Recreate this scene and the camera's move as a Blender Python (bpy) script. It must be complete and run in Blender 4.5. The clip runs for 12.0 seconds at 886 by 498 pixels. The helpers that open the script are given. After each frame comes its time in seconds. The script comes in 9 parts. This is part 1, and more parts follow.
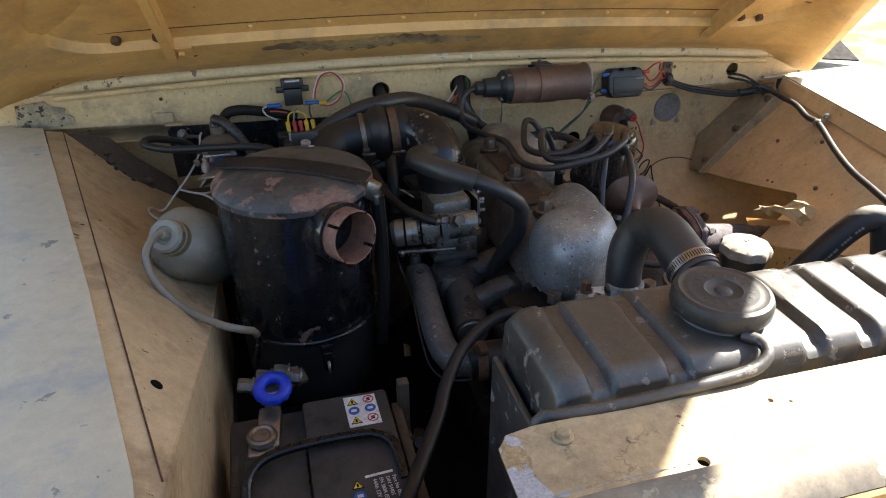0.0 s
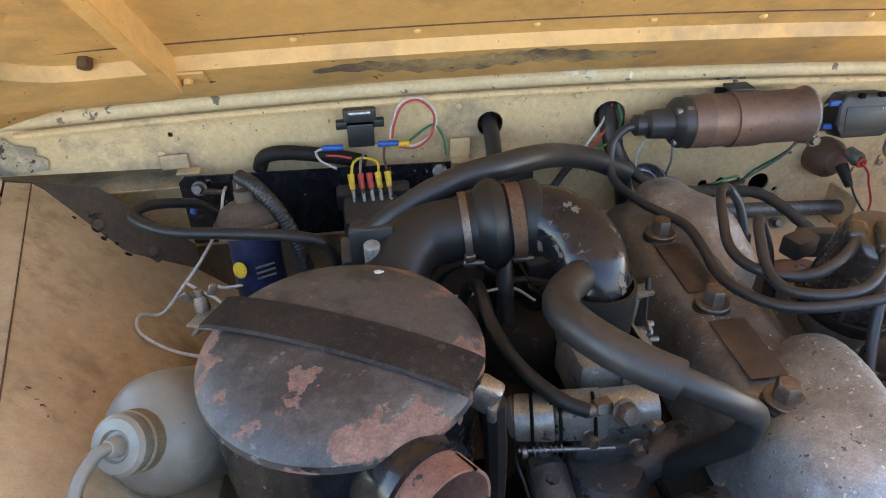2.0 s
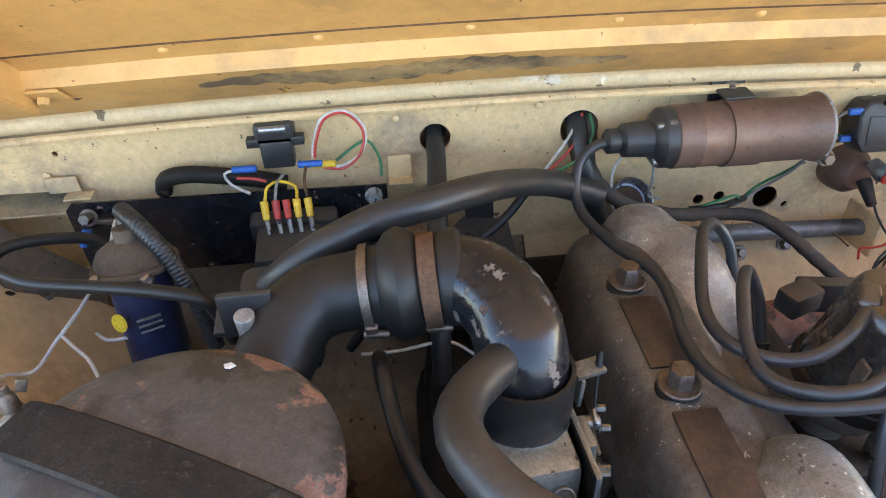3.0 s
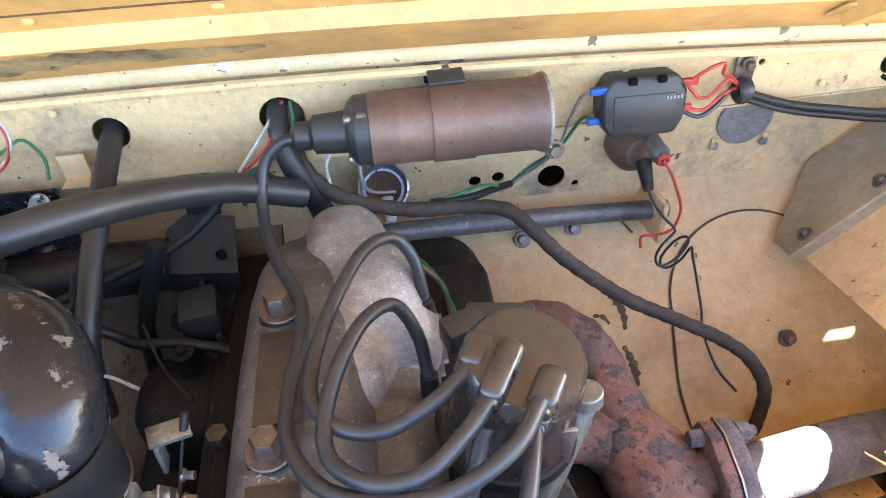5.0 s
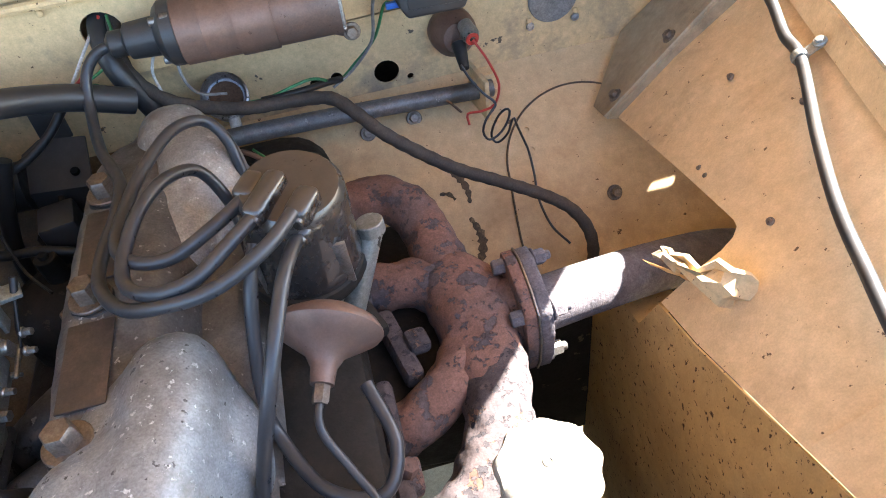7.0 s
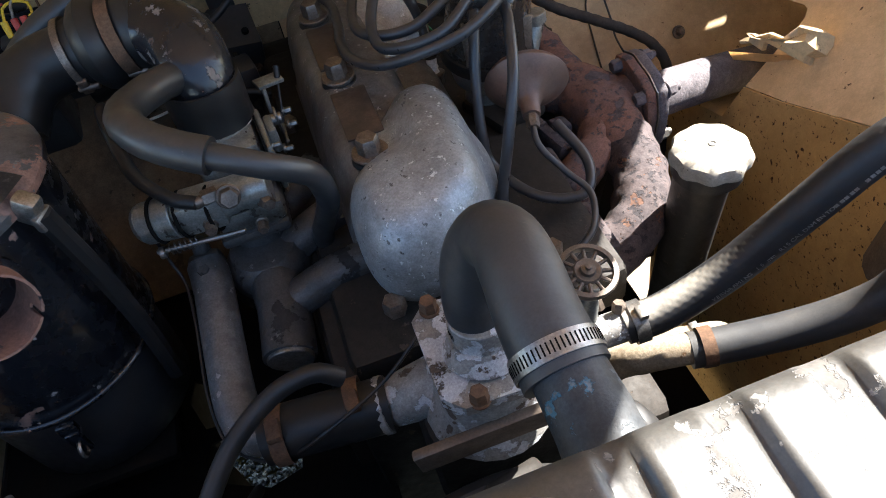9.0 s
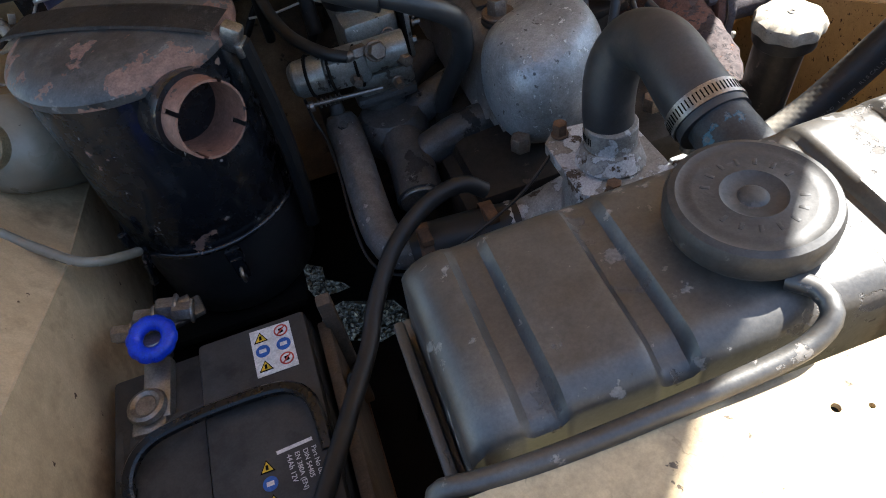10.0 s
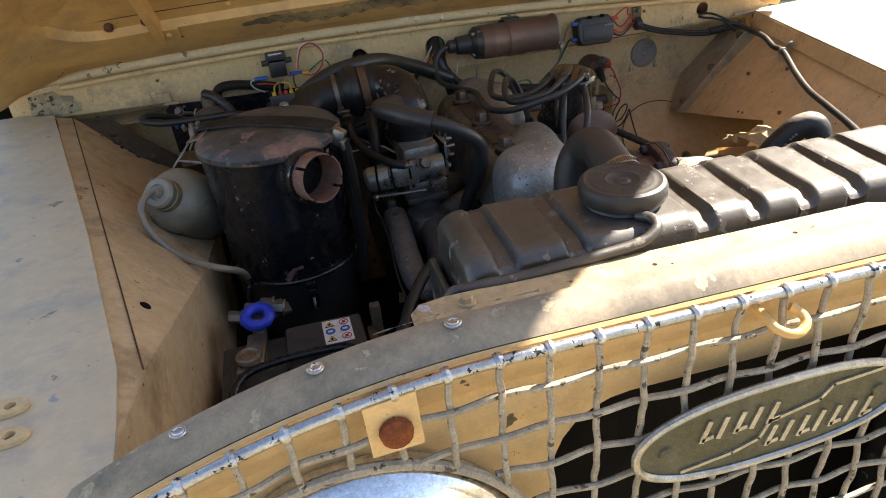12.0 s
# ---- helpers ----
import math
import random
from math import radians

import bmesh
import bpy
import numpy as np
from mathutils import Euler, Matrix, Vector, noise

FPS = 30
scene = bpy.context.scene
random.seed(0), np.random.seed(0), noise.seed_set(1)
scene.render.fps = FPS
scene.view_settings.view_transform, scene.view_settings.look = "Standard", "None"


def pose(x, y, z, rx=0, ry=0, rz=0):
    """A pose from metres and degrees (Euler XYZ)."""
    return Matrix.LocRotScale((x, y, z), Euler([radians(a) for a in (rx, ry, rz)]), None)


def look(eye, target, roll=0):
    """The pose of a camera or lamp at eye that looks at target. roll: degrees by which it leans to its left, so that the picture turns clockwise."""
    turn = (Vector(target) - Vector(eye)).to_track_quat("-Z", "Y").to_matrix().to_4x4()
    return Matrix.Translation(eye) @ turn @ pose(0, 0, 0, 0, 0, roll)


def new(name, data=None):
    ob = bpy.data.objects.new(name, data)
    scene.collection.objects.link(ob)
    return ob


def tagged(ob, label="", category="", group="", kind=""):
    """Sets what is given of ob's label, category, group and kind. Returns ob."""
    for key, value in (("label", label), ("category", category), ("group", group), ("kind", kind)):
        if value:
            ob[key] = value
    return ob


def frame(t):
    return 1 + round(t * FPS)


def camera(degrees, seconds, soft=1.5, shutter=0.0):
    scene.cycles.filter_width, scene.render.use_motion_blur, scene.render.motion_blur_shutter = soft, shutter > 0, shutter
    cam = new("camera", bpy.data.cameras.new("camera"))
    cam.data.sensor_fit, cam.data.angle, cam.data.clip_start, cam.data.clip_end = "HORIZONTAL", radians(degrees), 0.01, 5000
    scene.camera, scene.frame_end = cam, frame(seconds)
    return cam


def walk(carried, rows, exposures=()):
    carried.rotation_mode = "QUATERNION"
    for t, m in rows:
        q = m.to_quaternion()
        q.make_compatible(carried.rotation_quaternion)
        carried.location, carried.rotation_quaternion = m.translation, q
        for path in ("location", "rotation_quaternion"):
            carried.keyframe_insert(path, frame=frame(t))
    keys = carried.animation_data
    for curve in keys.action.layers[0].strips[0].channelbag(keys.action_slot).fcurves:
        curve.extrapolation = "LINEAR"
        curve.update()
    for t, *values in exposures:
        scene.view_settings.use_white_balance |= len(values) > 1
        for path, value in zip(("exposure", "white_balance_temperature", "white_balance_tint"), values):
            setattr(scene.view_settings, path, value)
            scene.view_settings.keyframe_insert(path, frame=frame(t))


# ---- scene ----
cam = camera(65.9, 12.0, soft=1.0)
PATH = [
    (0, (0.014, -0.017, 1.384), (0.463, 1.664, 0.398), -0.1),
    (0.5, (0.03, 0.083, 1.358), (0.431, 1.766, 0.354), -0.3),
    (1, (0.046, 0.192, 1.354), (0.397, 1.873, 0.329), -0.4),
    (1.5, (0.05, 0.298, 1.359), (0.345, 1.97, 0.303), -0.7),
    (2, (0.057, 0.386, 1.365), (0.268, 2.03, 0.246), -1.2),
    (2.5, (0.089, 0.465, 1.357), (0.242, 2.083, 0.191), -2.0),
    (2.7, (0.119, 0.483, 1.353), (0.245, 2.097, 0.178), -2.5),
    (4.3, (0.303, 0.571, 1.362), (0.42, 2.065, 0.037), -2.6),
    (4.5, (0.337, 0.576, 1.354), (0.449, 2.062, 0.021), -3.2),
    (5, (0.422, 0.577, 1.35), (0.534, 2.038, -0.01), -3.8),
    (5.5, (0.482, 0.572, 1.341), (0.596, 2.015, -0.04), -5.1),
    (6, (0.545, 0.545, 1.337), (0.665, 1.972, -0.059), -6.5),
    (6.5, (0.554, 0.492, 1.341), (0.704, 1.902, -0.07), -7.3),
    (6.7, (0.544, 0.476, 1.336), (0.714, 1.866, -0.092), -7.7),
    (8.3, (0.413, 0.342, 1.328), (0.592, 1.664, -0.161), -12.8),
    (8.5, (0.383, 0.319, 1.337), (0.586, 1.635, -0.155), -12.4),
    (9, (0.304, 0.285, 1.34), (0.523, 1.585, -0.164), -12.3),
    (9.5, (0.232, 0.248, 1.336), (0.443, 1.544, -0.172), -12.5),
    (10, (0.16, 0.173, 1.331), (0.366, 1.473, -0.175), -12.4),
    (10.5, (0.112, 0.108, 1.338), (0.318, 1.441, -0.138), -11.6),
    (11, (0.086, 0.034, 1.34), (0.332, 1.464, -0.036), -9.3),
    (11.5, (0.072, -0.049, 1.345), (0.368, 1.508, 0.125), -7.2),
    (12, (0.072, -0.129, 1.36), (0.407, 1.564, 0.349), -6.2),
]
walk(cam, [(t, look(eye, target, roll)) for t, eye, target, roll in PATH], exposures=((0, 2.4, 6800, 10), (1, 3.12, 6870, 12), (2, 3.55, 6820, 12), (2.7, 3.8, 6790, 12), (4.3, 4.42, 6270, 12), (5.2, 4.5, 6260, 12), (6, 4.4, 6240, 12), (6.7, 4.07, 6400, 12), (8.3, 3.52, 6370, 11), (9, 2.8, 6320, 10), (9.5, 2.62, 6170, 9), (10.5, 2.37, 6520, 10), (11.2, 2.2, 6970, 11), (12, 2.17, 7420, 13)))

# ---- world, sun, exposure ----
SUN = Vector((1.0, 0.33, 1.0)).normalized()
world = bpy.data.worlds.new("world")
scene.world = world
world.use_nodes = True
wn = world.node_tree.nodes
sky = wn.new("ShaderNodeTexSky")
sky.sky_type = "NISHITA"
sky.sun_disc = False
sky.sun_elevation = math.asin(SUN.z)
sky.sun_rotation = math.atan2(SUN.x, SUN.y)
wn["Background"].inputs["Strength"].default_value = 0.08
world.node_tree.links.new(sky.outputs[0], wn["Background"].inputs["Color"])
sun = new("sun", bpy.data.lights.new("sun", "SUN"))
sun.data.energy, sun.data.angle, sun.data.color = 5.0, radians(0.6), (1.0, 0.95, 0.87)
sun.matrix_world = look(SUN * 10, (0, 0, 0))


# ---- materials ----
def shade(name, col, col2=None, scale=14.0, rough=0.5, metal=0.0, bump=0.25, bscale=220.0, chips=None, chips2=None, dust=None, vary=0.0, coat=0.0, smudge=None, cracks=None, grit=0.3, island=0.0, rim=None, spec=None):
    """col and col2: two tones of a cloudy mix. chips: (colour, scale, threshold, roughness) of flaked spots. smudge:
    (colour, scale, from, to) of soft stains; cracks: (colour, scale) of thin crooked lines. dust: (colour, amount)
    lying on what faces up, on the woven hose painted sunlight instead, optionally with the slopes from and to which it
    lies.
    """
    m = bpy.data.materials.new(name)
    m.use_nodes = True
    nt, n, lk = m.node_tree, m.node_tree.nodes, m.node_tree.links.new
    b = n["Principled BSDF"]
    b.inputs["Metallic"].default_value = metal
    b.inputs["Coat Weight"].default_value = coat
    b.inputs["Specular IOR Level"].default_value = spec if spec is not None else 0.5 if rough < 0.55 else 0.28
    tc = n.new("ShaderNodeTexCoord")

    def noi(sc, detail=5.0, rgh=0.6):
        t = n.new("ShaderNodeTexNoise")
        t.inputs["Scale"].default_value, t.inputs["Detail"].default_value, t.inputs["Roughness"].default_value = sc, detail, rgh
        lk(tc.outputs["Object"], t.inputs["Vector"])
        return t.outputs["Fac"]

    def ramp(fac, a, z, lo=0.0, hi=1.0):
        r = n.new("ShaderNodeMapRange")
        r.inputs["From Min"].default_value, r.inputs["From Max"].default_value = a, z
        r.inputs["To Min"].default_value, r.inputs["To Max"].default_value = lo, hi
        lk(fac, r.inputs["Value"])
        return r.outputs["Result"]

    def mix(fac, one, two):
        x = n.new("ShaderNodeMix")
        x.data_type = "RGBA"
        for v, s in ((one, x.inputs[6]), (two, x.inputs[7])):
            if isinstance(v, tuple):
                s.default_value = (*v, 1)
            else:
                lk(v, s)
        if isinstance(fac, float):
            x.inputs[0].default_value = fac
        else:
            lk(fac, x.inputs[0])
        return x.outputs[2]

    def times(one, two):
        x = n.new("ShaderNodeMath")
        x.operation = "MULTIPLY"
        for v, s in ((one, x.inputs[0]), (two, x.inputs[1])):
            if isinstance(v, float):
                s.default_value = v
            else:
                lk(v, s)
        return x.outputs[0]

    col2 = col2 or tuple(c * 0.72 for c in col)
    colour = mix(ramp(noi(scale), 0.34, 0.66), col, col2)
    colour = mix(ramp(noi(scale * 9, 6.0), 0.3, 0.75, 0.0, 0.4), colour, tuple(c * 0.6 for c in col2))
    if smudge:
        colour = mix(ramp(noi(smudge[1], 6.0, 0.65), smudge[2], smudge[3]), colour, smudge[0])
    if cracks:
        dn = n.new("ShaderNodeTexNoise")
        dn.inputs["Scale"].default_value, dn.inputs["Detail"].default_value = cracks[1] * 1.4, 5.0
        lk(tc.outputs["Object"], dn.inputs["Vector"])
        vm = n.new("ShaderNodeVectorMath")
        vm.operation = "MULTIPLY_ADD"
        lk(dn.outputs["Color"], vm.inputs[0])
        vm.inputs[1].default_value = (0.035, 0.035, 0.035)
        lk(tc.outputs["Object"], vm.inputs[2])
        vo = n.new("ShaderNodeTexVoronoi")
        vo.feature = "DISTANCE_TO_EDGE"
        vo.inputs["Scale"].default_value = cracks[1]
        lk(vm.outputs[0], vo.inputs["Vector"])
        colour = mix(times(ramp(vo.outputs["Distance"], 0.035, 0.0), ramp(noi(cracks[1] * 0.5), 0.47, 0.56)), colour, cracks[0])
    fine = noi(bscale, 4.0)
    roughness = ramp(noi(scale * 4), 0.25, 0.75, max(0.05, rough - 0.13), min(1.0, rough + 0.13))
    height = times(fine, 0.4)
    for one in (chips, chips2):
        if one:
            c, sc, th, rg = one
            value = noi(sc, 7.0, 0.62)
            if rim and one is chips:
                ln = n.new("ShaderNodeVectorMath")
                ln.operation = "LENGTH"
                flat = n.new("ShaderNodeVectorMath")
                flat.operation = "MULTIPLY"
                flat.inputs[1].default_value = (1, 1, 0)
                lk(tc.outputs["Object"], flat.inputs[0])
                lk(flat.outputs[0], ln.inputs[0])
                ad = n.new("ShaderNodeMath")
                lk(value, ad.inputs[0])
                lk(ramp(ln.outputs["Value"], rim[0], rim[1], 0.0, rim[2]), ad.inputs[1])
                value = ad.outputs[0]
            f = ramp(value, th - 0.055, th - 0.04)
            colour = mix(f, colour, mix(ramp(noi(sc * 5), 0.35, 0.65), c, tuple(v * 0.65 for v in c)))
            x = n.new("ShaderNodeMix")
            lk(f, x.inputs[0])
            lk(roughness, x.inputs[2])
            x.inputs[3].default_value = rg
            roughness = x.outputs[0]
            s = n.new("ShaderNodeMath")
            s.operation = "SUBTRACT"
            lk(height, s.inputs[0])
            lk(times(f, 0.5), s.inputs[1])
            height = s.outputs[0]
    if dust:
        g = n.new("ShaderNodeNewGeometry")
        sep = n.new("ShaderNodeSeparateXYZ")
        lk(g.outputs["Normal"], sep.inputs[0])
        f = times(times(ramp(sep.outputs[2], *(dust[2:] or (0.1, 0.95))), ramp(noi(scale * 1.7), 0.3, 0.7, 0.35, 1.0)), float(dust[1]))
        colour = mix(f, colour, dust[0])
        x = n.new("ShaderNodeMix")
        lk(f, x.inputs[0])
        lk(roughness, x.inputs[2])
        x.inputs[3].default_value = 0.9
        roughness = x.outputs[0]
    if grit:
        grit *= 0.8
        hs = n.new("ShaderNodeHueSaturation")
        lk(times(ramp(noi(620.0, 3.0, 0.7), 0.3, 0.7, 1 - grit, 1 + grit), ramp(noi(150.0, 3.0), 0.3, 0.7, 1 - grit * 0.6, 1 + grit * 0.6)), hs.inputs["Value"])
        lk(colour, hs.inputs["Color"])
        colour = hs.outputs[0]
    if island:
        g = n.new("ShaderNodeNewGeometry")
        hs = n.new("ShaderNodeHueSaturation")
        lk(ramp(g.outputs["Random Per Island"], 0, 1, 1 - island, 1 + island), hs.inputs["Value"])
        lk(colour, hs.inputs["Color"])
        colour = hs.outputs[0]
    if vary:
        oi = n.new("ShaderNodeObjectInfo")
        hs = n.new("ShaderNodeHueSaturation")
        lk(ramp(oi.outputs["Random"], 0, 1, 1 - vary, 1 + vary), hs.inputs["Value"])
        lk(colour, hs.inputs["Color"])
        colour = hs.outputs[0]
    lk(colour, b.inputs["Base Color"])
    lk(roughness, b.inputs["Roughness"])
    if bump:
        bp = n.new("ShaderNodeBump")
        bp.inputs["Strength"].default_value, bp.inputs["Distance"].default_value = bump, 0.002
        lk(height, bp.inputs["Height"])
        lk(bp.outputs[0], b.inputs["Normal"])
    return m


DUST = (0.30, 0.25, 0.19)
TAN = shade("tan_paint", (0.70, 0.42, 0.155), (0.63, 0.37, 0.13), 7, 0.48, bump=0.08, chips=((0.16, 0.11, 0.06), 34, 0.735, 0.85), chips2=((0.17, 0.085, 0.03), 150, 0.74, 0.9), smudge=((0.36, 0.235, 0.11), 8, 0.53, 0.72), grit=0.08)
FACE = shade("faded_front_paint", (0.70, 0.46, 0.215), (0.62, 0.40, 0.18), 9, 0.5, bump=0.08, chips=((0.16, 0.11, 0.06), 34, 0.735, 0.85), chips2=((0.17, 0.085, 0.03), 150, 0.74, 0.9), smudge=((0.38, 0.26, 0.14), 11, 0.55, 0.74), grit=0.1)
NECK = shade("rust_stained_neck", (0.34, 0.28, 0.20), (0.20, 0.15, 0.10), 40, 0.8, bump=0.8, bscale=200, chips=((0.22, 0.12, 0.06), 40, 0.69, 0.9), smudge=((0.24, 0.16, 0.09), 24, 0.54, 0.70))
STRAP = shade("black_strap_plastic", (0.007, 0.007, 0.0078), (0.012, 0.0118, 0.012), 40, 0.3, bump=0.05, grit=0.1, spec=0.35)
DIRT_TAN = shade("soiled_tan_paint", (0.52, 0.36, 0.175), (0.36, 0.25, 0.13), 22, 0.75, bump=0.3, smudge=((0.13, 0.10, 0.07), 15, 0.44, 0.60), chips=((0.10, 0.08, 0.055), 120, 0.70, 0.9), grit=0.2)
TAN_DIRTY = shade("dirty_tan_paint", (0.71, 0.51, 0.27), (0.60, 0.425, 0.225), 16, 0.6, bump=0.15, chips=((0.14, 0.11, 0.08), 60, 0.735, 0.9), chips2=((0.16, 0.10, 0.05), 170, 0.72, 0.9), smudge=((0.27, 0.21, 0.15), 9, 0.53, 0.70), grit=0.12)
WING = shade("faded_wing_paint", (0.65, 0.53, 0.345), (0.55, 0.455, 0.30), 9, 0.48, bump=0.08, chips=((0.30, 0.32, 0.36), 34, 0.71, 0.5), chips2=((0.20, 0.185, 0.16), 20, 0.715, 0.7), dust=((0.50, 0.44, 0.335), 0.35), smudge=((0.33, 0.315, 0.28), 16, 0.53, 0.68), grit=0.06)
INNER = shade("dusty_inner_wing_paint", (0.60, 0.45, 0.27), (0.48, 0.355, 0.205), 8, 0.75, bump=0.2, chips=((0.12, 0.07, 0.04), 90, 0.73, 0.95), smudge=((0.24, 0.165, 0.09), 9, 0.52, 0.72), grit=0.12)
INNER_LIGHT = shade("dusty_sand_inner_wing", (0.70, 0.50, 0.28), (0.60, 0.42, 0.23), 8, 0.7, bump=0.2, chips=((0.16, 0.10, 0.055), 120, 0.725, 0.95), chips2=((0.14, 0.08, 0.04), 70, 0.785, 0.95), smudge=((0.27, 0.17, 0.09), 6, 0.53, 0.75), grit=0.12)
GUSSET = shade("grime_dulled_gusset", (0.43, 0.345, 0.23), (0.34, 0.26, 0.165), 14, 0.7, bump=0.2, chips=((0.12, 0.07, 0.04), 90, 0.74, 0.95), smudge=((0.16, 0.125, 0.085), 12, 0.5, 0.72), grit=0.12)
INNER_ARCH = shade("spattered_inner_arch", (0.62, 0.40, 0.17), (0.52, 0.32, 0.125), 7, 0.75, bump=0.2, chips=((0.10, 0.05, 0.025), 120, 0.69, 0.95), chips2=((0.09, 0.045, 0.022), 180, 0.68, 0.95), smudge=((0.33, 0.20, 0.085), 5, 0.52, 0.75), grit=0.1)
TOE = shade("dusty_toe_board", (0.66, 0.48, 0.27), (0.54, 0.38, 0.205), 8, 0.7, bump=0.2, chips=((0.14, 0.09, 0.05), 70, 0.735, 0.9), chips2=((0.13, 0.075, 0.035), 150, 0.735, 0.9), smudge=((0.31, 0.195, 0.10), 5, 0.47, 0.72), grit=0.12)
TOE_DARK = shade("dark_brown_toe_board", (0.24, 0.175, 0.105), (0.15, 0.108, 0.066), 9, 0.85, bump=0.3, chips=((0.06, 0.045, 0.03), 40, 0.69, 0.9), smudge=((0.06, 0.045, 0.032), 6, 0.45, 0.66))
SMEARED = shade("dark_rubbed_grime", (0.12, 0.085, 0.055), (0.06, 0.045, 0.032), 60, 0.85, bump=0.3, smudge=((0.25, 0.18, 0.10), 60, 0.52, 0.66))
LOOM = shade("dusty_taped_loom", (0.036, 0.03, 0.027), (0.062, 0.05, 0.041), 40, 0.75, bump=0.6, bscale=150, dust=((0.13, 0.10, 0.075), 0.3))
SLAM = shade("worn_front_panel_paint", (0.54, 0.42, 0.25), (0.40, 0.31, 0.19), 12, 0.6, bump=0.4, chips=((0.15, 0.12, 0.09), 60, 0.72, 0.9), smudge=((0.21, 0.165, 0.11), 17, 0.47, 0.66), cracks=((0.24, 0.185, 0.115), 45), grit=0.15)
FLAKED = shade("flaked_bare_alloy", (0.50, 0.55, 0.62), (0.40, 0.44, 0.52), 60, 0.45, 0.3, bump=0.4, chips=((0.45, 0.35, 0.2), 50, 0.56, 0.6))
RAIL = shade("grey_worn_rail", (0.34, 0.28, 0.20), (0.23, 0.195, 0.15), 30, 0.6, bump=0.25, chips=((0.42, 0.36, 0.25), 60, 0.67, 0.7), chips2=((0.42, 0.48, 0.56), 24, 0.735, 0.5), smudge=((0.12, 0.105, 0.085), 12, 0.5, 0.66), grit=0.12)
SCUFF = shade("scuffed_tan_paint", (0.52, 0.41, 0.25), (0.36, 0.29, 0.19), 30, 0.8, bump=0.4, chips=((0.13, 0.105, 0.08), 45, 0.56, 0.9), chips2=((0.07, 0.06, 0.05), 110, 0.63, 0.9), smudge=((0.22, 0.18, 0.13), 20, 0.46, 0.6))
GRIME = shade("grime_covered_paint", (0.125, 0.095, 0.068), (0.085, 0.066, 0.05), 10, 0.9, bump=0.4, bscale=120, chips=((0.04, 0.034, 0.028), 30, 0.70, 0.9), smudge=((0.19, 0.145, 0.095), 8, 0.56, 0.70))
BLACK_CHIPPED = shade("chipped_black_enamel", (0.007, 0.008, 0.011), (0.013, 0.0135, 0.016), 20, 0.25, bump=0.08, coat=0.3, chips=((0.30, 0.18, 0.14), 30, 0.705, 0.8), chips2=((0.33, 0.29, 0.26), 75, 0.72, 0.8), grit=0.1)
ELBOW = shade("flaking_black_steel", (0.009, 0.010, 0.014), (0.019, 0.0185, 0.021), 20, 0.2, bump=0.9, bscale=55, coat=0.0, spec=0.45, chips=((0.20, 0.165, 0.145), 60, 0.655, 0.7), chips2=((0.15, 0.085, 0.06), 40, 0.70, 0.8), grit=0.1)
CREAM = shade("pale_worn_paint", (0.66, 0.52, 0.32), (0.55, 0.43, 0.26), 18, 0.5, bump=0.15, chips=((0.2, 0.16, 0.11), 40, 0.68, 0.8), chips2=((0.74, 0.68, 0.55), 9, 0.64, 0.5), grit=0.15)
LID = shade("chipped_dusty_lid", (0.040, 0.041, 0.045), (0.062, 0.061, 0.061), 11, 0.40, bump=0.3, rim=(0.058, 0.089, 0.075), chips=((0.25, 0.135, 0.098), 22, 0.655, 0.85), chips2=((0.15, 0.14, 0.135), 75, 0.70, 0.8), dust=((0.105, 0.10, 0.096), 0.35), smudge=((0.013, 0.0135, 0.016), 15, 0.50, 0.56))
LIDBAND = shade("worn_band", (0.04, 0.037, 0.035), (0.085, 0.072, 0.062), 24, 0.6, bump=0.6, chips=((0.11, 0.10, 0.09), 110, 0.66, 0.85))
PRIMER = shade("red_oxide_primer", (0.25, 0.135, 0.10), (0.19, 0.10, 0.075), 40, 0.75, bump=0.3, chips=((0.012, 0.0125, 0.015), 26, 0.69, 0.35), chips2=((0.05, 0.04, 0.037), 80, 0.70, 0.6))
RUBBER = shade("black_rubber", (0.011, 0.011, 0.012), (0.018, 0.017, 0.0165), 25, 0.42, bump=0.05, dust=((0.06, 0.053, 0.046), 0.16), smudge=((0.032, 0.028, 0.025), 18, 0.56, 0.7), grit=0.15, spec=0.35)
TOP_HOSE = shade("dusty_sheen_hose", (0.026, 0.028, 0.032), (0.038, 0.036, 0.035), 14, 0.46, bump=0.25, bscale=90, dust=((0.085, 0.08, 0.074), 0.28), smudge=((0.070, 0.062, 0.054), 13, 0.50, 0.64), chips=((0.10, 0.09, 0.08), 110, 0.73, 0.8), grit=0.2)
HOSE = shade("grey_rubber_hose", (0.018, 0.0187, 0.0215), (0.031, 0.029, 0.028), 22, 0.4, bump=0.08, bscale=120, dust=((0.06, 0.055, 0.05), 0.2), smudge=((0.055, 0.048, 0.042), 12, 0.55, 0.7), chips=((0.10, 0.09, 0.08), 120, 0.735, 0.8), grit=0.12)
# Black hose; the pale upward tone is sunlight painted into the colour.
WOVEN = shade("woven_hose_sunlit_top", (0.016, 0.0165, 0.019), (0.026, 0.025, 0.026), 30, 0.5, bump=0.06, dust=((0.42, 0.385, 0.32), 0.82, 0.70, 0.93), grit=0.12)
LEAD = shade("ignition_lead_rubber", (0.022, 0.023, 0.027), (0.034, 0.034, 0.037), 60, 0.34, bump=0.03, dust=((0.085, 0.077, 0.068), 0.2), grit=0.1)
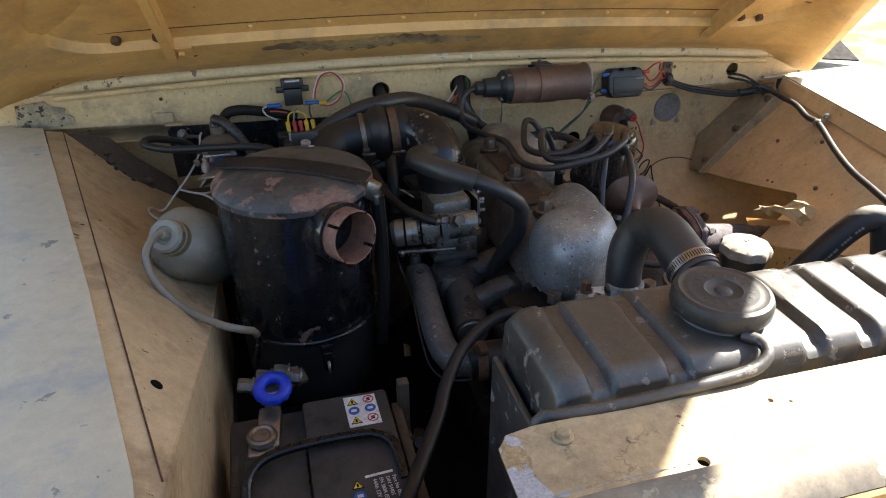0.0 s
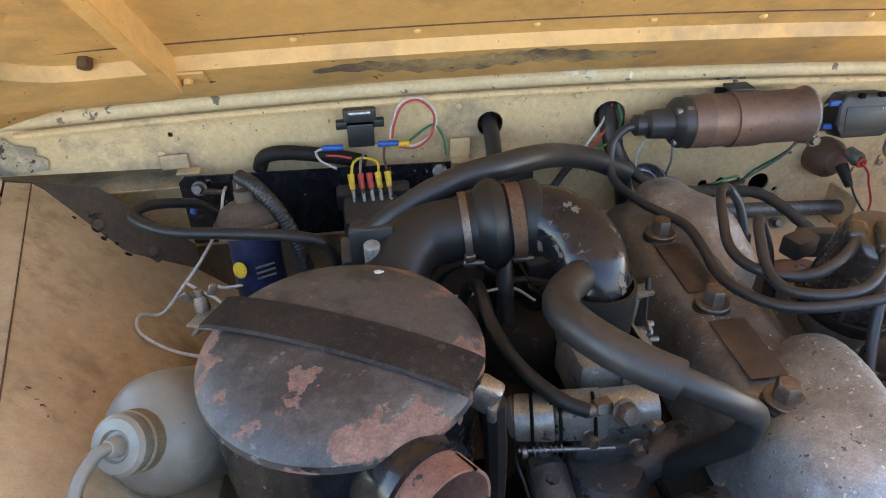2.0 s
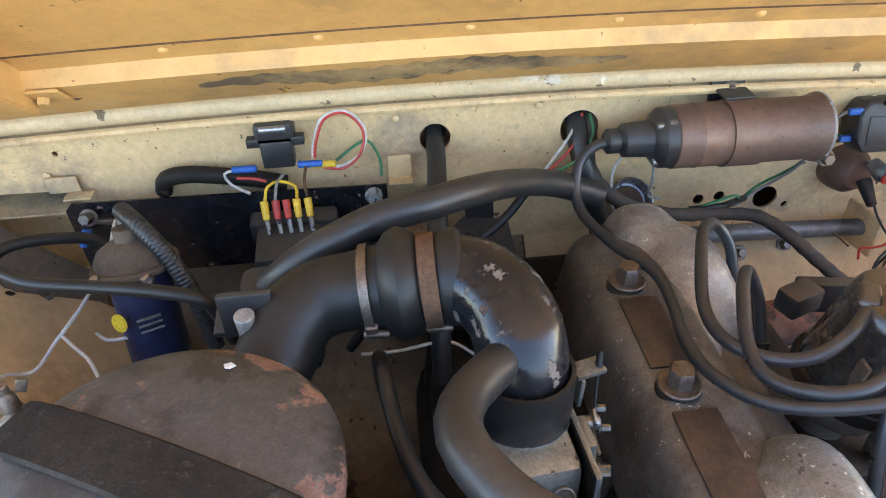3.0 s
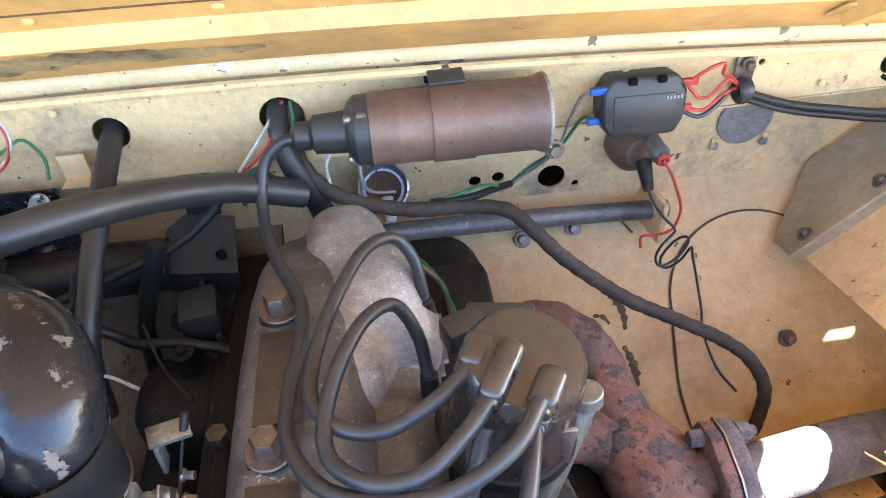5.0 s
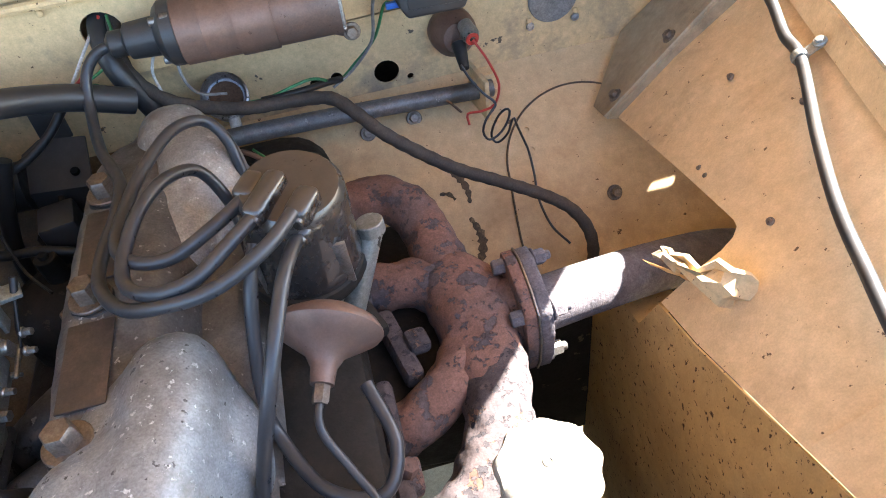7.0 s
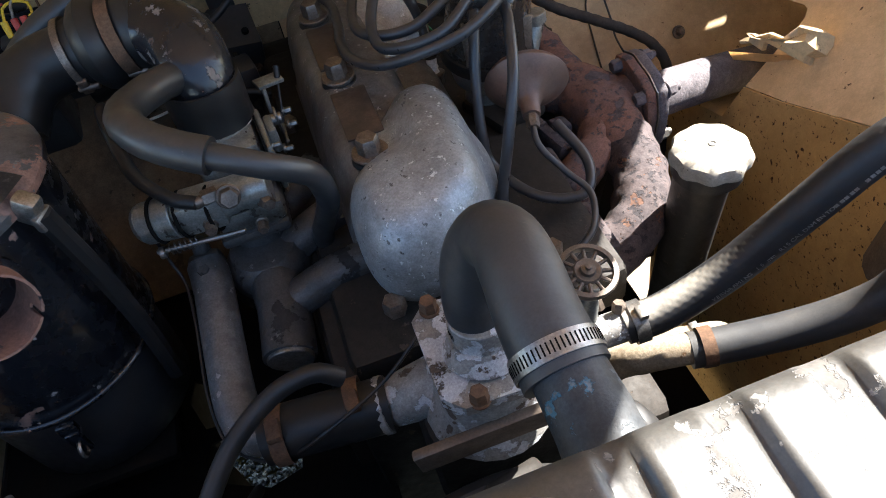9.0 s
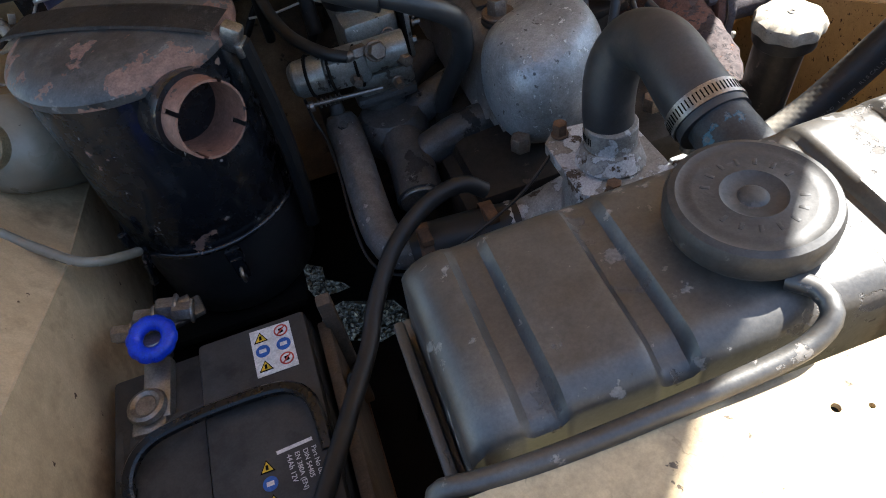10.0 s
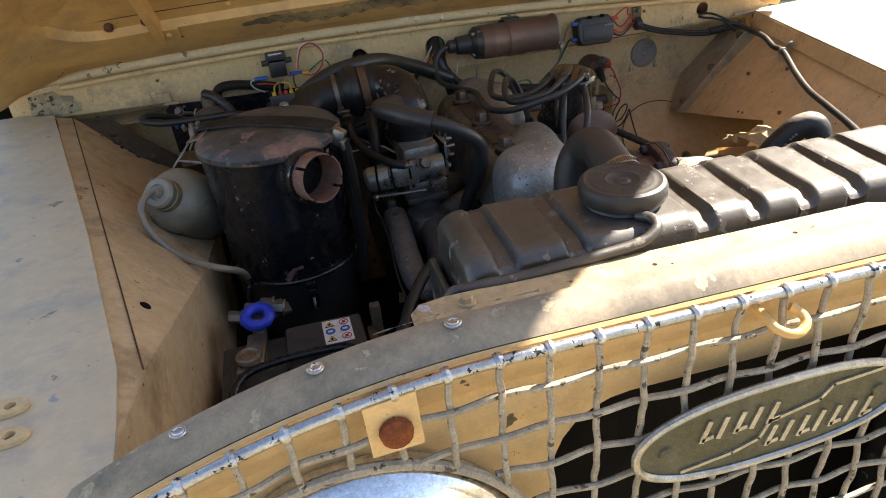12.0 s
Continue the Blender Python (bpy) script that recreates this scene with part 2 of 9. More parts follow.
CAST = shade("cast_aluminium", (0.36, 0.385, 0.40), (0.255, 0.27, 0.275), 9, 0.46, 0.4, bump=0.95, bscale=110, chips=((0.62, 0.64, 0.64), 170, 0.68, 0.5), chips2=((0.13, 0.13, 0.13), 150, 0.70, 0.8), smudge=((0.17, 0.16, 0.145), 9, 0.50, 0.70))
CAST_MID = shade("soiled_cast_aluminium", (0.46, 0.45, 0.43), (0.31, 0.29, 0.265), 9, 0.48, 0.4, bump=0.6, bscale=260, chips=((0.62, 0.61, 0.59), 150, 0.70, 0.5), smudge=((0.15, 0.105, 0.075), 10, 0.52, 0.72))
CAST_OILY = shade("oil_stained_cast_aluminium", (0.235, 0.228, 0.22), (0.125, 0.115, 0.105), 7, 0.45, 0.4, bump=0.6, bscale=220, chips=((0.46, 0.44, 0.41), 170, 0.70, 0.5), smudge=((0.075, 0.058, 0.046), 9, 0.51, 0.68))
PLATE = shade("stained_cover_plate", (0.16, 0.125, 0.098), (0.095, 0.073, 0.057), 22, 0.5, 0.4, bump=0.4, smudge=((0.13, 0.08, 0.052), 16, 0.54, 0.70))
OIL_PLATE = shade("oily_brown_plate", (0.088, 0.060, 0.045), (0.052, 0.040, 0.033), 22, 0.45, 0.2, bump=0.4, smudge=((0.03, 0.024, 0.02), 16, 0.5, 0.66))
CRUSTY = shade("dark_crusted_iron", (0.095, 0.072, 0.07), (0.058, 0.047, 0.049), 40, 0.85, 0.05, bump=1.0, bscale=140, chips=((0.15, 0.083, 0.06), 45, 0.665, 0.9), chips2=((0.045, 0.039, 0.042), 130, 0.62, 0.9))
ALLOY = shade("dirty_alloy", (0.33, 0.345, 0.325), (0.21, 0.21, 0.19), 16, 0.4, 0.6, bump=0.2, chips=((0.07, 0.06, 0.05), 40, 0.68, 0.8), chips2=((0.5, 0.5, 0.47), 150, 0.73, 0.4), smudge=((0.09, 0.078, 0.06), 18, 0.55, 0.68))
OIL_PIPE = shade("worn_black_filler_pipe", (0.030, 0.028, 0.026), (0.020, 0.019, 0.018), 18, 0.5, bump=0.4, bscale=150, chips=((0.11, 0.095, 0.075), 70, 0.70, 0.7), smudge=((0.055, 0.043, 0.032), 12, 0.53, 0.7))
CRUST = shade("corroded_alloy", (0.33, 0.325, 0.31), (0.22, 0.205, 0.19), 30, 0.6, 0.35, bump=0.9, bscale=160, chips=((0.60, 0.61, 0.63), 30, 0.585, 0.9), chips2=((0.13, 0.10, 0.08), 40, 0.67, 0.8), smudge=((0.15, 0.12, 0.09), 16, 0.55, 0.7))
GREASE = shade("greasy_cast_iron", (0.022, 0.018, 0.015), (0.011, 0.0095, 0.008), 22, 0.6, 0.1, bump=0.6, chips=((0.09, 0.065, 0.048), 55, 0.70, 0.8), dust=((0.045, 0.036, 0.028), 0.3), spec=0.25)
PIPE_ALLOY = shade("dull_grey_casting", (0.17, 0.168, 0.167), (0.11, 0.107, 0.105), 14, 0.5, 0.35, bump=0.9, bscale=170, chips=((0.34, 0.33, 0.32), 110, 0.70, 0.6), smudge=((0.06, 0.054, 0.048), 16, 0.53, 0.68))
IRON = shade("dusty_cast_iron", (0.082, 0.080, 0.079), (0.040, 0.039, 0.039), 18, 0.5, 0.3, bump=0.9, bscale=170, chips=((0.24, 0.225, 0.21), 90, 0.70, 0.6), chips2=((0.02, 0.019, 0.019), 26, 0.62, 0.8), dust=((0.12, 0.108, 0.098), 0.16))
RUST = shade("rusty_exhaust_iron", (0.20, 0.105, 0.078), (0.13, 0.072, 0.056), 30, 0.85, 0.0, bump=1.0, bscale=150, chips=((0.095, 0.074, 0.077), 34, 0.60, 0.8), chips2=((0.085, 0.066, 0.068), 110, 0.66, 0.8), smudge=((0.12, 0.082, 0.075), 14, 0.47, 0.62))
PIPE = shade("scaled_exhaust_pipe", (0.17, 0.15, 0.16), (0.10, 0.09, 0.098), 60, 0.8, 0.2, bump=1.0, bscale=320)
RUSTPLATE = shade("brown_rust_plate", (0.16, 0.088, 0.05), (0.10, 0.058, 0.037), 30, 0.8, 0.2, bump=0.4)
COIL = shade("rusted_coil_can", (0.21, 0.125, 0.09), (0.15, 0.09, 0.068), 16, 0.5, 0.35, bump=0.1, chips=((0.13, 0.075, 0.055), 120, 0.71, 0.8), smudge=((0.12, 0.085, 0.07), 14, 0.5, 0.68), grit=0.16)
PLASTIC = shade("black_plastic", (0.018, 0.018, 0.02), (0.03, 0.029, 0.029), 30, 0.42, bump=0.06, dust=((0.10, 0.092, 0.084), 0.35), grit=0.15)
BAKELITE = shade("brown_bakelite", (0.034, 0.027, 0.024), (0.022, 0.019, 0.018), 40, 0.24, bump=0.03, dust=((0.12, 0.095, 0.08), 0.3), coat=0.4, grit=0.12)
STEEL = shade("dull_steel", (0.36, 0.35, 0.33), (0.24, 0.22, 0.2), 70, 0.42, 0.9, bump=0.2)
BOLT = shade("oily_bolt_steel", (0.24, 0.20, 0.165), (0.15, 0.12, 0.10), 90, 0.5, 0.8, bump=0.3)
CHROME = shade("chrome", (0.75, 0.76, 0.78), (0.6, 0.62, 0.65), 40, 0.14, 1.0, bump=0.02)
ZINC = shade("scuffed_zinc", (0.55, 0.56, 0.58), (0.40, 0.41, 0.43), 90, 0.38, 0.9, bump=0.3, chips=((0.06, 0.06, 0.065), 160, 0.66, 0.7))
WIRE_PAINT = shade("painted_grille_wire", (0.42, 0.36, 0.28), (0.26, 0.225, 0.18), 70, 0.55, bump=0.3, chips=((0.10, 0.08, 0.06), 120, 0.66, 0.8))
BLUE = shade("blue_plastic", (0.006, 0.05, 0.62), (0.004, 0.035, 0.48), 40, 0.35, bump=0.05)
BATTERY = shade("dusty_battery_case", (0.018, 0.018, 0.0185), (0.030, 0.0298, 0.0295), 18, 0.45, bump=0.05, spec=0.3, dust=((0.098, 0.094, 0.088), 0.6), smudge=((0.008, 0.008, 0.0083), 19, 0.515, 0.56), grit=0.15)
TEAL = shade("verdigris_metal", (0.03, 0.035, 0.04), (0.055, 0.055, 0.056), 50, 0.55, 0.2, bump=0.5, chips=((0.09, 0.20, 0.27), 30, 0.665, 0.85), chips2=((0.16, 0.18, 0.19), 60, 0.66, 0.8))
WHITE = shade("white_sticker", (0.75, 0.75, 0.74), (0.62, 0.61, 0.6), 40, 0.5, bump=0.02)
YELLOW = shade("yellow_plastic", (0.75, 0.52, 0.03), (0.65, 0.43, 0.03), 50, 0.45, bump=0.02)
RED = shade("red_plastic", (0.50, 0.045, 0.03), (0.4, 0.04, 0.03), 50, 0.45, bump=0.02)
GREEN = shade("green_plastic", (0.03, 0.19, 0.07), (0.03, 0.14, 0.05), 50, 0.45, bump=0.02)
BLUE_SIGN = shade("blue_print", (0.02, 0.12, 0.45), (0.02, 0.1, 0.38), 50, 0.5, bump=0.0)
OIL_CAP = shade("dusty_pale_cap", (0.40, 0.37, 0.32), (0.27, 0.245, 0.20), 40, 0.7, bump=0.3, chips=((0.12, 0.10, 0.08), 160, 0.71, 0.9), grit=0.2)
WHITE_WIRE = shade("grubby_white_insulation", (0.60, 0.58, 0.53), (0.45, 0.42, 0.38), 60, 0.5, bump=0.05)
BOTTLE = shade("yellowed_white_plastic", (0.31, 0.285, 0.225), (0.23, 0.205, 0.155), 9, 0.30, bump=0.02, dust=((0.27, 0.235, 0.18), 0.3), chips=((0.10, 0.085, 0.06), 130, 0.75, 0.8), smudge=((0.15, 0.125, 0.09), 8, 0.52, 0.7), grit=0.05)
CAP_BROWN = shade("aged_brown_cap", (0.34, 0.27, 0.16), (0.24, 0.18, 0.1), 50, 0.55, bump=0.1)
FILTER_BLUE = shade("blue_filter_can", (0.022, 0.03, 0.085), (0.018, 0.024, 0.06), 40, 0.35, bump=0.1, dust=((0.12, 0.11, 0.11), 0.4))
RADIATOR = shade("black_radiator_tank", (0.012, 0.0125, 0.0145), (0.024, 0.0235, 0.0235), 12, 0.42, bump=0.5, bscale=75, chips=((0.17, 0.155, 0.14), 75, 0.685, 0.8), chips2=((0.055, 0.047, 0.042), 28, 0.675, 0.8), dust=((0.27, 0.25, 0.21), 0.20, 0.1, 0.99), smudge=((0.045, 0.041, 0.039), 10, 0.53, 0.66), coat=0.06, spec=0.8)
CAP_GREY = shade("dusty_grey_cap", (0.040, 0.039, 0.039), (0.024, 0.0235, 0.023), 26, 0.5, bump=0.3, bscale=140, chips=((0.085, 0.08, 0.075), 60, 0.69, 0.8), dust=((0.085, 0.081, 0.075), 0.2), smudge=((0.016, 0.0155, 0.016), 18, 0.53, 0.66))
BADGE = shade("olive_badge_enamel", (0.085, 0.078, 0.045), (0.12, 0.11, 0.075), 40, 0.55, 0.2, bump=0.3)
BADGE_RIM = shade("weathered_badge_alloy", (0.55, 0.54, 0.5), (0.38, 0.36, 0.32), 70, 0.4, 0.8, bump=0.3)
ORANGE_RUST = shade("rusty_bolt_head", (0.26, 0.07, 0.02), (0.15, 0.04, 0.015), 60, 0.7, 0.2, bump=0.7)
# Near-black for print, slots and joints, and for deep shade painted as black.
DARK = shade("black_detail_and_shade", (0.006, 0.0055, 0.005), (0.010, 0.009, 0.008), 20, 0.9, bump=0.2, spec=0.08)
GRAVEL = shade("gravel_stones", (0.20, 0.20, 0.18), (0.10, 0.10, 0.09), 35, 0.85, bump=0.3, island=0.85)
UNDERSEAL = shade("black_underseal", (0.014, 0.0125, 0.011), (0.024, 0.020, 0.017), 20, 0.85, bump=0.6, chips=((0.10, 0.08, 0.05), 26, 0.70, 0.9), spec=0.15)
GROUND = shade("dry_ground", (0.36, 0.30, 0.21), (0.24, 0.20, 0.13), 0.8, 0.95, bump=0.6, bscale=25, chips=((0.17, 0.15, 0.07), 1.6, 0.56, 0.95))
GLASS_LAMP = shade("headlamp_reflector", (0.80, 0.82, 0.85), (0.7, 0.72, 0.76), 30, 0.08, 1.0, bump=0.02)
DISC = shade("grey_blanking_disc", (0.30, 0.29, 0.28), (0.22, 0.21, 0.2), 40, 0.55, 0.4, bump=0.1)


# ---- building helpers ----
where = {}


def mk():
    return bmesh.new()


def finish(name, bm, mat, origin, angle=38):
    bmesh.ops.recalc_face_normals(bm, faces=bm.faces[:])
    bmesh.ops.translate(bm, verts=bm.verts[:], vec=-Vector(origin))
    me = bpy.data.meshes.new(name)
    bm.to_mesh(me)
    bm.free()
    me.materials.append(mat)
    me.shade_smooth()
    me.set_sharp_from_angle(angle=radians(angle))
    return me


def thing(name, at, label, category, group="", kind=""):
    """An Empty at a thing's base, for its parts."""
    ob = new(name)
    ob.location = at
    ob.empty_display_size = 0.02
    where[ob] = Vector(at)
    return tagged(ob, label, category, group, kind)


def part(name, bm, mat, parent, label=""):
    """A mesh in world metres as one part under a thing or under a part."""
    ob = new(name, finish(name, bm, mat, where[parent]))
    ob.parent = parent
    where[ob] = where[parent]
    return tagged(ob, label)


def solo(name, bm, mat, label, category, group="", kind=""):
    """A thing of one single mesh."""
    pts = [v.co for v in bm.verts]
    at = Vector((sum(p.x for p in pts) / len(pts), sum(p.y for p in pts) / len(pts), min(p.z for p in pts)))
    ob = new(name, finish(name, bm, mat, at))
    ob.location = at
    where[ob] = at
    return tagged(ob, label, category, group, kind)


def frame_of(axis):
    return Vector(axis).to_track_quat("Z", "Y").to_matrix().to_4x4()


def box(bm, c, s, turn=(0, 0, 0), bevel=0.002, seg=2):
    """A bevelled box of size s at centre c, turned by degrees."""
    m = pose(*c, *turn) @ Matrix.Diagonal((*s, 1))
    made = bmesh.ops.create_cube(bm, size=1.0, matrix=m)["verts"]
    if bevel:
        edges = list({e for v in made for e in v.link_edges})
        bmesh.ops.bevel(bm, geom=edges, offset=min(bevel, min(s) * 0.45), segments=seg, profile=0.5, affect="EDGES")
    return bm


def lathe(bm, rows, at=(0, 0, 0), axis=(0, 0, 1), n=28, squash=None):
    """A body of revolution: rows of (radius, height) along axis from at."""
    m = Matrix.Translation(at) @ frame_of(axis)
    rings = []
    for r, h in rows:
        if r < 1e-6:
            rings.append([bm.verts.new(m @ Vector((0, 0, h)))])
        else:
            rings.append([bm.verts.new(m @ Vector((r * math.cos(2 * math.pi * k / n) * (squash or 1), r * math.sin(2 * math.pi * k / n), h))) for k in range(n)])
    for a, b in zip(rings, rings[1:]):
        for k in range(n):
            j = (k + 1) % n
            if len(a) == 1 and len(b) == 1:
                continue
            if len(a) == 1:
                bm.faces.new((a[0], b[k], b[j]))
            elif len(b) == 1:
                bm.faces.new((a[k], b[0], a[j]))
            else:
                bm.faces.new((a[k], b[k], b[j], a[j]))
    return bm


def rod(bm, p, q, r, r2=None, n=20, soft=0.0008):
    """A capped cylinder or cone from p to q with softened rims."""
    p, q = Vector(p), Vector(q)
    h, r2 = (q - p).length, r if r2 is None else r2
    s = min(soft, r * 0.4, r2 * 0.4, h * 0.3)
    return lathe(bm, [(0, 0), (r - s, 0), (r, s), (r2, h - s), (r2 - s, h), (0, h)], p, q - p, n)


def spline(pts, step):
    """Points on a smooth curve through pts, about step apart."""
    p = [Vector(v) for v in pts]
    p = [2 * p[0] - p[1], *p, 2 * p[-1] - p[-2]]
    out = []
    for a, b, c, d in zip(p, p[1:], p[2:], p[3:]):
        k = max(2, int((c - b).length / step))
        for i in range(k):
            t = i / k
            out.append(0.5 * (2 * b + (c - a) * t + (2 * a - 5 * b + 4 * c - d) * t * t + (3 * b - a - 3 * c + d) * t ** 3))
    return [*out, p[-2]]


def tube(bm, pts, r, n=12, step=None, wave=None, smooth=True, ends=None, weave=None):
    """A round hose or wire along a curve. wave: (depth, length) of corrugation; ends: radius at the far end; weave: (depth, turns, length) of crossed threads."""
    line = spline(pts, step or max(0.004, r * 0.7)) if smooth else [Vector(v) for v in pts]
    ways = [((line[min(i + 1, len(line) - 1)] - line[max(i - 1, 0)]).normalized()) for i in range(len(line))]
    side = ways[0].orthogonal().normalized()
    rings, far = [], 0.0
    for i, (p, w) in enumerate(zip(line, ways)):
        side = (side - w * side.dot(w)).normalized()
        up = w.cross(side)
        far += (p - line[i - 1]).length if i else 0
        rr = r + (wave[0] * math.sin(2 * math.pi * far / wave[1]) if wave else 0)
        if ends is not None:
            rr = r + (ends - r) * i / (len(line) - 1)
        row = []
        for k in range(n):
            g, q = 2 * math.pi * k / n, rr
            if weave:
                q += weave[0] * max(math.sin(weave[1] * g + 2 * math.pi * far / weave[2]), math.sin(weave[1] * g - 2 * math.pi * far / weave[2]))
            row.append(bm.verts.new(p + q * (math.cos(g) * side + math.sin(g) * up)))
        rings.append(row)
    for a, b in zip(rings, rings[1:]):
        for k in range(n):
            bm.faces.new((a[k], b[k], b[(k + 1) % n], a[(k + 1) % n]))
    bm.faces.new(rings[0][::-1])
    bm.faces.new(rings[-1])
    return bm


def ring(bm, at, axis, big, small, n=28, k=10, flat=1.0):
    """A torus; flat stretches its section along the axis."""
    rows = [(big + small * math.cos(2 * math.pi * i / k), flat * small * math.sin(2 * math.pi * i / k)) for i in range(k + 1)]
    return lathe(bm, rows, at, axis, n)


def band(bm, at, axis, r, wide, thick=0.0012, n=28):
    """A flat strap round a hose."""
    w = wide / 2
    return lathe(bm, [(r, -w), (r + thick, -w), (r + thick, w), (r, w), (r, -w)], at, axis, n)


def hexbolt(bm, at, axis, across, tall, washer=0.0):
    """A hexagon head with a washer under it."""
    a = Vector(axis).normalized()
    p = Vector(at)
    if washer:
        rod(bm, p - a * 0.0005, p + a * 0.0022, washer, n=20)
        p = p + a * 0.002
    lathe(bm, [(0, 0), (across / 2, 0), (across / 2, tall * 0.85), (across * 0.43, tall), (0, tall)], p, a, 6)
    return bm


def slab(bm, outline, thick, m, holes=(), cuts=()):
    """A flat plate of an outline in x and y, with round holes (x, y, r) and cut-out polygons, laid by the matrix m; it lies between z = 0 and z = -thick."""
    from mathutils.geometry import delaunay_2d_cdt
    pts, edges, faces = [Vector(p) for p in outline], [], []
    k = len(pts)
    edges += [(i, (i + 1) % k) for i in range(k)]
    for x, y, r in holes:
        s = len(pts)
        pts += [Vector((x + r * math.cos(i * math.pi / 10), y + r * math.sin(i * math.pi / 10))) for i in range(20)]
        edges += [(s + i, s + (i + 1) % 20) for i in range(20)]
    for poly in cuts:
        s = len(pts)
        pts += [Vector(p) for p in poly]
        edges += [(s + i, s + (i + 1) % len(poly)) for i in range(len(poly))]

    def inside(c, poly):
        odd = False
        for (ax, ay), (bx, by) in zip(poly, [*poly[1:], poly[0]]):
            if (ay > c.y) != (by > c.y) and c.x < (bx - ax) * (c.y - ay) / (by - ay) + ax:
                odd = not odd
        return odd

    vs, _, fs, *_ = delaunay_2d_cdt(pts, edges, [list(range(k))], 1, 1e-6)
    top = [bm.verts.new((v.x, v.y, 0)) for v in vs]
    made = []
    for f in fs:
        c = sum((vs[i] for i in f), Vector((0, 0))) / len(f)
        if all((c.x - x) ** 2 + (c.y - y) ** 2 > (r * 0.97) ** 2 for x, y, r in holes) and not any(inside(c, poly) for poly in cuts):
            made.append(bm.faces.new([top[i] for i in f]))
    bmesh.ops.dissolve_limit(bm, angle_limit=0.01, verts=list({v for f in made for v in f.verts}), edges=list({e for f in made for e in f.edges}))
    made = [f for f in bm.faces if f.is_valid and all(v.co.z == 0 for v in f.verts)]
    grown = bmesh.ops.extrude_face_region(bm, geom=made)["geom"]
    low = [g for g in grown if isinstance(g, bmesh.types.BMVert)]
    bmesh.ops.translate(bm, verts=low, vec=(0, 0, -thick))
    loose = [v for v in bm.verts if not v.link_faces]
    bmesh.ops.delete(bm, geom=loose, context="VERTS")
    bmesh.ops.transform(bm, matrix=m, verts=bm.verts[:])
    return bm


def upright(y):
    """Lays a plate's x, y into the world's x, z at a depth y, its face to the front."""
    return Matrix(((1, 0, 0, 0), (0, 0, 1, y), (0, 1, 0, 0), (0, 0, 0, 1))) @ Matrix.Diagonal((1, 1, -1, 1))


def sheet(bm, quads, thick):
    """Faces through corner points, given thickness along their normals."""
    verts = {}

    def v(p):
        k = tuple(round(c, 5) for c in p)
        if k not in verts:
            verts[k] = bm.verts.new(p)
        return verts[k]

    faces = [bm.faces.new([v(p) for p in q]) for q in quads]
    bmesh.ops.recalc_face_normals(bm, faces=faces)
    bmesh.ops.solidify(bm, geom=faces, thickness=thick)
    return bm


def field(bm, x0, x1, y0, y1, step, f, low):
    """A cast cover as a height over the plan; what falls under low is left out."""
    nx, ny = int((x1 - x0) / step), int((y1 - y0) / step)
    g = [[bm.verts.new((x0 + i * step, y0 + j * step, max(low, f(x0 + i * step, y0 + j * step)))) for j in range(ny + 1)] for i in range(nx + 1)]
    for i in range(nx):
        for j in range(ny):
            q = (g[i][j], g[i + 1][j], g[i + 1][j + 1], g[i][j + 1])
            if max(v.co.z for v in q) > low + 1e-4:
                bm.faces.new(q)
    bmesh.ops.delete(bm, geom=[v for v in bm.verts if not v.link_faces], context="VERTS")
    return bm


def lump(x, y, cx, cy, rx, ry, top, low, p=2.0, k=2.0):
    d = (abs(x - cx) / rx) ** p + (abs(y - cy) / ry) ** p
    return low + (top - low) * max(0.0, 1 - d ** (k / 2)) ** (1 / k) if d < 1 else low


def blob(bm, centre, lobes, k=0.005, nu=56, nv=36):
    """A smooth union of ellipsoids, given as (place, radii), walked outwards from a place inside it."""
    def far(p):
        d = []
        for c, r in lobes:
            q = sum(abs((p[i] - c[i]) / r[i]) ** 2.5 for i in range(3)) ** 0.4
            d.append((q - 1) * min(r))
        m = min(d)
        return m - k * math.log(sum(math.exp((m - v) / k) for v in d))

    c0, rows = Vector(centre), []
    for j in range(nv + 1):
        b = math.pi * (j / nv - 0.5)
        row = []
        for i in range(nu if 0 < j < nv else 1):
            a = 2 * math.pi * i / nu
            w = Vector((math.cos(a) * math.cos(b), math.sin(a) * math.cos(b), math.sin(b)))
            lo, hi = 0.0, 0.3
            for _ in range(18):
                mid = (lo + hi) / 2
                lo, hi = (mid, hi) if far(c0 + w * mid) < 0 else (lo, mid)
            row.append(bm.verts.new(c0 + w * lo))
        rows.append(row)
    for a, b in zip(rows, rows[1:]):
        for i in range(nu):
            j = (i + 1) % nu
            q = [a[i % len(a)], a[j % len(a)], b[j % len(b)], b[i % len(b)]]
            q = [v for n, v in enumerate(q) if v not in q[:n]]
            bm.faces.new(q)
    return bm


def soft_max(values, k=0.008):
    m = max(values)
    return m + k * math.log(sum(math.exp((v - m) / k) for v in values))


def wire(name, pts, r, mat, label, category="wire", group="", n=8):
    return solo(name, tube(mk(), pts, r, n), mat, label, category, group)

# ---- setting: ground and the car's body round the engine bay ----
ground = solo("ground", sheet(mk(), [[(-90, -90, 0), (90, -90, 0), (90, 90, 0), (-90, 90, 0)]], 0.05), GROUND, "dry bare ground with sparse straw-coloured grass", "ground", kind="structure")


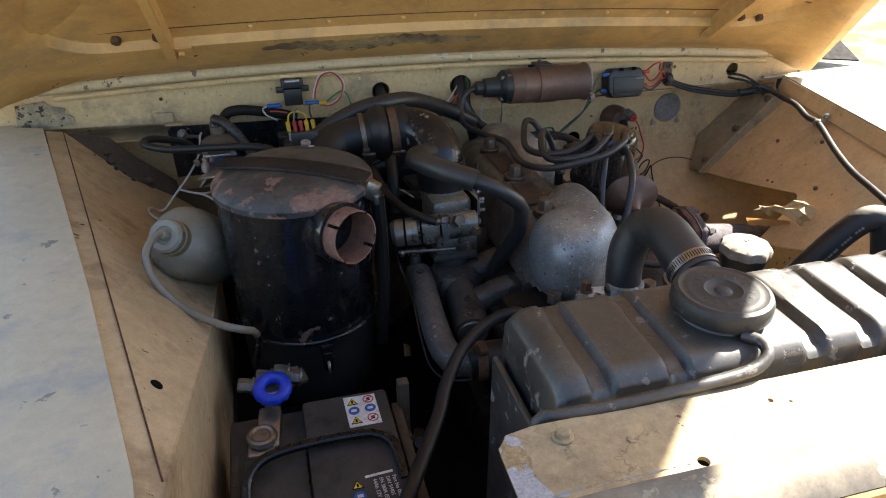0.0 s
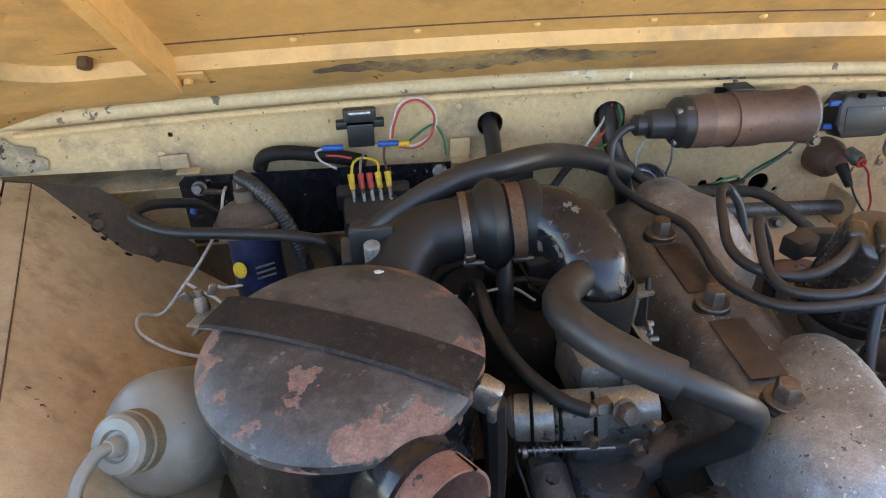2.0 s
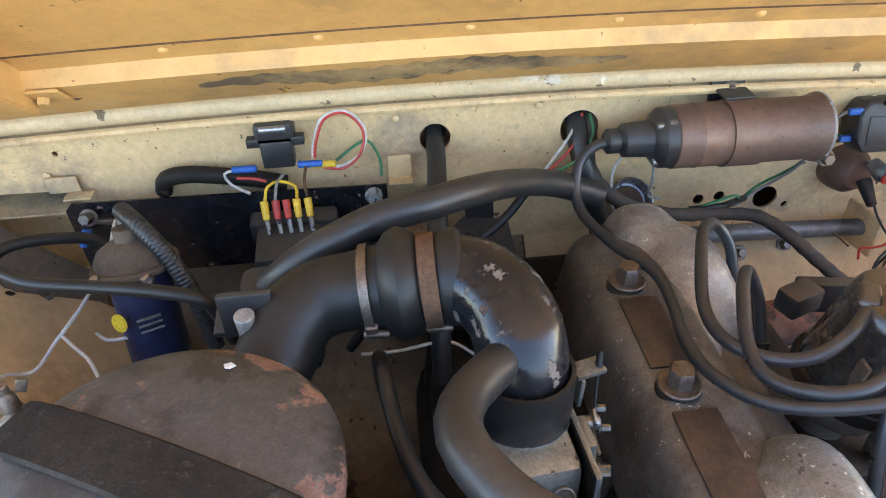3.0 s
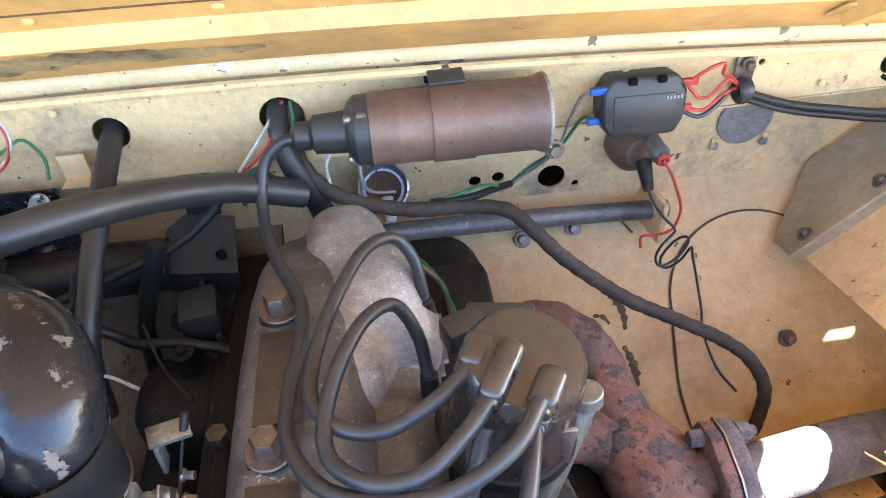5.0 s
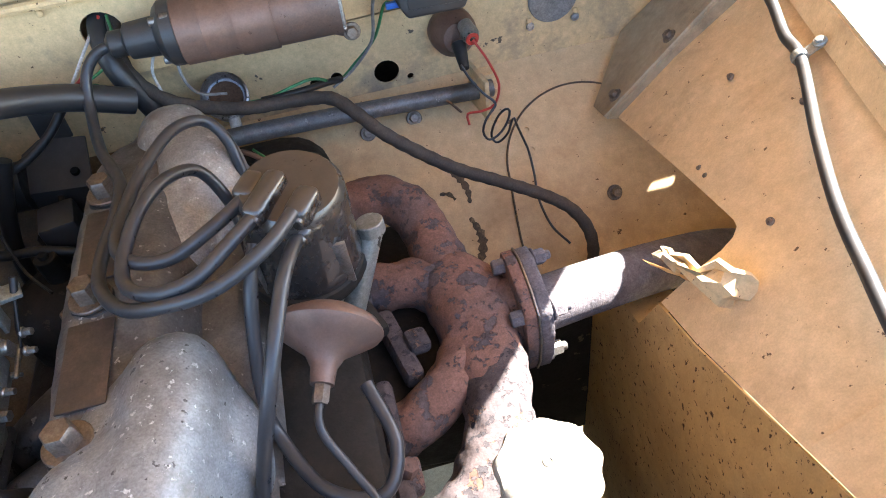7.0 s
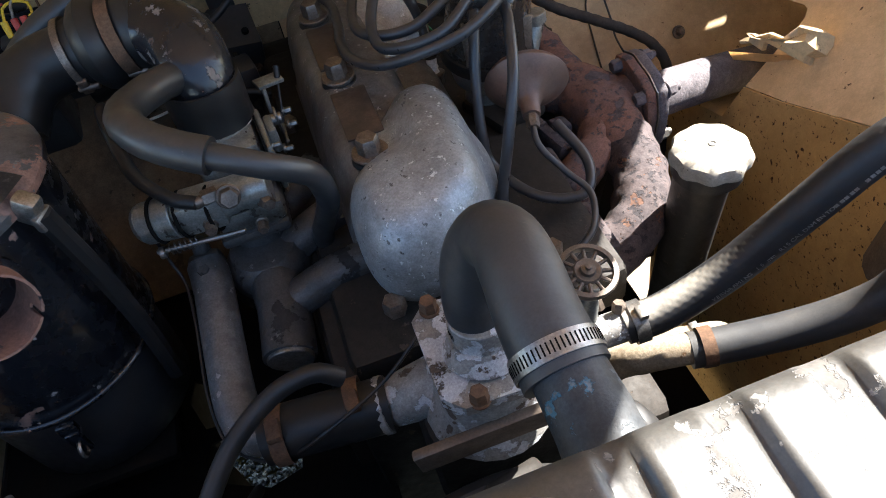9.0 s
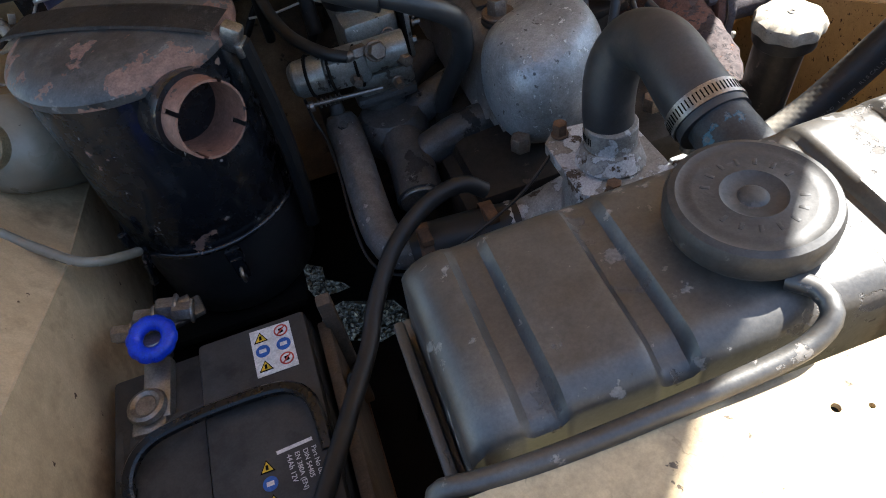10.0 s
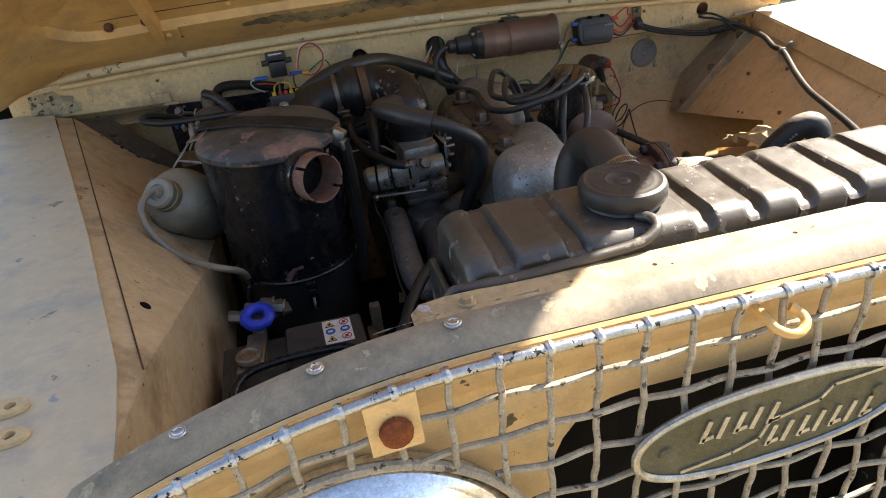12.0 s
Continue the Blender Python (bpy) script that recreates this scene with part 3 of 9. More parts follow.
def pebbles():
    rnd, verts, faces = random.Random(5), [], []
    for _ in range(20000):
        r = rnd.uniform(0.0035, 0.008)
        m = pose(rnd.uniform(-0.15, 0.40), rnd.uniform(0.7, 2.1), rnd.uniform(0.004, 0.012), rnd.random() * 360, rnd.random() * 360, 0)
        k = len(verts)
        verts += [m @ Vector(v) * 1.0 for v in ((0, 0, -0.7 * r), (r, 0, -0.2 * r), (0.2 * r, 1.2 * r, 0), (-1.1 * r, 0.2 * r, 0.1 * r), (0, -r, 0), (0.1 * r, 0.1 * r, 0.8 * r))]
        faces += [(k + a, k + b, k + c) for a, b, c in ((0, 2, 1), (0, 3, 2), (0, 4, 3), (0, 1, 4), (5, 1, 2), (5, 2, 3), (5, 3, 4), (5, 4, 1))]
    me = bpy.data.meshes.new("gravel")
    me.from_pydata(verts, [], faces)
    me.materials.append(GRAVEL)
    return new("gravel", me)


tagged(pebbles(), "loose grey gravel under the car", "gravel", kind="stuff")


def fall(x):
    """The crown of the bulkhead's top, and the car's slight lean to its far side."""
    return -0.020 * x - 0.055 * (x - 0.32) ** 2 + 0.006


# Bulkhead: upper strip, recessed lower panel and sloping toe board.
bulkhead = thing("bulkhead", (0.33, 1.12, 0.6), "sand-coloured sheet metal bulkhead behind the engine", "bulkhead", kind="structure")
strip_out = [(-0.368, 1.04), (-0.13, 1.034), (-0.13, 1.012), (0.16, 1.012), (0.305, 1.011), (0.6, 1.0195), (0.9, 1.0235), (1.01, 1.0235), (1.01, 1.052), (0.92, 1.07), (0.75, 1.088), (0.6, 1.098), (0.4, 1.105), (0.2, 1.108), (0.0, 1.107), (-0.2, 1.099), (-0.368, 1.08)]
strip_holes = [(-0.137, 1.072, 0.0028), (0.2, 1.058, 0.0145), (0.336, 1.056, 0.0185), (0.863, 1.047, 0.0125), (0.74, 1.06, 0.003)]
part("upper_strip", slab(mk(), strip_out, 0.003, upright(1.072), strip_holes), TAN_DIRTY, bulkhead, "dusty sand paint with drilled holes")
low_out = [(-0.345, 0.895), (1.02, 0.895), (1.02, 1.06), (-0.345, 1.075)]
low_holes = [(0.582, 0.917, 0.0145), (0.502, 0.922, 0.0065), (0.526, 0.924, 0.0065), (0.608, 0.905, 0.004)]
part("lower_panel", slab(mk(), low_out, 0.003, upright(1.132), low_holes), TAN_DIRTY, bulkhead)
slope = math.atan2(0.182, 0.234)
lie = Matrix.Translation((0, 0.90, 0.715)) @ pose(0, 0, 0, math.degrees(slope), 0, 0)
part("toe_board", slab(mk(), [(0.30, 0), (1.02, 0), (1.02, 0.297), (0.30, 0.297)], 0.003, lie, [(0.80, 0.115, 0.006)]), TOE, bulkhead, "sloping footwell panel, dusty brown")
arc = [(0.783 + 0.094 * math.cos(radians(a)), 0.157 + 0.093 * math.sin(radians(a))) for a in range(0, 181, 6)]
part("access_cover", slab(mk(), [(0.877, 0.01)] + arc + [(0.683, 0.08), (0.69, 0.01)], 0.0035, lie @ Matrix.Translation((0, 0, 0.0025)), [(0.722, 0.209, 0.0032), (0.722, 0.185, 0.0032), (0.80, 0.115, 0.006)]), TOE, bulkhead, "arched cover plate with two small holes")
edge = [lie @ Vector((x - 0.0006, y + 0.0006, 0.0022)) for x, y in arc[9:] + [(0.683, 0.08), (0.69, 0.02)]]
part("cover_seam", tube(mk(), edge, 0.0013, 6), GRIME, bulkhead, "dark grime along the plate edge")
# Left part of the same board, in a darker brown.
part("toe_board", slab(mk(), [(-0.345, 0), (0.2985, 0), (0.2985, 0.297), (-0.345, 0.297)], 0.003, lie), TOE_DARK, bulkhead, "sloping footwell panel, darker brown left part")
up = Vector((0, -math.sin(slope), math.cos(slope)))
for run, wide in (([(0.612, 0.192), (0.622, 0.186), (0.632, 0.174), (0.638, 0.158), (0.637, 0.142)], 0.005), ([(0.606, 0.160), (0.616, 0.158), (0.622, 0.150)], 0.003), ([(0.633, 0.126), (0.640, 0.104), (0.636, 0.084), (0.624, 0.066)], 0.006), ([(0.72, 0.104), (0.735, 0.106), (0.752, 0.103), (0.765, 0.106)], 0.004), ([(0.728, 0.092), (0.731, 0.076), (0.728, 0.060)], 0.002), ([(0.775, 0.160), (0.79, 0.168), (0.806, 0.178)], 0.0012)):
    line, bm, prev = spline([(*p, 0) for p in run], 0.003), mk(), None
    for k, p in enumerate(line):
        w = (line[min(k + 1, len(line) - 1)] - line[max(k - 1, 0)]).normalized()
        half = wide * (0.35 + 0.65 * math.sin(math.pi * (k + 0.5) / len(line))) * (0.8 + 0.3 * math.sin(k * 2.3))
        row = [bm.verts.new(lie @ (p + Vector((-w.y, w.x, 0)) * s * half + Vector((0, 0, 0.0012 - 0.0006 * abs(s))))) for s in (-1, 0, 1)]
        if prev:
            for a in range(2):
                bm.faces.new((prev[a], prev[a + 1], row[a + 1], row[a]))
        prev = row
    part("grime_smear", bm, SMEARED, bulkhead, "dark grime rubbed into the paint")
part("footwell_front", sheet(mk(), [[(a, 0.90, 0.715), (b, 0.90, 0.715), (b, 0.89, 0.45), (a, 0.89, 0.45)] for a, b in ((-0.345, -0.02), (0.20, 1.02))], 0.003), UNDERSEAL, bulkhead)
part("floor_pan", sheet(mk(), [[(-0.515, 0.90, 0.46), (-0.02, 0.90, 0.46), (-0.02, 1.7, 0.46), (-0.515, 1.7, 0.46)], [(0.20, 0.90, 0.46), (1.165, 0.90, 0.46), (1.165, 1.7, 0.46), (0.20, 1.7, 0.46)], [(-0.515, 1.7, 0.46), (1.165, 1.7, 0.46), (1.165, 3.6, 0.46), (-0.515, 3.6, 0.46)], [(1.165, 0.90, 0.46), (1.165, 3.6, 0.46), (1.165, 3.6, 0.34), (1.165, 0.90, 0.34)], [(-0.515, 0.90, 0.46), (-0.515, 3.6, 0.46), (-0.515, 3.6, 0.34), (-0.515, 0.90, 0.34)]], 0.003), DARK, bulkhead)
part("strip_shelf", sheet(mk(), [[(-0.345, 1.074, 1.010), (0.3, 1.074, 1.011), (0.3, 1.132, 1.013), (-0.345, 1.132, 1.012)], [(0.3, 1.074, 1.011), (1.0, 1.074, 1.0235), (1.0, 1.132, 1.026), (0.3, 1.132, 1.013)]], 0.002), TAN_DIRTY, bulkhead)
part("dash_back", sheet(mk(), [[(-0.5, 1.25, 0.4), (1.15, 1.25, 0.4), (1.15, 1.25, 1.12), (-0.5, 1.25, 1.12)], [(-0.5, 1.25, 1.12), (1.15, 1.25, 1.12), (1.15, 1.074, 1.045), (0.92, 1.074, 1.068), (0.6, 1.074, 1.096), (0.2, 1.074, 1.106), (-0.2, 1.074, 1.097), (-0.5, 1.074, 1.06)]], 0.003), UNDERSEAL, bulkhead)
stamp = bpy.data.meshes.new("rivet")
rb = lathe(mk(), [(0.0034, 0), (0.0032, 0.0008), (0.002, 0.0014), (0, 0.0016)], n=10)
rb.to_mesh(stamp)
rb.free()
stamp.materials.append(TAN_DIRTY)
for x, z in ((-0.09, 1.087), (0.165, 1.082), (0.296, 1.084), (-0.15, 1.053), (0.03, 1.012), (0.62, 1.066), (0.80, 1.035)):
    r = new("rivet", stamp)
    r.parent = bulkhead
    r.matrix_local = Matrix.Translation(-where[bulkhead]) @ pose(x, 1.069, z, 90, 0, 0)
for x, z in ((0.749, 0.942), (0.804, 0.942)):
    r = new("rivet", stamp)
    r.parent = bulkhead
    r.matrix_local = Matrix.Translation(-where[bulkhead]) @ pose(x, 1.129, z, 90, 0, 0)
tabs = mk()
box(tabs, (-0.138, 1.066, 1.044), (0.028, 0.003, 0.016), bevel=0.001)
box(tabs, (-0.124, 1.058, 1.036), (0.024, 0.014, 0.002), bevel=0.0008)
part("scuffed_corner", slab(mk(), [(-0.340, 1.044), (-0.30, 1.041), (-0.265, 1.044), (-0.262, 1.056), (-0.272, 1.062), (-0.270, 1.070), (-0.29, 1.074), (-0.296, 1.082), (-0.318, 1.080), (-0.335, 1.078)], 0.0008, upright(1.0685)), SCUFF, bulkhead, "scuffed dark grime at the corner")
part("mounting_tab", tabs, TAN_DIRTY, bulkhead)
for x in (0.750, 0.803):
    part("rivet", lathe(mk(), [(0.005, 0), (0.0045, 0.0016), (0.002, 0.0022), (0.0018, 0.001), (0, 0.001)], (x, 1.1285, 0.935), (0, -1, 0), 16), ZINC, bulkhead, "bright pop rivet")
part("blanking_disc", rod(mk(), (0.777, 1.132, 0.963), (0.777, 1.1285, 0.963), 0.0285, n=36), DISC, bulkhead, "round grey blanking plate")

# Bonnet, propped open on its rear hinge.
OPEN = 39.0
BU, BN = Vector((0, -math.cos(radians(OPEN)), math.sin(radians(OPEN)))), Vector((0, -math.sin(radians(OPEN)), -math.cos(radians(OPEN))))


def bon(x, u, d=0.0):
    """A place on the bonnet: across, up from the hinge, and down from its sheet; the sides roll over."""
    a, b = -0.375 + 0.30 * u, 0.993 - 0.282 * u
    t = abs((x - (a + b) / 2) / ((b - a) / 2))
    roll = 0.045 * max(0.0, (t - 0.88) / 0.12) ** 1.6
    return Vector((x, 1.075, 1.118 + fall(x))) + BU * u + BN * (d + min(roll, 0.06))


def bonnet_edge(u, inset=0.0):
    return -0.375 + 0.30 * u + inset, 0.993 - 0.282 * u - inset


bonnet = thing("bonnet", bon(0.33, 0), "sand-coloured steel bonnet propped open, chipped underside", "bonnet")
LONG = 1.0


def outline(inset, corner, u0, u1):
    """A tapered sheet's edge with rounded corners, in x and u."""
    a, b = bonnet_edge(u0, inset)
    c, d = bonnet_edge(u1, inset)
    out = []
    for (x, u), s in (((a, u0), 180), ((b, u0), 270), ((d, u1), 0), ((c, u1), 90)):
        r = corner if s > 100 else max(corner, 0.06)
        cx, cu = x + (r if s in (180, 90) else -r), u + (r if s in (180, 270) else -r)
        out += [(cx + r * math.cos(radians(s + k * 15)), cu + r * math.sin(radians(s + k * 15))) for k in range(7)]
    full = []
    for k, (p, q) in enumerate(zip(out, out[1:] + out[:1])):
        n = 24 if k in (6, 20) else 16 if k in (13, 27) else 1
        full += [(p[0] + (q[0] - p[0]) * i / n, p[1] + (q[1] - p[1]) * i / n) for i in range(n)]
    return full


def skin(bm, rings):
    """Joins closed outlines, each given as (points, depth), into one pressed sheet."""
    rows = [[bm.verts.new(bon(x, u, d)) for x, u in pts] for pts, d in rings]
    for a, b in zip(rows, rows[1:]):
        for k in range(len(a)):
            bm.faces.new((a[k], a[(k + 1) % len(a)], b[(k + 1) % len(a)], b[k]))
    bm.faces.new(rows[-1])
    return bm


pressed = skin(mk(), [(outline(-0.002, 0.025, -0.010, LONG), -0.004), (outline(0.0, 0.025, -0.010, LONG), 0.004), (outline(0.003, 0.025, -0.006, LONG - 0.005), 0.006), (outline(0.03, 0.07, 0.041, LONG - 0.02), 0.019), (outline(0.034, 0.07, 0.045, LONG - 0.03), 0.020), (outline(0.088, 0.08, 0.098, LONG - 0.09), 0.017), (outline(0.093, 0.08, 0.103, LONG - 0.10), 0.005), (outline(0.12, 0.08, 0.126, LONG - 0.13), 0.002), (outline(0.22, 0.08, 0.25, LONG - 0.25), 0.0), (outline(0.33, 0.08, 0.38, LONG - 0.36), 0.0)])
part("inner_panel", pressed, TAN, bonnet, "yellow-tan painted underside with pressed border")
part("outer_skin", skin(mk(), [(outline(-0.002, 0.025, -0.010, LONG), -0.0045), (outline(0.03, 0.07, 0.02, LONG - 0.03), -0.012), (outline(0.22, 0.08, 0.25, LONG - 0.25), -0.012), (outline(0.33, 0.08, 0.38, LONG - 0.36), -0.012)]), TAN, bonnet)
for x, lean in ((-0.096, -3), (0.741, 3)):
    bm = mk()
    a, b, far = bon(x, 0.075, 0.020), bon(x, 0.10, 0.010), bon(x + (0.11 if x < 0.3 else -0.11), 0.72, 0.012)
    for off, wide, deep in ((0.0, 0.003, 0.026), (-0.005 if x < 0.3 else 0.005, 0.011, 0.003)):
        s, e = bon(x + off, 0.082, 0.016 if deep > 0.01 else 0.0285), bon(x + off + (-0.02 if x < 0.3 else 0.0), 0.78, 0.016 if deep > 0.01 else 0.0285)
        mid, way = (s + e) / 2, (e - s)
        rot = Matrix((Vector((1, 0, 0)), way.normalized(), Vector((1, 0, 0)).cross(way.normalized()))).transposed().to_4x4()
        bmesh.ops.create_cube(bm, size=1, matrix=Matrix.Translation(mid) @ rot @ Matrix.Diagonal((wide, way.length, deep, 1)))
    p = bon(x + 0.008, 0.088, 0.0195)
    box(bm, p, (0.032, 0.026, 0.003), (180 - OPEN, 0, 0), 0.001)
    brace = part("brace", bm, TAN, bonnet)
    part("bolt", hexbolt(mk(), bon(x + 0.008, 0.088, 0.021), BN, 0.009, 0.005), TAN, brace)
part("seam", tube(mk(), [bon(x, 0.1245, 0.0025) for x in [-0.27 + 0.09 * k for k in range(14)]], 0.0008, 6), RUSTPLATE, bonnet, "dark joint line along the border")
bm, rows = mk(), []
for i in range(41):
    x, thin = 0.02 + 0.0082 * i, math.sin(math.pi * (i + 0.5) / 41) ** 0.5
    mid = 0.076 + 0.004 * math.sin(i * 0.31)
    lo, hi = mid - thin * (0.016 + 0.004 * math.sin(i * 1.7)), mid + thin * (0.014 + 0.003 * math.sin(i * 2.3))
    rows.append([bm.verts.new(bon(x, lo + (hi - lo) * j / 4, 0.0203 - 0.0030 * (lo + (hi - lo) * j / 4 - 0.045) / 0.053)) for j in range(5)])
for a, b in zip(rows, rows[1:]):
    for j in range(4):
        bm.faces.new((a[j], a[j + 1], b[j + 1], b[j]))
part("dirt_patch", bm, DIRT_TAN, bonnet, "black dirt ground into the paint")
rv = bpy.data.meshes.new("bonnet_rivet")
rb = lathe(mk(), [(0.0042, 0), (0.0036, 0.0016), (0.002, 0.0026), (0, 0.003)], n=12)
rb.to_mesh(rv)
rb.free()
rv.materials.append(TAN)
rv.shade_smooth()
flip = frame_of(BN)
for x in (-0.27, -0.213, 0.008, 0.115, 0.222, 0.33, 0.437, 0.545, 0.65, 0.70, 0.83):
    r = new("rivet", rv)
    r.parent = bonnet
    r.matrix_local = Matrix.Translation(bon(x, 0.115, 0.003) - where[bonnet]) @ flip
for x in (-0.165, -0.113, 0.79, 0.825):
    part("bolt", hexbolt(mk(), bon(x, 0.112, 0.003), BN, 0.0135, 0.009), RUSTPLATE, bonnet, "dark rusty bolt")
part("top_flange", tube(mk(), [(-0.372, 1.10, 1.07), (-0.362, 1.078, 1.085)] + [(x, 1.068, 1.1075 + fall(x)) for x in [-0.34 + 0.1 * k for k in range(14)]] + [(1.0, 1.075, 1.055)], 0.0085, 12), CREAM, bulkhead, "rounded pale flange with rubbed paint")
part("seal_lip", tube(mk(), [(x, 1.061, 1.0945 + fall(x)) for x in [-0.28 + 0.1 * k for k in range(13)]], 0.0042, 8), TAN_DIRTY, bulkhead, "thin painted lip under the flange")

# Wings. Left: top, folded inner panel; right: sunlit top and inner panel with a cut-out.
wing_left = thing("wing", (-0.3, 0.6, 0.55), "dusty faded sand-coloured front wing with scuffs", "car wing", "front wings")
top_l = [(-0.345, 1.07), (-0.34, 1.06), (-0.30, 1.045), (-0.161, 0.567), (-0.095, 0.320), (-0.085, 0.25), (-0.079, 0.19), (-0.095, 0.165), (-0.16, 0.14), (-0.46, 0.13), (-0.515, 0.19), (-0.515, 1.07)]
part("top_panel", slab(mk(), top_l, 0.003, Matrix.Translation((0, 0, 1.05))), WING, wing_left, "scratched dusty top")
E0, E1, FA, FR = Vector((-0.298, 1.045, 1.046)), Vector((-0.0985, 0.329, 1.046)), Vector((-0.074, 0.618, 0.950)), Vector((-0.075, 1.05, 0.86))
lip = lambda p, k: p + Vector((0.022 * k, 0.004 * k, -0.006 * k))  # noqa: E731
EV, EF, EG = Vector((-0.081, 0.329, 1.036)), Vector((-0.085, 0.244, 1.046)), Vector((-0.080, 0.185, 1.046))
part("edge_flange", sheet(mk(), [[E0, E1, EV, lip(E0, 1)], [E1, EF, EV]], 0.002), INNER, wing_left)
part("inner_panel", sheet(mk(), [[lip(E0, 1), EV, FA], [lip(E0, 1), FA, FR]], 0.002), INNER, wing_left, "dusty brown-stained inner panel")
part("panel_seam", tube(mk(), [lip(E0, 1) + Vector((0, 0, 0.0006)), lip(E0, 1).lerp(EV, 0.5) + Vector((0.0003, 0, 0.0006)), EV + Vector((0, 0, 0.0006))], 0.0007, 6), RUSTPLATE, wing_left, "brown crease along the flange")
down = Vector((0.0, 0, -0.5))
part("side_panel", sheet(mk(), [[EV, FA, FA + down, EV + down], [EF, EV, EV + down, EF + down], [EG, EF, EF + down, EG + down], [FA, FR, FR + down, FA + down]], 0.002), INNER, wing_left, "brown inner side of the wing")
hn = (EV - lip(E0, 1)).cross(FA - EV).normalized()
# No opening here: a black disc paints the shade inside the hole.
part("drain_hole", rod(mk(), Vector((-0.0985, 0.449, 1.021)) - hn * 0.0016, Vector((-0.0985, 0.449, 1.021)) + hn * 0.0016, 0.0055, n=20), DARK, wing_left, "small drain hole, its dark inside painted as a black disc")
part("front_face", sheet(mk(), [[(-0.515, 0.16, 1.045), (-0.10, 0.16, 1.045), (-0.085, 0.16, 0.3), (-0.515, 0.16, 0.3)], [(-0.515, 0.16, 1.045), (-0.515, 1.2, 1.045), (-0.515, 1.2, 0.3), (-0.515, 0.16, 0.3)]], 0.003), WING, wing_left)
part("skirt", sheet(mk(), [[(-0.069, 0.30, 0.80), (-0.069, 1.03, 0.80), (-0.069, 1.03, 0.40), (-0.069, 0.30, 0.40)]], 0.002), UNDERSEAL, wing_left, "black undersealed lower panel")
part("drain_hole", ring(mk(), (-0.1045, 0.446, 1.0135), (0.62, 0.1, 0.78), 0.006, 0.0016, 18, 8), DARK, wing_left, "small oval hole drawn as a black ring")
br0, br1 = Vector((-0.27, 1.04, 1.028)), Vector((-0.15, 1.035, 0.93))
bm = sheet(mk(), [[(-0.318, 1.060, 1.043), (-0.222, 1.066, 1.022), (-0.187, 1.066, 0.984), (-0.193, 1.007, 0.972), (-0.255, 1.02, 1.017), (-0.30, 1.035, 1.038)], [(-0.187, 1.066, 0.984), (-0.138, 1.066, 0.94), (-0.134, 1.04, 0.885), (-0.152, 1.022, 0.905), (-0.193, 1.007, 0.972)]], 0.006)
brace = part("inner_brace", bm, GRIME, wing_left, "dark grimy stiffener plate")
# Thin line, brighter than the plate, along its front edge.
part("worn_edge", tube(mk(), [(-0.250, 1.018, 1.0155), (-0.222, 1.012, 0.9955), (-0.193, 1.0055, 0.9735), (-0.152, 1.0205, 0.9065)], 0.0011, 6, smooth=False), STEEL, brace, "thin steel-grey line along the edge")
rag = random.Random(11)
bm = mk()
for k in range(26):
    t = k / 25
    p = (Vector((-0.255, 1.02, 1.017)).lerp(Vector((-0.193, 1.007, 0.972)), t * 1.8) if t < 0.55 else Vector((-0.193, 1.007, 0.972)).lerp(Vector((-0.150, 1.022, 0.902)), (t - 0.55) / 0.45))
    lathe(bm, [(0, -0.004), (0.004 + 0.004 * rag.random(), -0.001), (0.003, 0.003), (0, 0.005)], p + Vector((rag.uniform(-0.003, 0.003), rag.uniform(-0.003, 0.008), 0)), (rag.uniform(-0.4, 0.4), rag.uniform(-0.4, 0.4), 1), 7)
part("dirt_crust", bm, UNDERSEAL, brace, "black crust along the plate edge")
for k in (0.42, 0.8):
    part("bolt", hexbolt(mk(), br0.lerp(br1, k) + Vector((0, -0.008, 0.006)), (0.3, -0.5, 0.8), 0.014, 0.008, 0.011), GRIME, brace)
for cx, y in ((-0.165, 0.296), (-0.157, 0.264)):
    part("catch", slab(mk(), [(0.016 * math.cos(k * 0.42), 0.009 * math.sin(k * 0.42)) for k in range(15)], 0.004, Matrix.Translation((cx, y, 1.0545)), [(0.004, 0, 0.004)]), TAN_DIRTY, wing_left, "small oval catch plate")

wing_right = thing("wing", (1.0, 0.6, 0.55), "sunlit pale sand-coloured front wing", "car wing", "front wings")


SEAM = Vector((0.018, 0, -0.010))


def right_edge(y):
    return Vector((0.945 - (1.04 - y) * 0.275, y, 1.012 + (1.04 - y) * 0.034))


def right_fold(y):
    """Where the sloping panel turns down into the upright inner arch."""
    e = right_edge(y)
    x = min(0.745, e.x - 0.03)
    return Vector((x, y, e.z - (e.x - 0.006 - x) / 0.72))


def right_wall(y, z):
    e, f = right_edge(y), right_fold(y)
    e = e - Vector((0.010 * max(0.0, (y - 0.9) / 0.16), 0, 0))
    if e.z - f.z < 0.09 and z > f.z:
        return (e + SEAM).lerp(f, (e.z - 0.010 - z) / (e.z - 0.010 - f.z))
    if e.z - f.z >= 0.09 and e.z - z < 0.085:
        return Vector((e.x + 0.018 - (e.z - 0.010 - z) * 1.056, y, z))
    return Vector((e.x - (e.z - z) * 0.72, y, z)) if z > f.z else Vector((f.x, y, z))


R0, R1 = right_edge(1.06), right_edge(0.16)
RO = Vector((0.0210, 0, 0.0168))


def wing_top(x, y):
    return Vector((x, y, right_edge(y).z + 0.0170 + (x - top_left(y)) * 0.03))


def top_left(y):
    return (R0 + (R1 - R0) * (1.06 - y) / 0.9 + RO).x if y < 1.06 else 0.928 + (y - 1.06) * 0.17


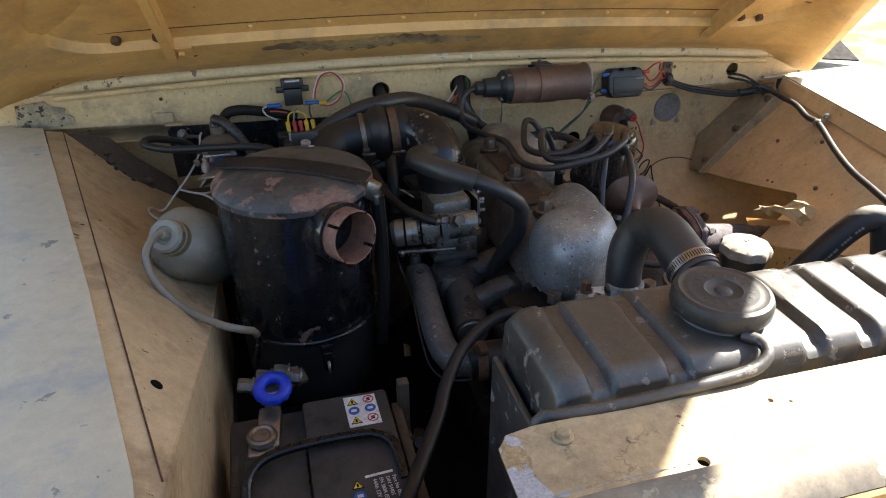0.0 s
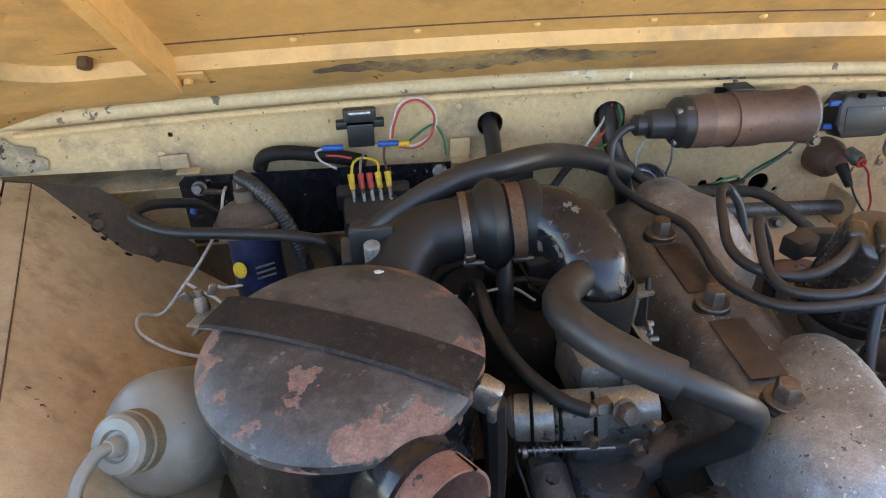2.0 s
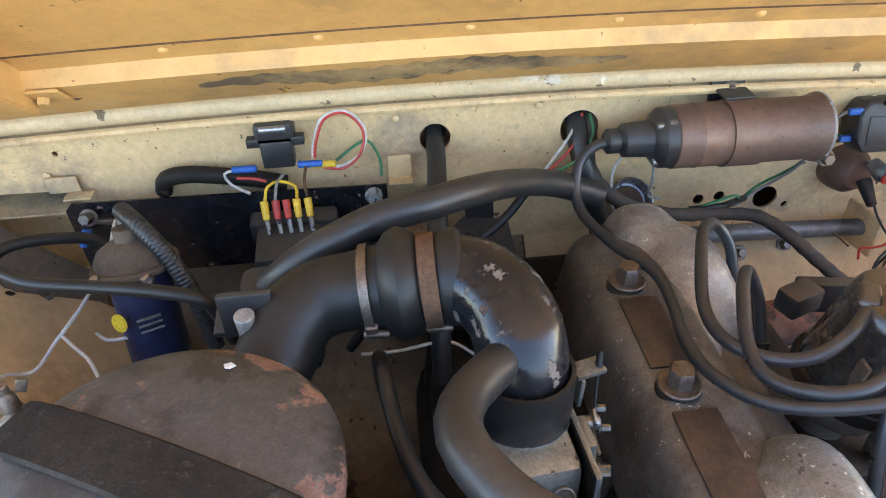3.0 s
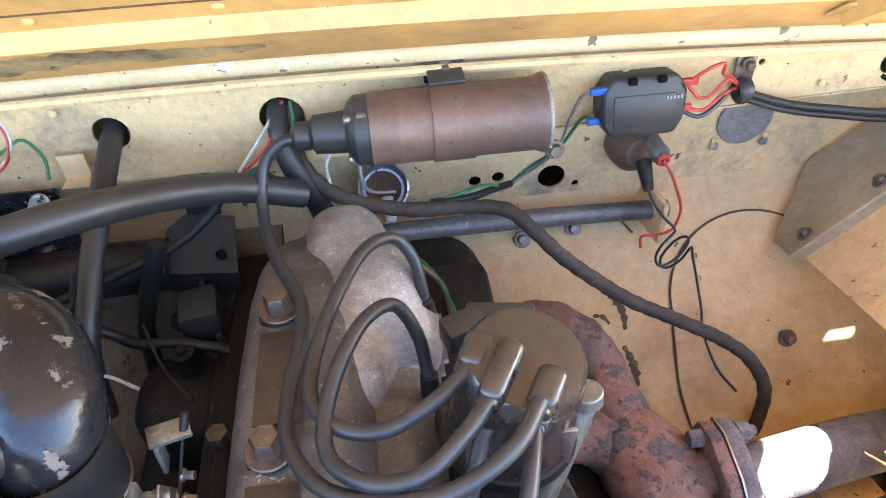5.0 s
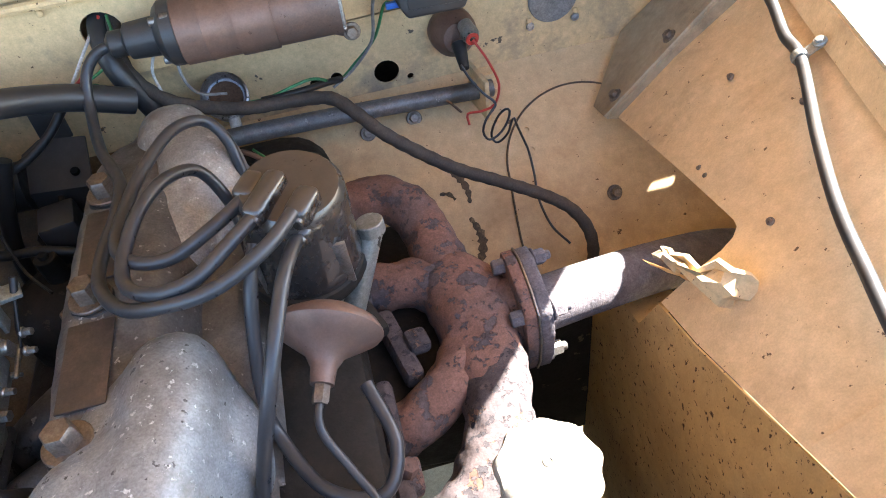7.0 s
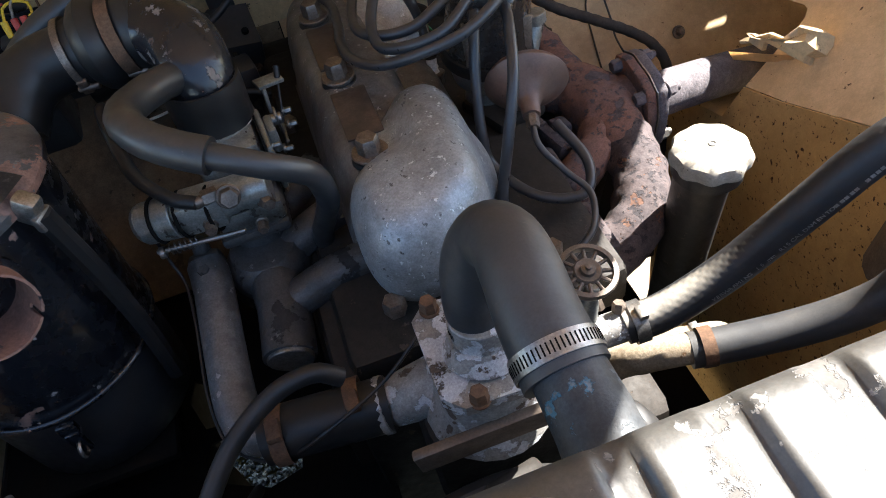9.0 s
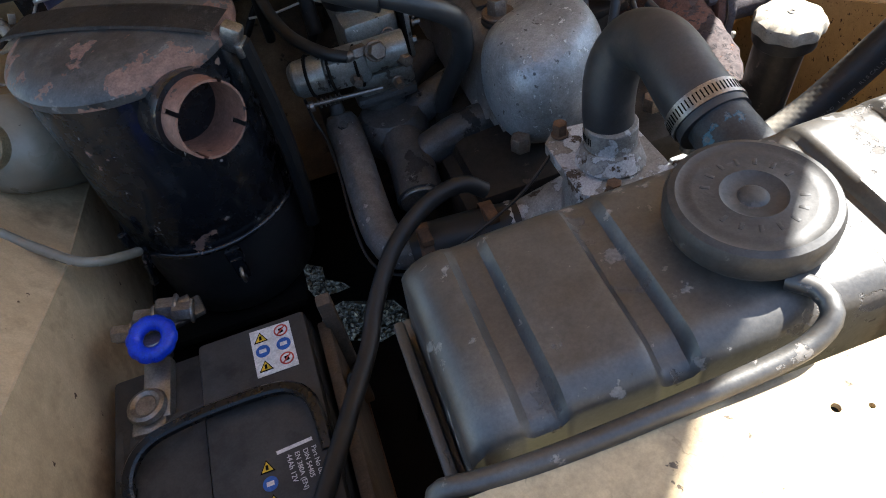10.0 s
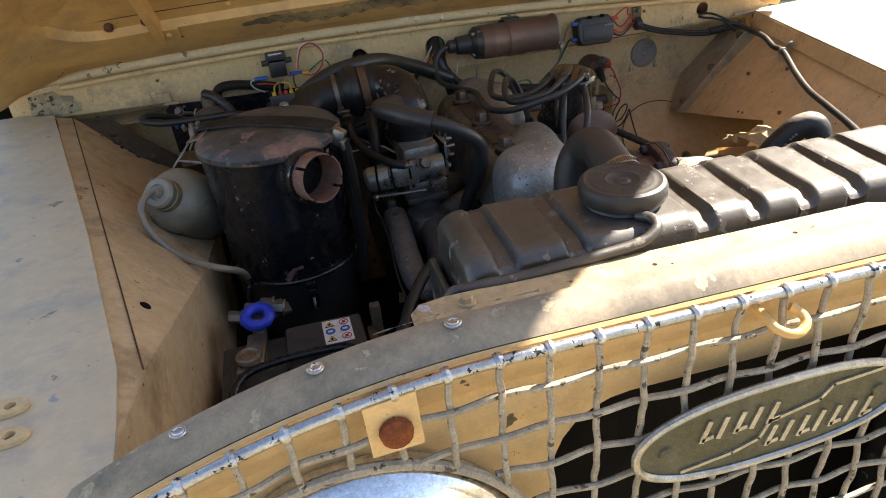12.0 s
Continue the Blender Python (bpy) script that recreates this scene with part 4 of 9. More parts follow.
# The third strip has an unseen slit, added to drop a sliver of sun.
bands = [(0.16, 1.0599, None), (1.0601, 1.0655, None), (1.0655, 1.0735, (1.090, 1.122)), (1.0735, 1.20, None)]
quads = []
for a, b, sun_slit in bands:
    for l, r in ([(None, sun_slit[0]), (sun_slit[1], 1.175)] if sun_slit else [(None, 1.175)]):
        quads.append([wing_top(top_left(a) if l is None else l, a), wing_top(r, a), wing_top(r, b), wing_top(top_left(b) if l is None else l, b)])
part("top_panel", sheet(mk(), quads, 0.003), WING, wing_right, "bleached pale top")
part("outer_side", sheet(mk(), [[(1.166, 0.16, 1.060), (1.166, 1.12, 1.027), (1.166, 1.2, 1.02), (1.166, 1.2, 0.3), (1.166, 0.16, 0.3)], [(1.165, 0.16, 1.055), R1 - Vector((0, 0, 0.003)), (R1.x, 0.16, 0.3), (1.165, 0.16, 0.3)]], 0.003), WING, wing_right)
mids = [right_wall(y, right_edge(y).z - 0.0851) for y in (1.06, 0.9, 0.75, 0.6)]
notch = [(0.748, 0.780, 0.854), (0.775, 0.776, 0.894), (0.788, 0.773, 0.913), (0.796, 0.774, 0.924), (0.801, 0.779, 0.929), (0.803, 0.787, 0.929), (0.811, 0.877, 0.902), (0.815, 0.962, 0.879), (0.813, 1.025, 0.866), (0.815, 1.06, 0.857)]
quads = [[*mids, *[right_fold(y) for y in (0.6, 0.66, 0.72)], *notch]]
for a, b in ((0.6, 0.45), (0.45, 0.30), (0.30, 0.17)):
    quads.append([right_edge(a) + SEAM, right_edge(b) + SEAM, right_fold(b), right_fold(a)])
for a, b in zip((1.06, 0.9, 0.75), (0.9, 0.75, 0.6)):
    quads.append([right_edge(a) + SEAM, right_edge(b) + SEAM, right_wall(b, right_edge(b).z - 0.0851), right_wall(a, right_edge(a).z - 0.0851)])
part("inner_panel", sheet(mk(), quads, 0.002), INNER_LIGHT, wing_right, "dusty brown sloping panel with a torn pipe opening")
rear = [(0.7475, 0.780, 0.853), (0.745, 0.800, 0.800), (0.745, 0.860, 0.782), (0.746, 0.915, 0.725), (0.748, 0.932, 0.66), (0.748, 0.935, 0.56), (0.746, 0.905, 0.50), (0.745, 0.87, 0.14)]
arch = [right_fold(y) - Vector((0, 0, 0.001)) for y in (0.17, 0.30, 0.45, 0.6, 0.66, 0.72)]
part("inner_arch", sheet(mk(), [[*arch, *rear, (arch[0].x, 0.17, 0.14)]], 0.002), INNER_ARCH, wing_right, "upright ochre arch panel spattered with dirt")
part("arch_return", sheet(mk(), [[p, q, Vector(q) + Vector((0.05, 0.012, -0.004)), Vector(p) + Vector((0.05, 0.012, -0.004))] for p, q in zip(rear[1:], rear[2:])], 0.002), INNER_ARCH, wing_right)
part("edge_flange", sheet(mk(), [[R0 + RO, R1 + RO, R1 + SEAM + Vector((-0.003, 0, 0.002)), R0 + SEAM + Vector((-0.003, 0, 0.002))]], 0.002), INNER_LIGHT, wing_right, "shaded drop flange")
gm = sheet(mk(), [[(0.800, 1.023, 0.868), (0.931, 1.020, 1.008), (0.955, 1.06, 1.018), (0.952, 1.112, 0.997), (0.862, 1.126, 0.902), (0.802, 1.056, 0.859)], [(0.8005, 1.0235, 0.8675), (0.931, 1.0205, 1.0075), (0.958, 1.022, 1.003), (0.830, 1.026, 0.860)]], 0.003)
gus = part("gusset", gm, GUSSET, wing_right, "grimy gusset plate bolted to the bulkhead")
for p in ((0.871, 1.036, 0.942), (0.816, 1.036, 0.884), (0.922, 1.030, 0.997)):
    part("bolt", hexbolt(mk(), p, (-0.68, 0.23, 0.68), 0.0105, 0.005, 0.008), BOLT, gus)
rag = random.Random(3)
NA = Vector((-0.80, -0.22, 0.56)).normalized()
flap = [((0.767, 0.800, 0.882), (0.781, 0.797, 0.902), 0.028), ((0.771, 0.790, 0.889), (0.779, 0.786, 0.900), 0.022), ((0.770, 0.776, 0.892), (0.786, 0.772, 0.912), 0.020), ((0.772, 0.764, 0.900), (0.783, 0.760, 0.915), 0.024), ((0.771, 0.752, 0.904), (0.797, 0.747, 0.934), 0.020), ((0.770, 0.738, 0.907), (0.799, 0.734, 0.941), 0.018), ((0.769, 0.731, 0.907), (0.799, 0.726, 0.944), 0.013), ((0.769, 0.728, 0.906), (0.799, 0.723, 0.944), 0.001)]
bm, prev = mk(), None
for a, b, off in flap:
    a, b = Vector(a), Vector(b)
    row = [bm.verts.new(a.lerp(b, k / 6) + NA * (off * 0.85 + 0.007 * min(1.0, off * 60) + 0.004 * math.sin(k * 1.9 + off * 300) + rag.uniform(-0.004, 0.004)) + Vector((0, rag.uniform(-0.005, 0.005), 0))) for k in range(5)]
    if prev:
        for k in range(4):
            bm.faces.new((prev[k], prev[k + 1], row[k + 1], row[k]))
    prev = row
bmesh.ops.recalc_face_normals(bm, faces=bm.faces[:])
bmesh.ops.solidify(bm, geom=bm.faces[:], thickness=0.004)
part("torn_edge", bm, TAN_DIRTY, wing_right, "bent jagged sheet metal round the pipe")
bm, prev = mk(), None
for k in range(8):
    c = Vector((0.757 + 0.0025 * k, 0.812 - 0.009 * k, 0.872 + 0.004 * k)) + NA * (0.022 - 0.0022 * k)
    row = [bm.verts.new(c), bm.verts.new(c - NA * (0.012 + rag.uniform(0, 0.010)) + Vector((-0.004, 0, -0.006)))]
    if prev:
        bm.faces.new((prev[0], prev[1], row[1], row[0]))
    prev = row
bmesh.ops.solidify(bm, geom=bm.faces[:], thickness=0.0015)
part("hanging_shard", bm, INNER_LIGHT, wing_right, "ragged brown shard under the tear")
for y, z in ((0.867, 0.912), (0.853, 0.915), (0.762, 0.945), (0.84, 0.985), (0.93, 0.955)):
    w = right_wall(y, z)
    part("bolt", hexbolt(mk(), w + Vector((-0.001, 0, 0.001)), (-0.8, 0, 0.6), 0.0045, 0.002, 0.0034), BOLT, wing_right)

# Front panel, landing shelf and rolled rail.
def rail_z(x):
    d = max(0.0, abs(x - 0.325) - 0.165)
    return 1.1425 - 0.052 * (d / 0.235) ** 2.1


front = thing("front_panel", (0.325, 0.16, 0.5), "sand-coloured radiator panel with a worn landing shelf", "front panel", kind="structure")
shelf = [(0.119, 0.186), (0.121, 0.255), (0.128, 0.266), (0.147, 0.2695), (0.50, 0.2695), (0.53, 0.255), (0.53, 0.186)]
part("shelf", slab(mk(), shelf, 0.003, Matrix.Translation((0, 0, 1.083)), [(0.232, 0.217, 0.0038), (0.303, 0.251, 0.0019), (0.315, 0.247, 0.0012), (0.42, 0.251, 0.0019)]), SLAM, front, "grimy paint with cracked flakes, partly in sun")
part("flaked_edge", slab(mk(), [(0.1185, 0.188), (0.1205, 0.256), (0.129, 0.2655), (0.1345, 0.262), (0.1365, 0.244), (0.133, 0.232), (0.139, 0.218), (0.137, 0.2), (0.143, 0.188)], 0.0004, Matrix.Translation((0, 0, 1.0836))), FLAKED, front, "pale bluish flaking paint")
part("bolt", hexbolt(mk(), (0.161, 0.2555, 1.083), (0, 0, 1), 0.0095, 0.004, 0.0066), SLAM, front, "painted bolt")
part("bolt", hexbolt(mk(), (0.20, 0.243, 1.0825), (0, 0, 1), 0.006, 0.0016), SLAM, front)
bm = mk()
prof = [(0.200, -0.0605), (0.190, -0.058), (0.182, -0.045), (0.176, -0.012), (0.170, -0.003), (0.160, 0.0), (0.150, -0.003), (0.1435, -0.010)]
prof2 = [(0.1432, -0.0105), (0.1415, -0.0125), (0.1435, -0.0145), (0.1435, -0.028), (0.146, -0.033), (0.1475, -0.04)]
xs = [-0.085 + 0.02 * k for k in range(42)]
for pr, mt, nm, lb in ((prof, RAIL, "rail", "grey weathered rolled top rail"), (prof2, FACE, "rail_face", "sand-painted rail lip")):
    bm = mk()
    rows = []
    for x in xs:
        dip = 0.0 if 0.115 < x < 0.535 else 1.0
        rows.append([bm.verts.new((x, 0.17 + (y - 0.17) * 0.45 if dip and y > 0.17 else y, (1.0835 if (h < -0.05 and not dip) else rail_z(x) + h * (0.72 if pr is prof and dip and h < -0.02 else 1)))) for y, h in pr])
    for a, b in zip(rows, rows[1:]):
        for k in range(len(pr) - 1):
            bm.faces.new((a[k], a[k + 1], b[k + 1], b[k]))
    bmesh.ops.recalc_face_normals(bm, faces=bm.faces[:])
    bmesh.ops.solidify(bm, geom=bm.faces[:], thickness=0.0022)
    part(nm, bm, mt, front, lb)
bm, prev = mk(), None
for k in range(33):
    x = 0.088 + 0.003 * k
    w = 0.0022 * math.sin(math.pi * (k + 0.5) / 33) ** 0.5 * (0.7 + 0.45 * math.sin(k * 1.9) * math.sin(k * 0.7))
    row = [bm.verts.new((x, 0.1725 + s * max(w, 0.0004), rail_z(x) - 0.0022 + 0.0002 - s * 0.0010)) for s in (-1, 0, 1)]
    if prev:
        for a in range(2):
            bm.faces.new((prev[a], prev[a + 1], row[a + 1], row[a]))
    prev = row
part("flaked_streak", bm, FLAKED, front, "pale bluish streak of flaked paint")
bead = [(0.115 + 0.01 * k, 0.188 + 0.0008 * math.sin(k * 2.1), 1.0855) for k in range(43)]
part("sealer_bead", tube(mk(), bead, 0.0026, 8, wave=(0.0006, 0.004)), SLAM, front, "crusty bead of sealer")
for x, z in ((-0.02, 0), (0.055, 0), (0.13, 0), (0.21, 0)):
    if x < 0.2:
        part("rivet", ring(rod(mk(), (x, 0.159, rail_z(x) - 0.0005), (x, 0.159, rail_z(x) + 0.0012), 0.0048, n=20), (x, 0.159, rail_z(x) + 0.0012), (0, 0, 1), 0.0026, 0.0008, 16, 6), ZINC, front, "bright pop rivet")
bm = mk()
hole = [(0.181, 0.5), (0.181, 1.021)] + [(0.181 + 0.05 * (1 - math.cos(radians(a))), 1.021 + 0.05 * math.sin(radians(a))) for a in (15, 30, 45, 60, 75, 90)] + [(0.422 + 0.05 * math.sin(radians(a)), 1.021 + 0.05 * math.cos(radians(a))) for a in (0, 15, 30, 45, 60, 75, 90)] + [(0.472, 0.5)]
left_half = [(-0.085, 0.5), (0.181, 0.5), *hole[1:8], (0.231, 1.107), (0.15, 1.107), (0.05, 1.098), (-0.04, 1.075), (-0.085, 1.05)]
right_half = [(0.472, 0.5), (0.735, 0.5), (0.735, 1.05), (0.69, 1.075), (0.60, 1.098), (0.50, 1.107), (0.422, 1.107), *hole[8:15]]
slab(bm, left_half, 0.002, upright(0.149))
part("face_left", bm, FACE, front, "bright sand-painted headlamp panel")
part("face_right", slab(mk(), right_half, 0.002, upright(0.149)), FACE, front)
part("face_top", slab(mk(), [(0.231, 1.071), (0.422, 1.071), (0.422, 1.107), (0.231, 1.107)], 0.002, upright(0.149)), FACE, front)

# ---- engine: block, rocker cover, manifolds ----
engine = thing("engine", (0.35, 0.8, 0.45), "greasy four-cylinder engine with a cast rocker cover", "engine")
part("block", box(mk(), (0.35, 0.80, 0.70), (0.20, 0.46, 0.40), bevel=0.012), GREASE, engine, "black oily engine block")
part("side_cover", box(mk(), (0.515, 0.86, 0.79), (0.11, 0.22, 0.12), (0, 12, 0), 0.015), GREASE, engine)
part("rear_plate", box(mk(), (0.35, 1.06, 0.68), (0.30, 0.12, 0.36), bevel=0.03), GREASE, engine)
part("tappet_cover", box(mk(), (0.255, 0.80, 0.62), (0.05, 0.40, 0.3), bevel=0.01), GREASE, engine)
part("head", box(mk(), (0.38, 0.80, 0.89), (0.23, 0.46, 0.05), bevel=0.012), GREASE, engine, "dirty cylinder head")


def cover_z(x, y):
    low = 0.90
    v = [lump(x, y, 0.343, 0.825, 0.047, 0.205, 1.005, low, 3.2, 3.0), lump(x, y, 0.368, 0.83, 0.066, 0.20, 0.962, low, 4, 3), lump(x, y, 0.370, 0.985, 0.040, 0.05, 1.002, low, 2.4, 2.6), lump(x, y, 0.405, 0.93, 0.040, 0.058, 0.985, low, 2.4, 2.4)]
    z = soft_max(v, 0.004) + 0.0012 * math.sin(x * 130 + 2 * math.sin(y * 60)) * math.sin(y * 110)
    d = math.hypot(x - 0.333, y - 0.6865)
    if d < 0.024:
        k = min(1.0, max(0.0, (0.024 - d) / 0.007))
        z = z * (1 - k) + min(z, 1.004) * k
    return z


cover = part("rocker_cover", field(mk(), 0.254, 0.476, 0.56, 1.05, 0.004, cover_z, 0.925), CAST_OILY, engine, "sand-cast aluminium cover, stained brown with oil")
for name, mid, lobes in (("front_dome", (0.362, 0.668, 0.972), [((0.345, 0.637, 0.968), (0.043, 0.051, 0.053)), ((0.381, 0.648, 0.972), (0.025, 0.042, 0.051)), ((0.385, 0.708, 0.972), (0.029, 0.050, 0.050)), ((0.352, 0.69, 0.960), (0.034, 0.06, 0.046)), ((0.405, 0.690, 0.945), (0.022, 0.036, 0.036))]), ("rear_dome", (0.39, 0.945, 0.962), [((0.376, 0.985, 0.968), (0.034, 0.040, 0.046)), ((0.398, 0.940, 0.966), (0.034, 0.046, 0.047)), ((0.418, 0.912, 0.950), (0.024, 0.030, 0.034)), ((0.372, 0.90, 0.955), (0.034, 0.06, 0.042))])):
    part(name, blob(mk(), mid, lobes, nu=72, nv=48), CAST if name == "front_dome" else CAST_MID, engine, "bulging pitted grey casting")
for y in (0.6865, 0.795, 0.9035):
    bm = rod(mk(), (0.333, y, 1.000), (0.333, y, 1.008), 0.0125, n=24)
    hexbolt(bm, (0.333, y, 1.008), (0, 0, 1), 0.0185, 0.0135, 0.0145)
    part("cover_bolt", bm, BOLT, cover, "oily hexagon cover bolt with washer")
    part("rubber_seal", ring(mk(), (0.333, y, 1.003), (0, 0, 1), 0.0125, 0.003), RUBBER, cover)
for y, ln in ((0.849, 0.072), (0.742, 0.066)):
    part("rust_plate", box(mk(), (0.3355, y, 1.0062), (0.030, ln, 0.002), (0, 0, 0), 0.0008), OIL_PLATE, cover, "rust-brown rectangular plate")
for p in ((0.312, 0.594, 0.935), (0.312, 0.687, 0.925), (0.276, 0.86, 0.925), (0.44, 0.60, 0.925)):
    part("head_bolt", hexbolt(mk(), p, (0, 0, 1), 0.018, 0.013), BOLT, engine)

inlet = thing("inlet_manifold", (0.22, 0.70, 0.86), "dull cast inlet manifold with water jacket branches", "manifold")
bm = tube(mk(), [(0.222, 0.725, 0.90), (0.224, 0.70, 0.905), (0.226, 0.665, 0.898), (0.221, 0.62, 0.890)], 0.022, 18)
lathe(bm, [(0, 0), (0.030, 0), (0.036, 0.012), (0.035, 0.03), (0.028, 0.04), (0, 0.044)], (0.224, 0.715, 0.885), (0, 0, 1), 24)
part("body", bm, IRON, inlet)
for a, b in (((0.23, 0.71, 0.905), (0.30, 0.735, 0.92)), ((0.235, 0.665, 0.90), (0.31, 0.672, 0.915)), ((0.225, 0.75, 0.90), (0.29, 0.80, 0.92))):
    part("branch", tube(mk(), [a, Vector(a).lerp(Vector(b), 0.5) + Vector((0, 0, 0.004)), b], 0.0165, 16), IRON, inlet)
part("end_plug", rod(mk(), (0.2215, 0.6225, 0.890), (0.2205, 0.6165, 0.889), 0.019), STEEL, inlet, "steel core plug")
part("carburettor_flange", box(mk(), (0.226, 0.735, 0.942), (0.06, 0.05, 0.012), bevel=0.005), IRON, inlet)
part("riser", rod(mk(), (0.226, 0.733, 0.90), (0.226, 0.735, 0.94), 0.024, 0.022), IRON, inlet)

water_pipe = thing("water_pipe", (0.173, 0.63, 0.88), "dull alloy water pipe casting beside the manifold", "pipe")
bm = tube(mk(), [(0.176, 0.715, 0.925), (0.177, 0.69, 0.918), (0.175, 0.63, 0.905), (0.176, 0.585, 0.898), (0.186, 0.56, 0.898), (0.21, 0.549, 0.902)], 0.0165, 18)
part("pipe", bm, PIPE_ALLOY, water_pipe)
part("cap_boss", box(rod(mk(), (0.175, 0.724, 0.915), (0.176, 0.728, 0.944), 0.009, 0.0065), (0.176, 0.712, 0.926), (0.03, 0.03, 0.016), bevel=0.007), PIPE_ALLOY, water_pipe)
part("bolt", hexbolt(mk(), (0.176, 0.70, 0.932), (0, -0.3, 1), 0.011, 0.006), IRON, water_pipe)

bypass = thing("water_hose", (0.235, 0.545, 0.88), "short black rubber water hose with rusty clips", "hose")
part("hose", tube(mk(), [(0.195, 0.549, 0.905), (0.23, 0.545, 0.907), (0.285, 0.54, 0.905)], 0.0205, 20), RUBBER, bypass)
for x in (0.206, 0.262):
    c = part("clip", band(mk(), (x, 0.546, 0.9065), (1, -0.09, 0), 0.0205, 0.011), RUSTPLATE, bypass, "rusty hose clip")
    part("screw", box(mk(), (x, 0.537, 0.9295), (0.010, 0.016, 0.007), bevel=0.0015), RUSTPLATE, c)

therm = thing("thermostat_housing", (0.355, 0.51, 0.86), "white-crusted alloy thermostat and water pump housing", "thermostat housing")
bm = lathe(mk(), [(0, 0), (0.046, 0), (0.044, 0.01), (0.036, 0.025), (0.034, 0.045), (0.030, 0.06), (0, 0.06)], (0.352, 0.515, 0.905), (0, 0, 1), 22)
part("cone", bm, CRUST, therm)
part("flange", slab(mk(), [(0.330 + dx, 0.515 + dy) for dx, dy in ((-0.012, -0.022), (0.0, -0.034), (0.05, -0.036), (0.06, -0.02), (0.058, 0.03), (0.045, 0.045), (0.0, 0.052), (-0.012, 0.04))], 0.010, Matrix.Translation((0, 0, 0.968))), CRUST, therm)
part("outlet", rod(rod(mk(), (0.355, 0.518, 0.966), (0.356, 0.520, 0.980), 0.027, 0.022), (0.356, 0.520, 0.98), (0.356, 0.521, 1.0), 0.0195), CRUST, therm)
for p in ((0.332, 0.558, 0.969), (0.340, 0.484, 0.966), (0.386, 0.55, 0.969)):
    part("bolt", hexbolt(mk(), p, (0, 0, 1), 0.012, 0.010, 0.007), RUSTPLATE, therm, "rusty bolt")
part("pump_neck", rod(rod(mk(), (0.285, 0.54, 0.905), (0.335, 0.535, 0.915), 0.018, 0.024), (0.278, 0.541, 0.904), (0.284, 0.54, 0.905), 0.0215), CRUST, therm)
part("pump_body", box(mk(), (0.36, 0.525, 0.85), (0.12, 0.07, 0.12), bevel=0.015), GREASE, therm)
part("fan_bracket", box(mk(), (0.345, 0.478, 0.93), (0.11, 0.008, 0.022), (0, -8, -4), 0.002), PLATE, therm, "rusty brown bar")

top_hose = thing("radiator_hose", (0.365, 0.48, 0.99), "moulded black radiator top hose with steel clips", "hose")
hose_line = [(0.356, 0.521, 0.983), (0.356, 0.527, 1.01), (0.362, 0.533, 1.036), (0.371, 0.528, 1.056), (0.375, 0.510, 1.067), (0.374, 0.487, 1.070), (0.372, 0.460, 1.065), (0.3728, 0.431, 1.0570)]
part("hose", tube(mk(), hose_line, 0.0182, 28, 0.005, ends=0.0222), TOP_HOSE, top_hose)
for p, a, cr in (((0.356, 0.522, 0.9905), (0, 0.05, 1), 0.0188), ((0.3722, 0.441, 1.0598), (0.02, -0.95, -0.28), 0.0224)):
    bm = band(mk(), p, a, cr, 0.0105, 0.0009, 40)
    c = part("hose_clip", bm, STEEL, top_hose, "slotted worm-drive hose clip")
    m = Matrix.Translation(p) @ frame_of(a)
    bm = mk()
    for k in range(60):
        g = 2 * math.pi * k / 60
        bmesh.ops.create_cube(bm, size=1, matrix=m @ Matrix.Rotation(g, 4, "Z") @ Matrix.Translation((cr + 0.0008, 0, 0)) @ Matrix.Diagonal((0.0006, 0.0008, 0.0058, 1)))
    part("slot", bm, DARK, c)
part("screw_housing", box(mk(), (0.357, 0.545, 0.992), (0.014, 0.010, 0.010), (0, 0, 10), 0.002), STEEL, top_hose)

# ---- radiator ----
radiator = thing("radiator", (0.39, 0.33, 0.6), "black radiator with a ribbed header tank, half in sun", "radiator")
RX0, RX1, RY0, RY1 = 0.168, 0.625, 0.281, 0.388


GROOVES = (0.202, 0.259, 0.366, 0.412, 0.458, 0.504, 0.55)


def tank_z(x, y):
    ex = min(x - RX0, RX1 - x)
    ey = min(y - RY0, RY1 - y)
    rib = max(min(1.0, max(0.0, (0.0105 - abs(x - c)) / 0.0050)) for c in GROOVES)
    rib = rib * rib * (3 - 2 * rib)
    back = 1 - 0.35 * max(0.0, (y - 0.335) / 0.05)
    z = 1.0945 - (0.0065 if x < 0.33 else 0.0065) * rib * min(1.0, max(0, ey) / 0.012) * max(0.0, back)
    for e, r in ((ex, 0.021), (ey, 0.019)):
        if e < r:
            z -= r - math.sqrt(max(0.0, r * r - (r - max(e, 0)) ** 2))
    if y < RY0 + 0.022 and ex > 0.01:
        z -= 0.004 * rib * (1 - (y - RY0) / 0.022)
    if ey < 0.0015 or ex < 0.0015:
        z = 1.032
    return z


bm = field(mk(), RX0, RX1, RY0, RY1, 0.0022, tank_z, 1.0)
part("header_tank", bm, RADIATOR, radiator, "dusty black pressed-steel tank with ribs")
part("tank_rim", box(mk(), (0.3965, 0.334, 1.030), (0.468, 0.116, 0.010), bevel=0.004), RADIATOR, radiator)
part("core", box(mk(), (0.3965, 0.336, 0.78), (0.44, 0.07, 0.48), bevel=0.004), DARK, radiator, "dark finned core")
for x in (0.162, 0.631):
    part("side_plate", box(mk(), (x, 0.32, 0.79), (0.006, 0.12, 0.52), bevel=0.002), RADIATOR, radiator)
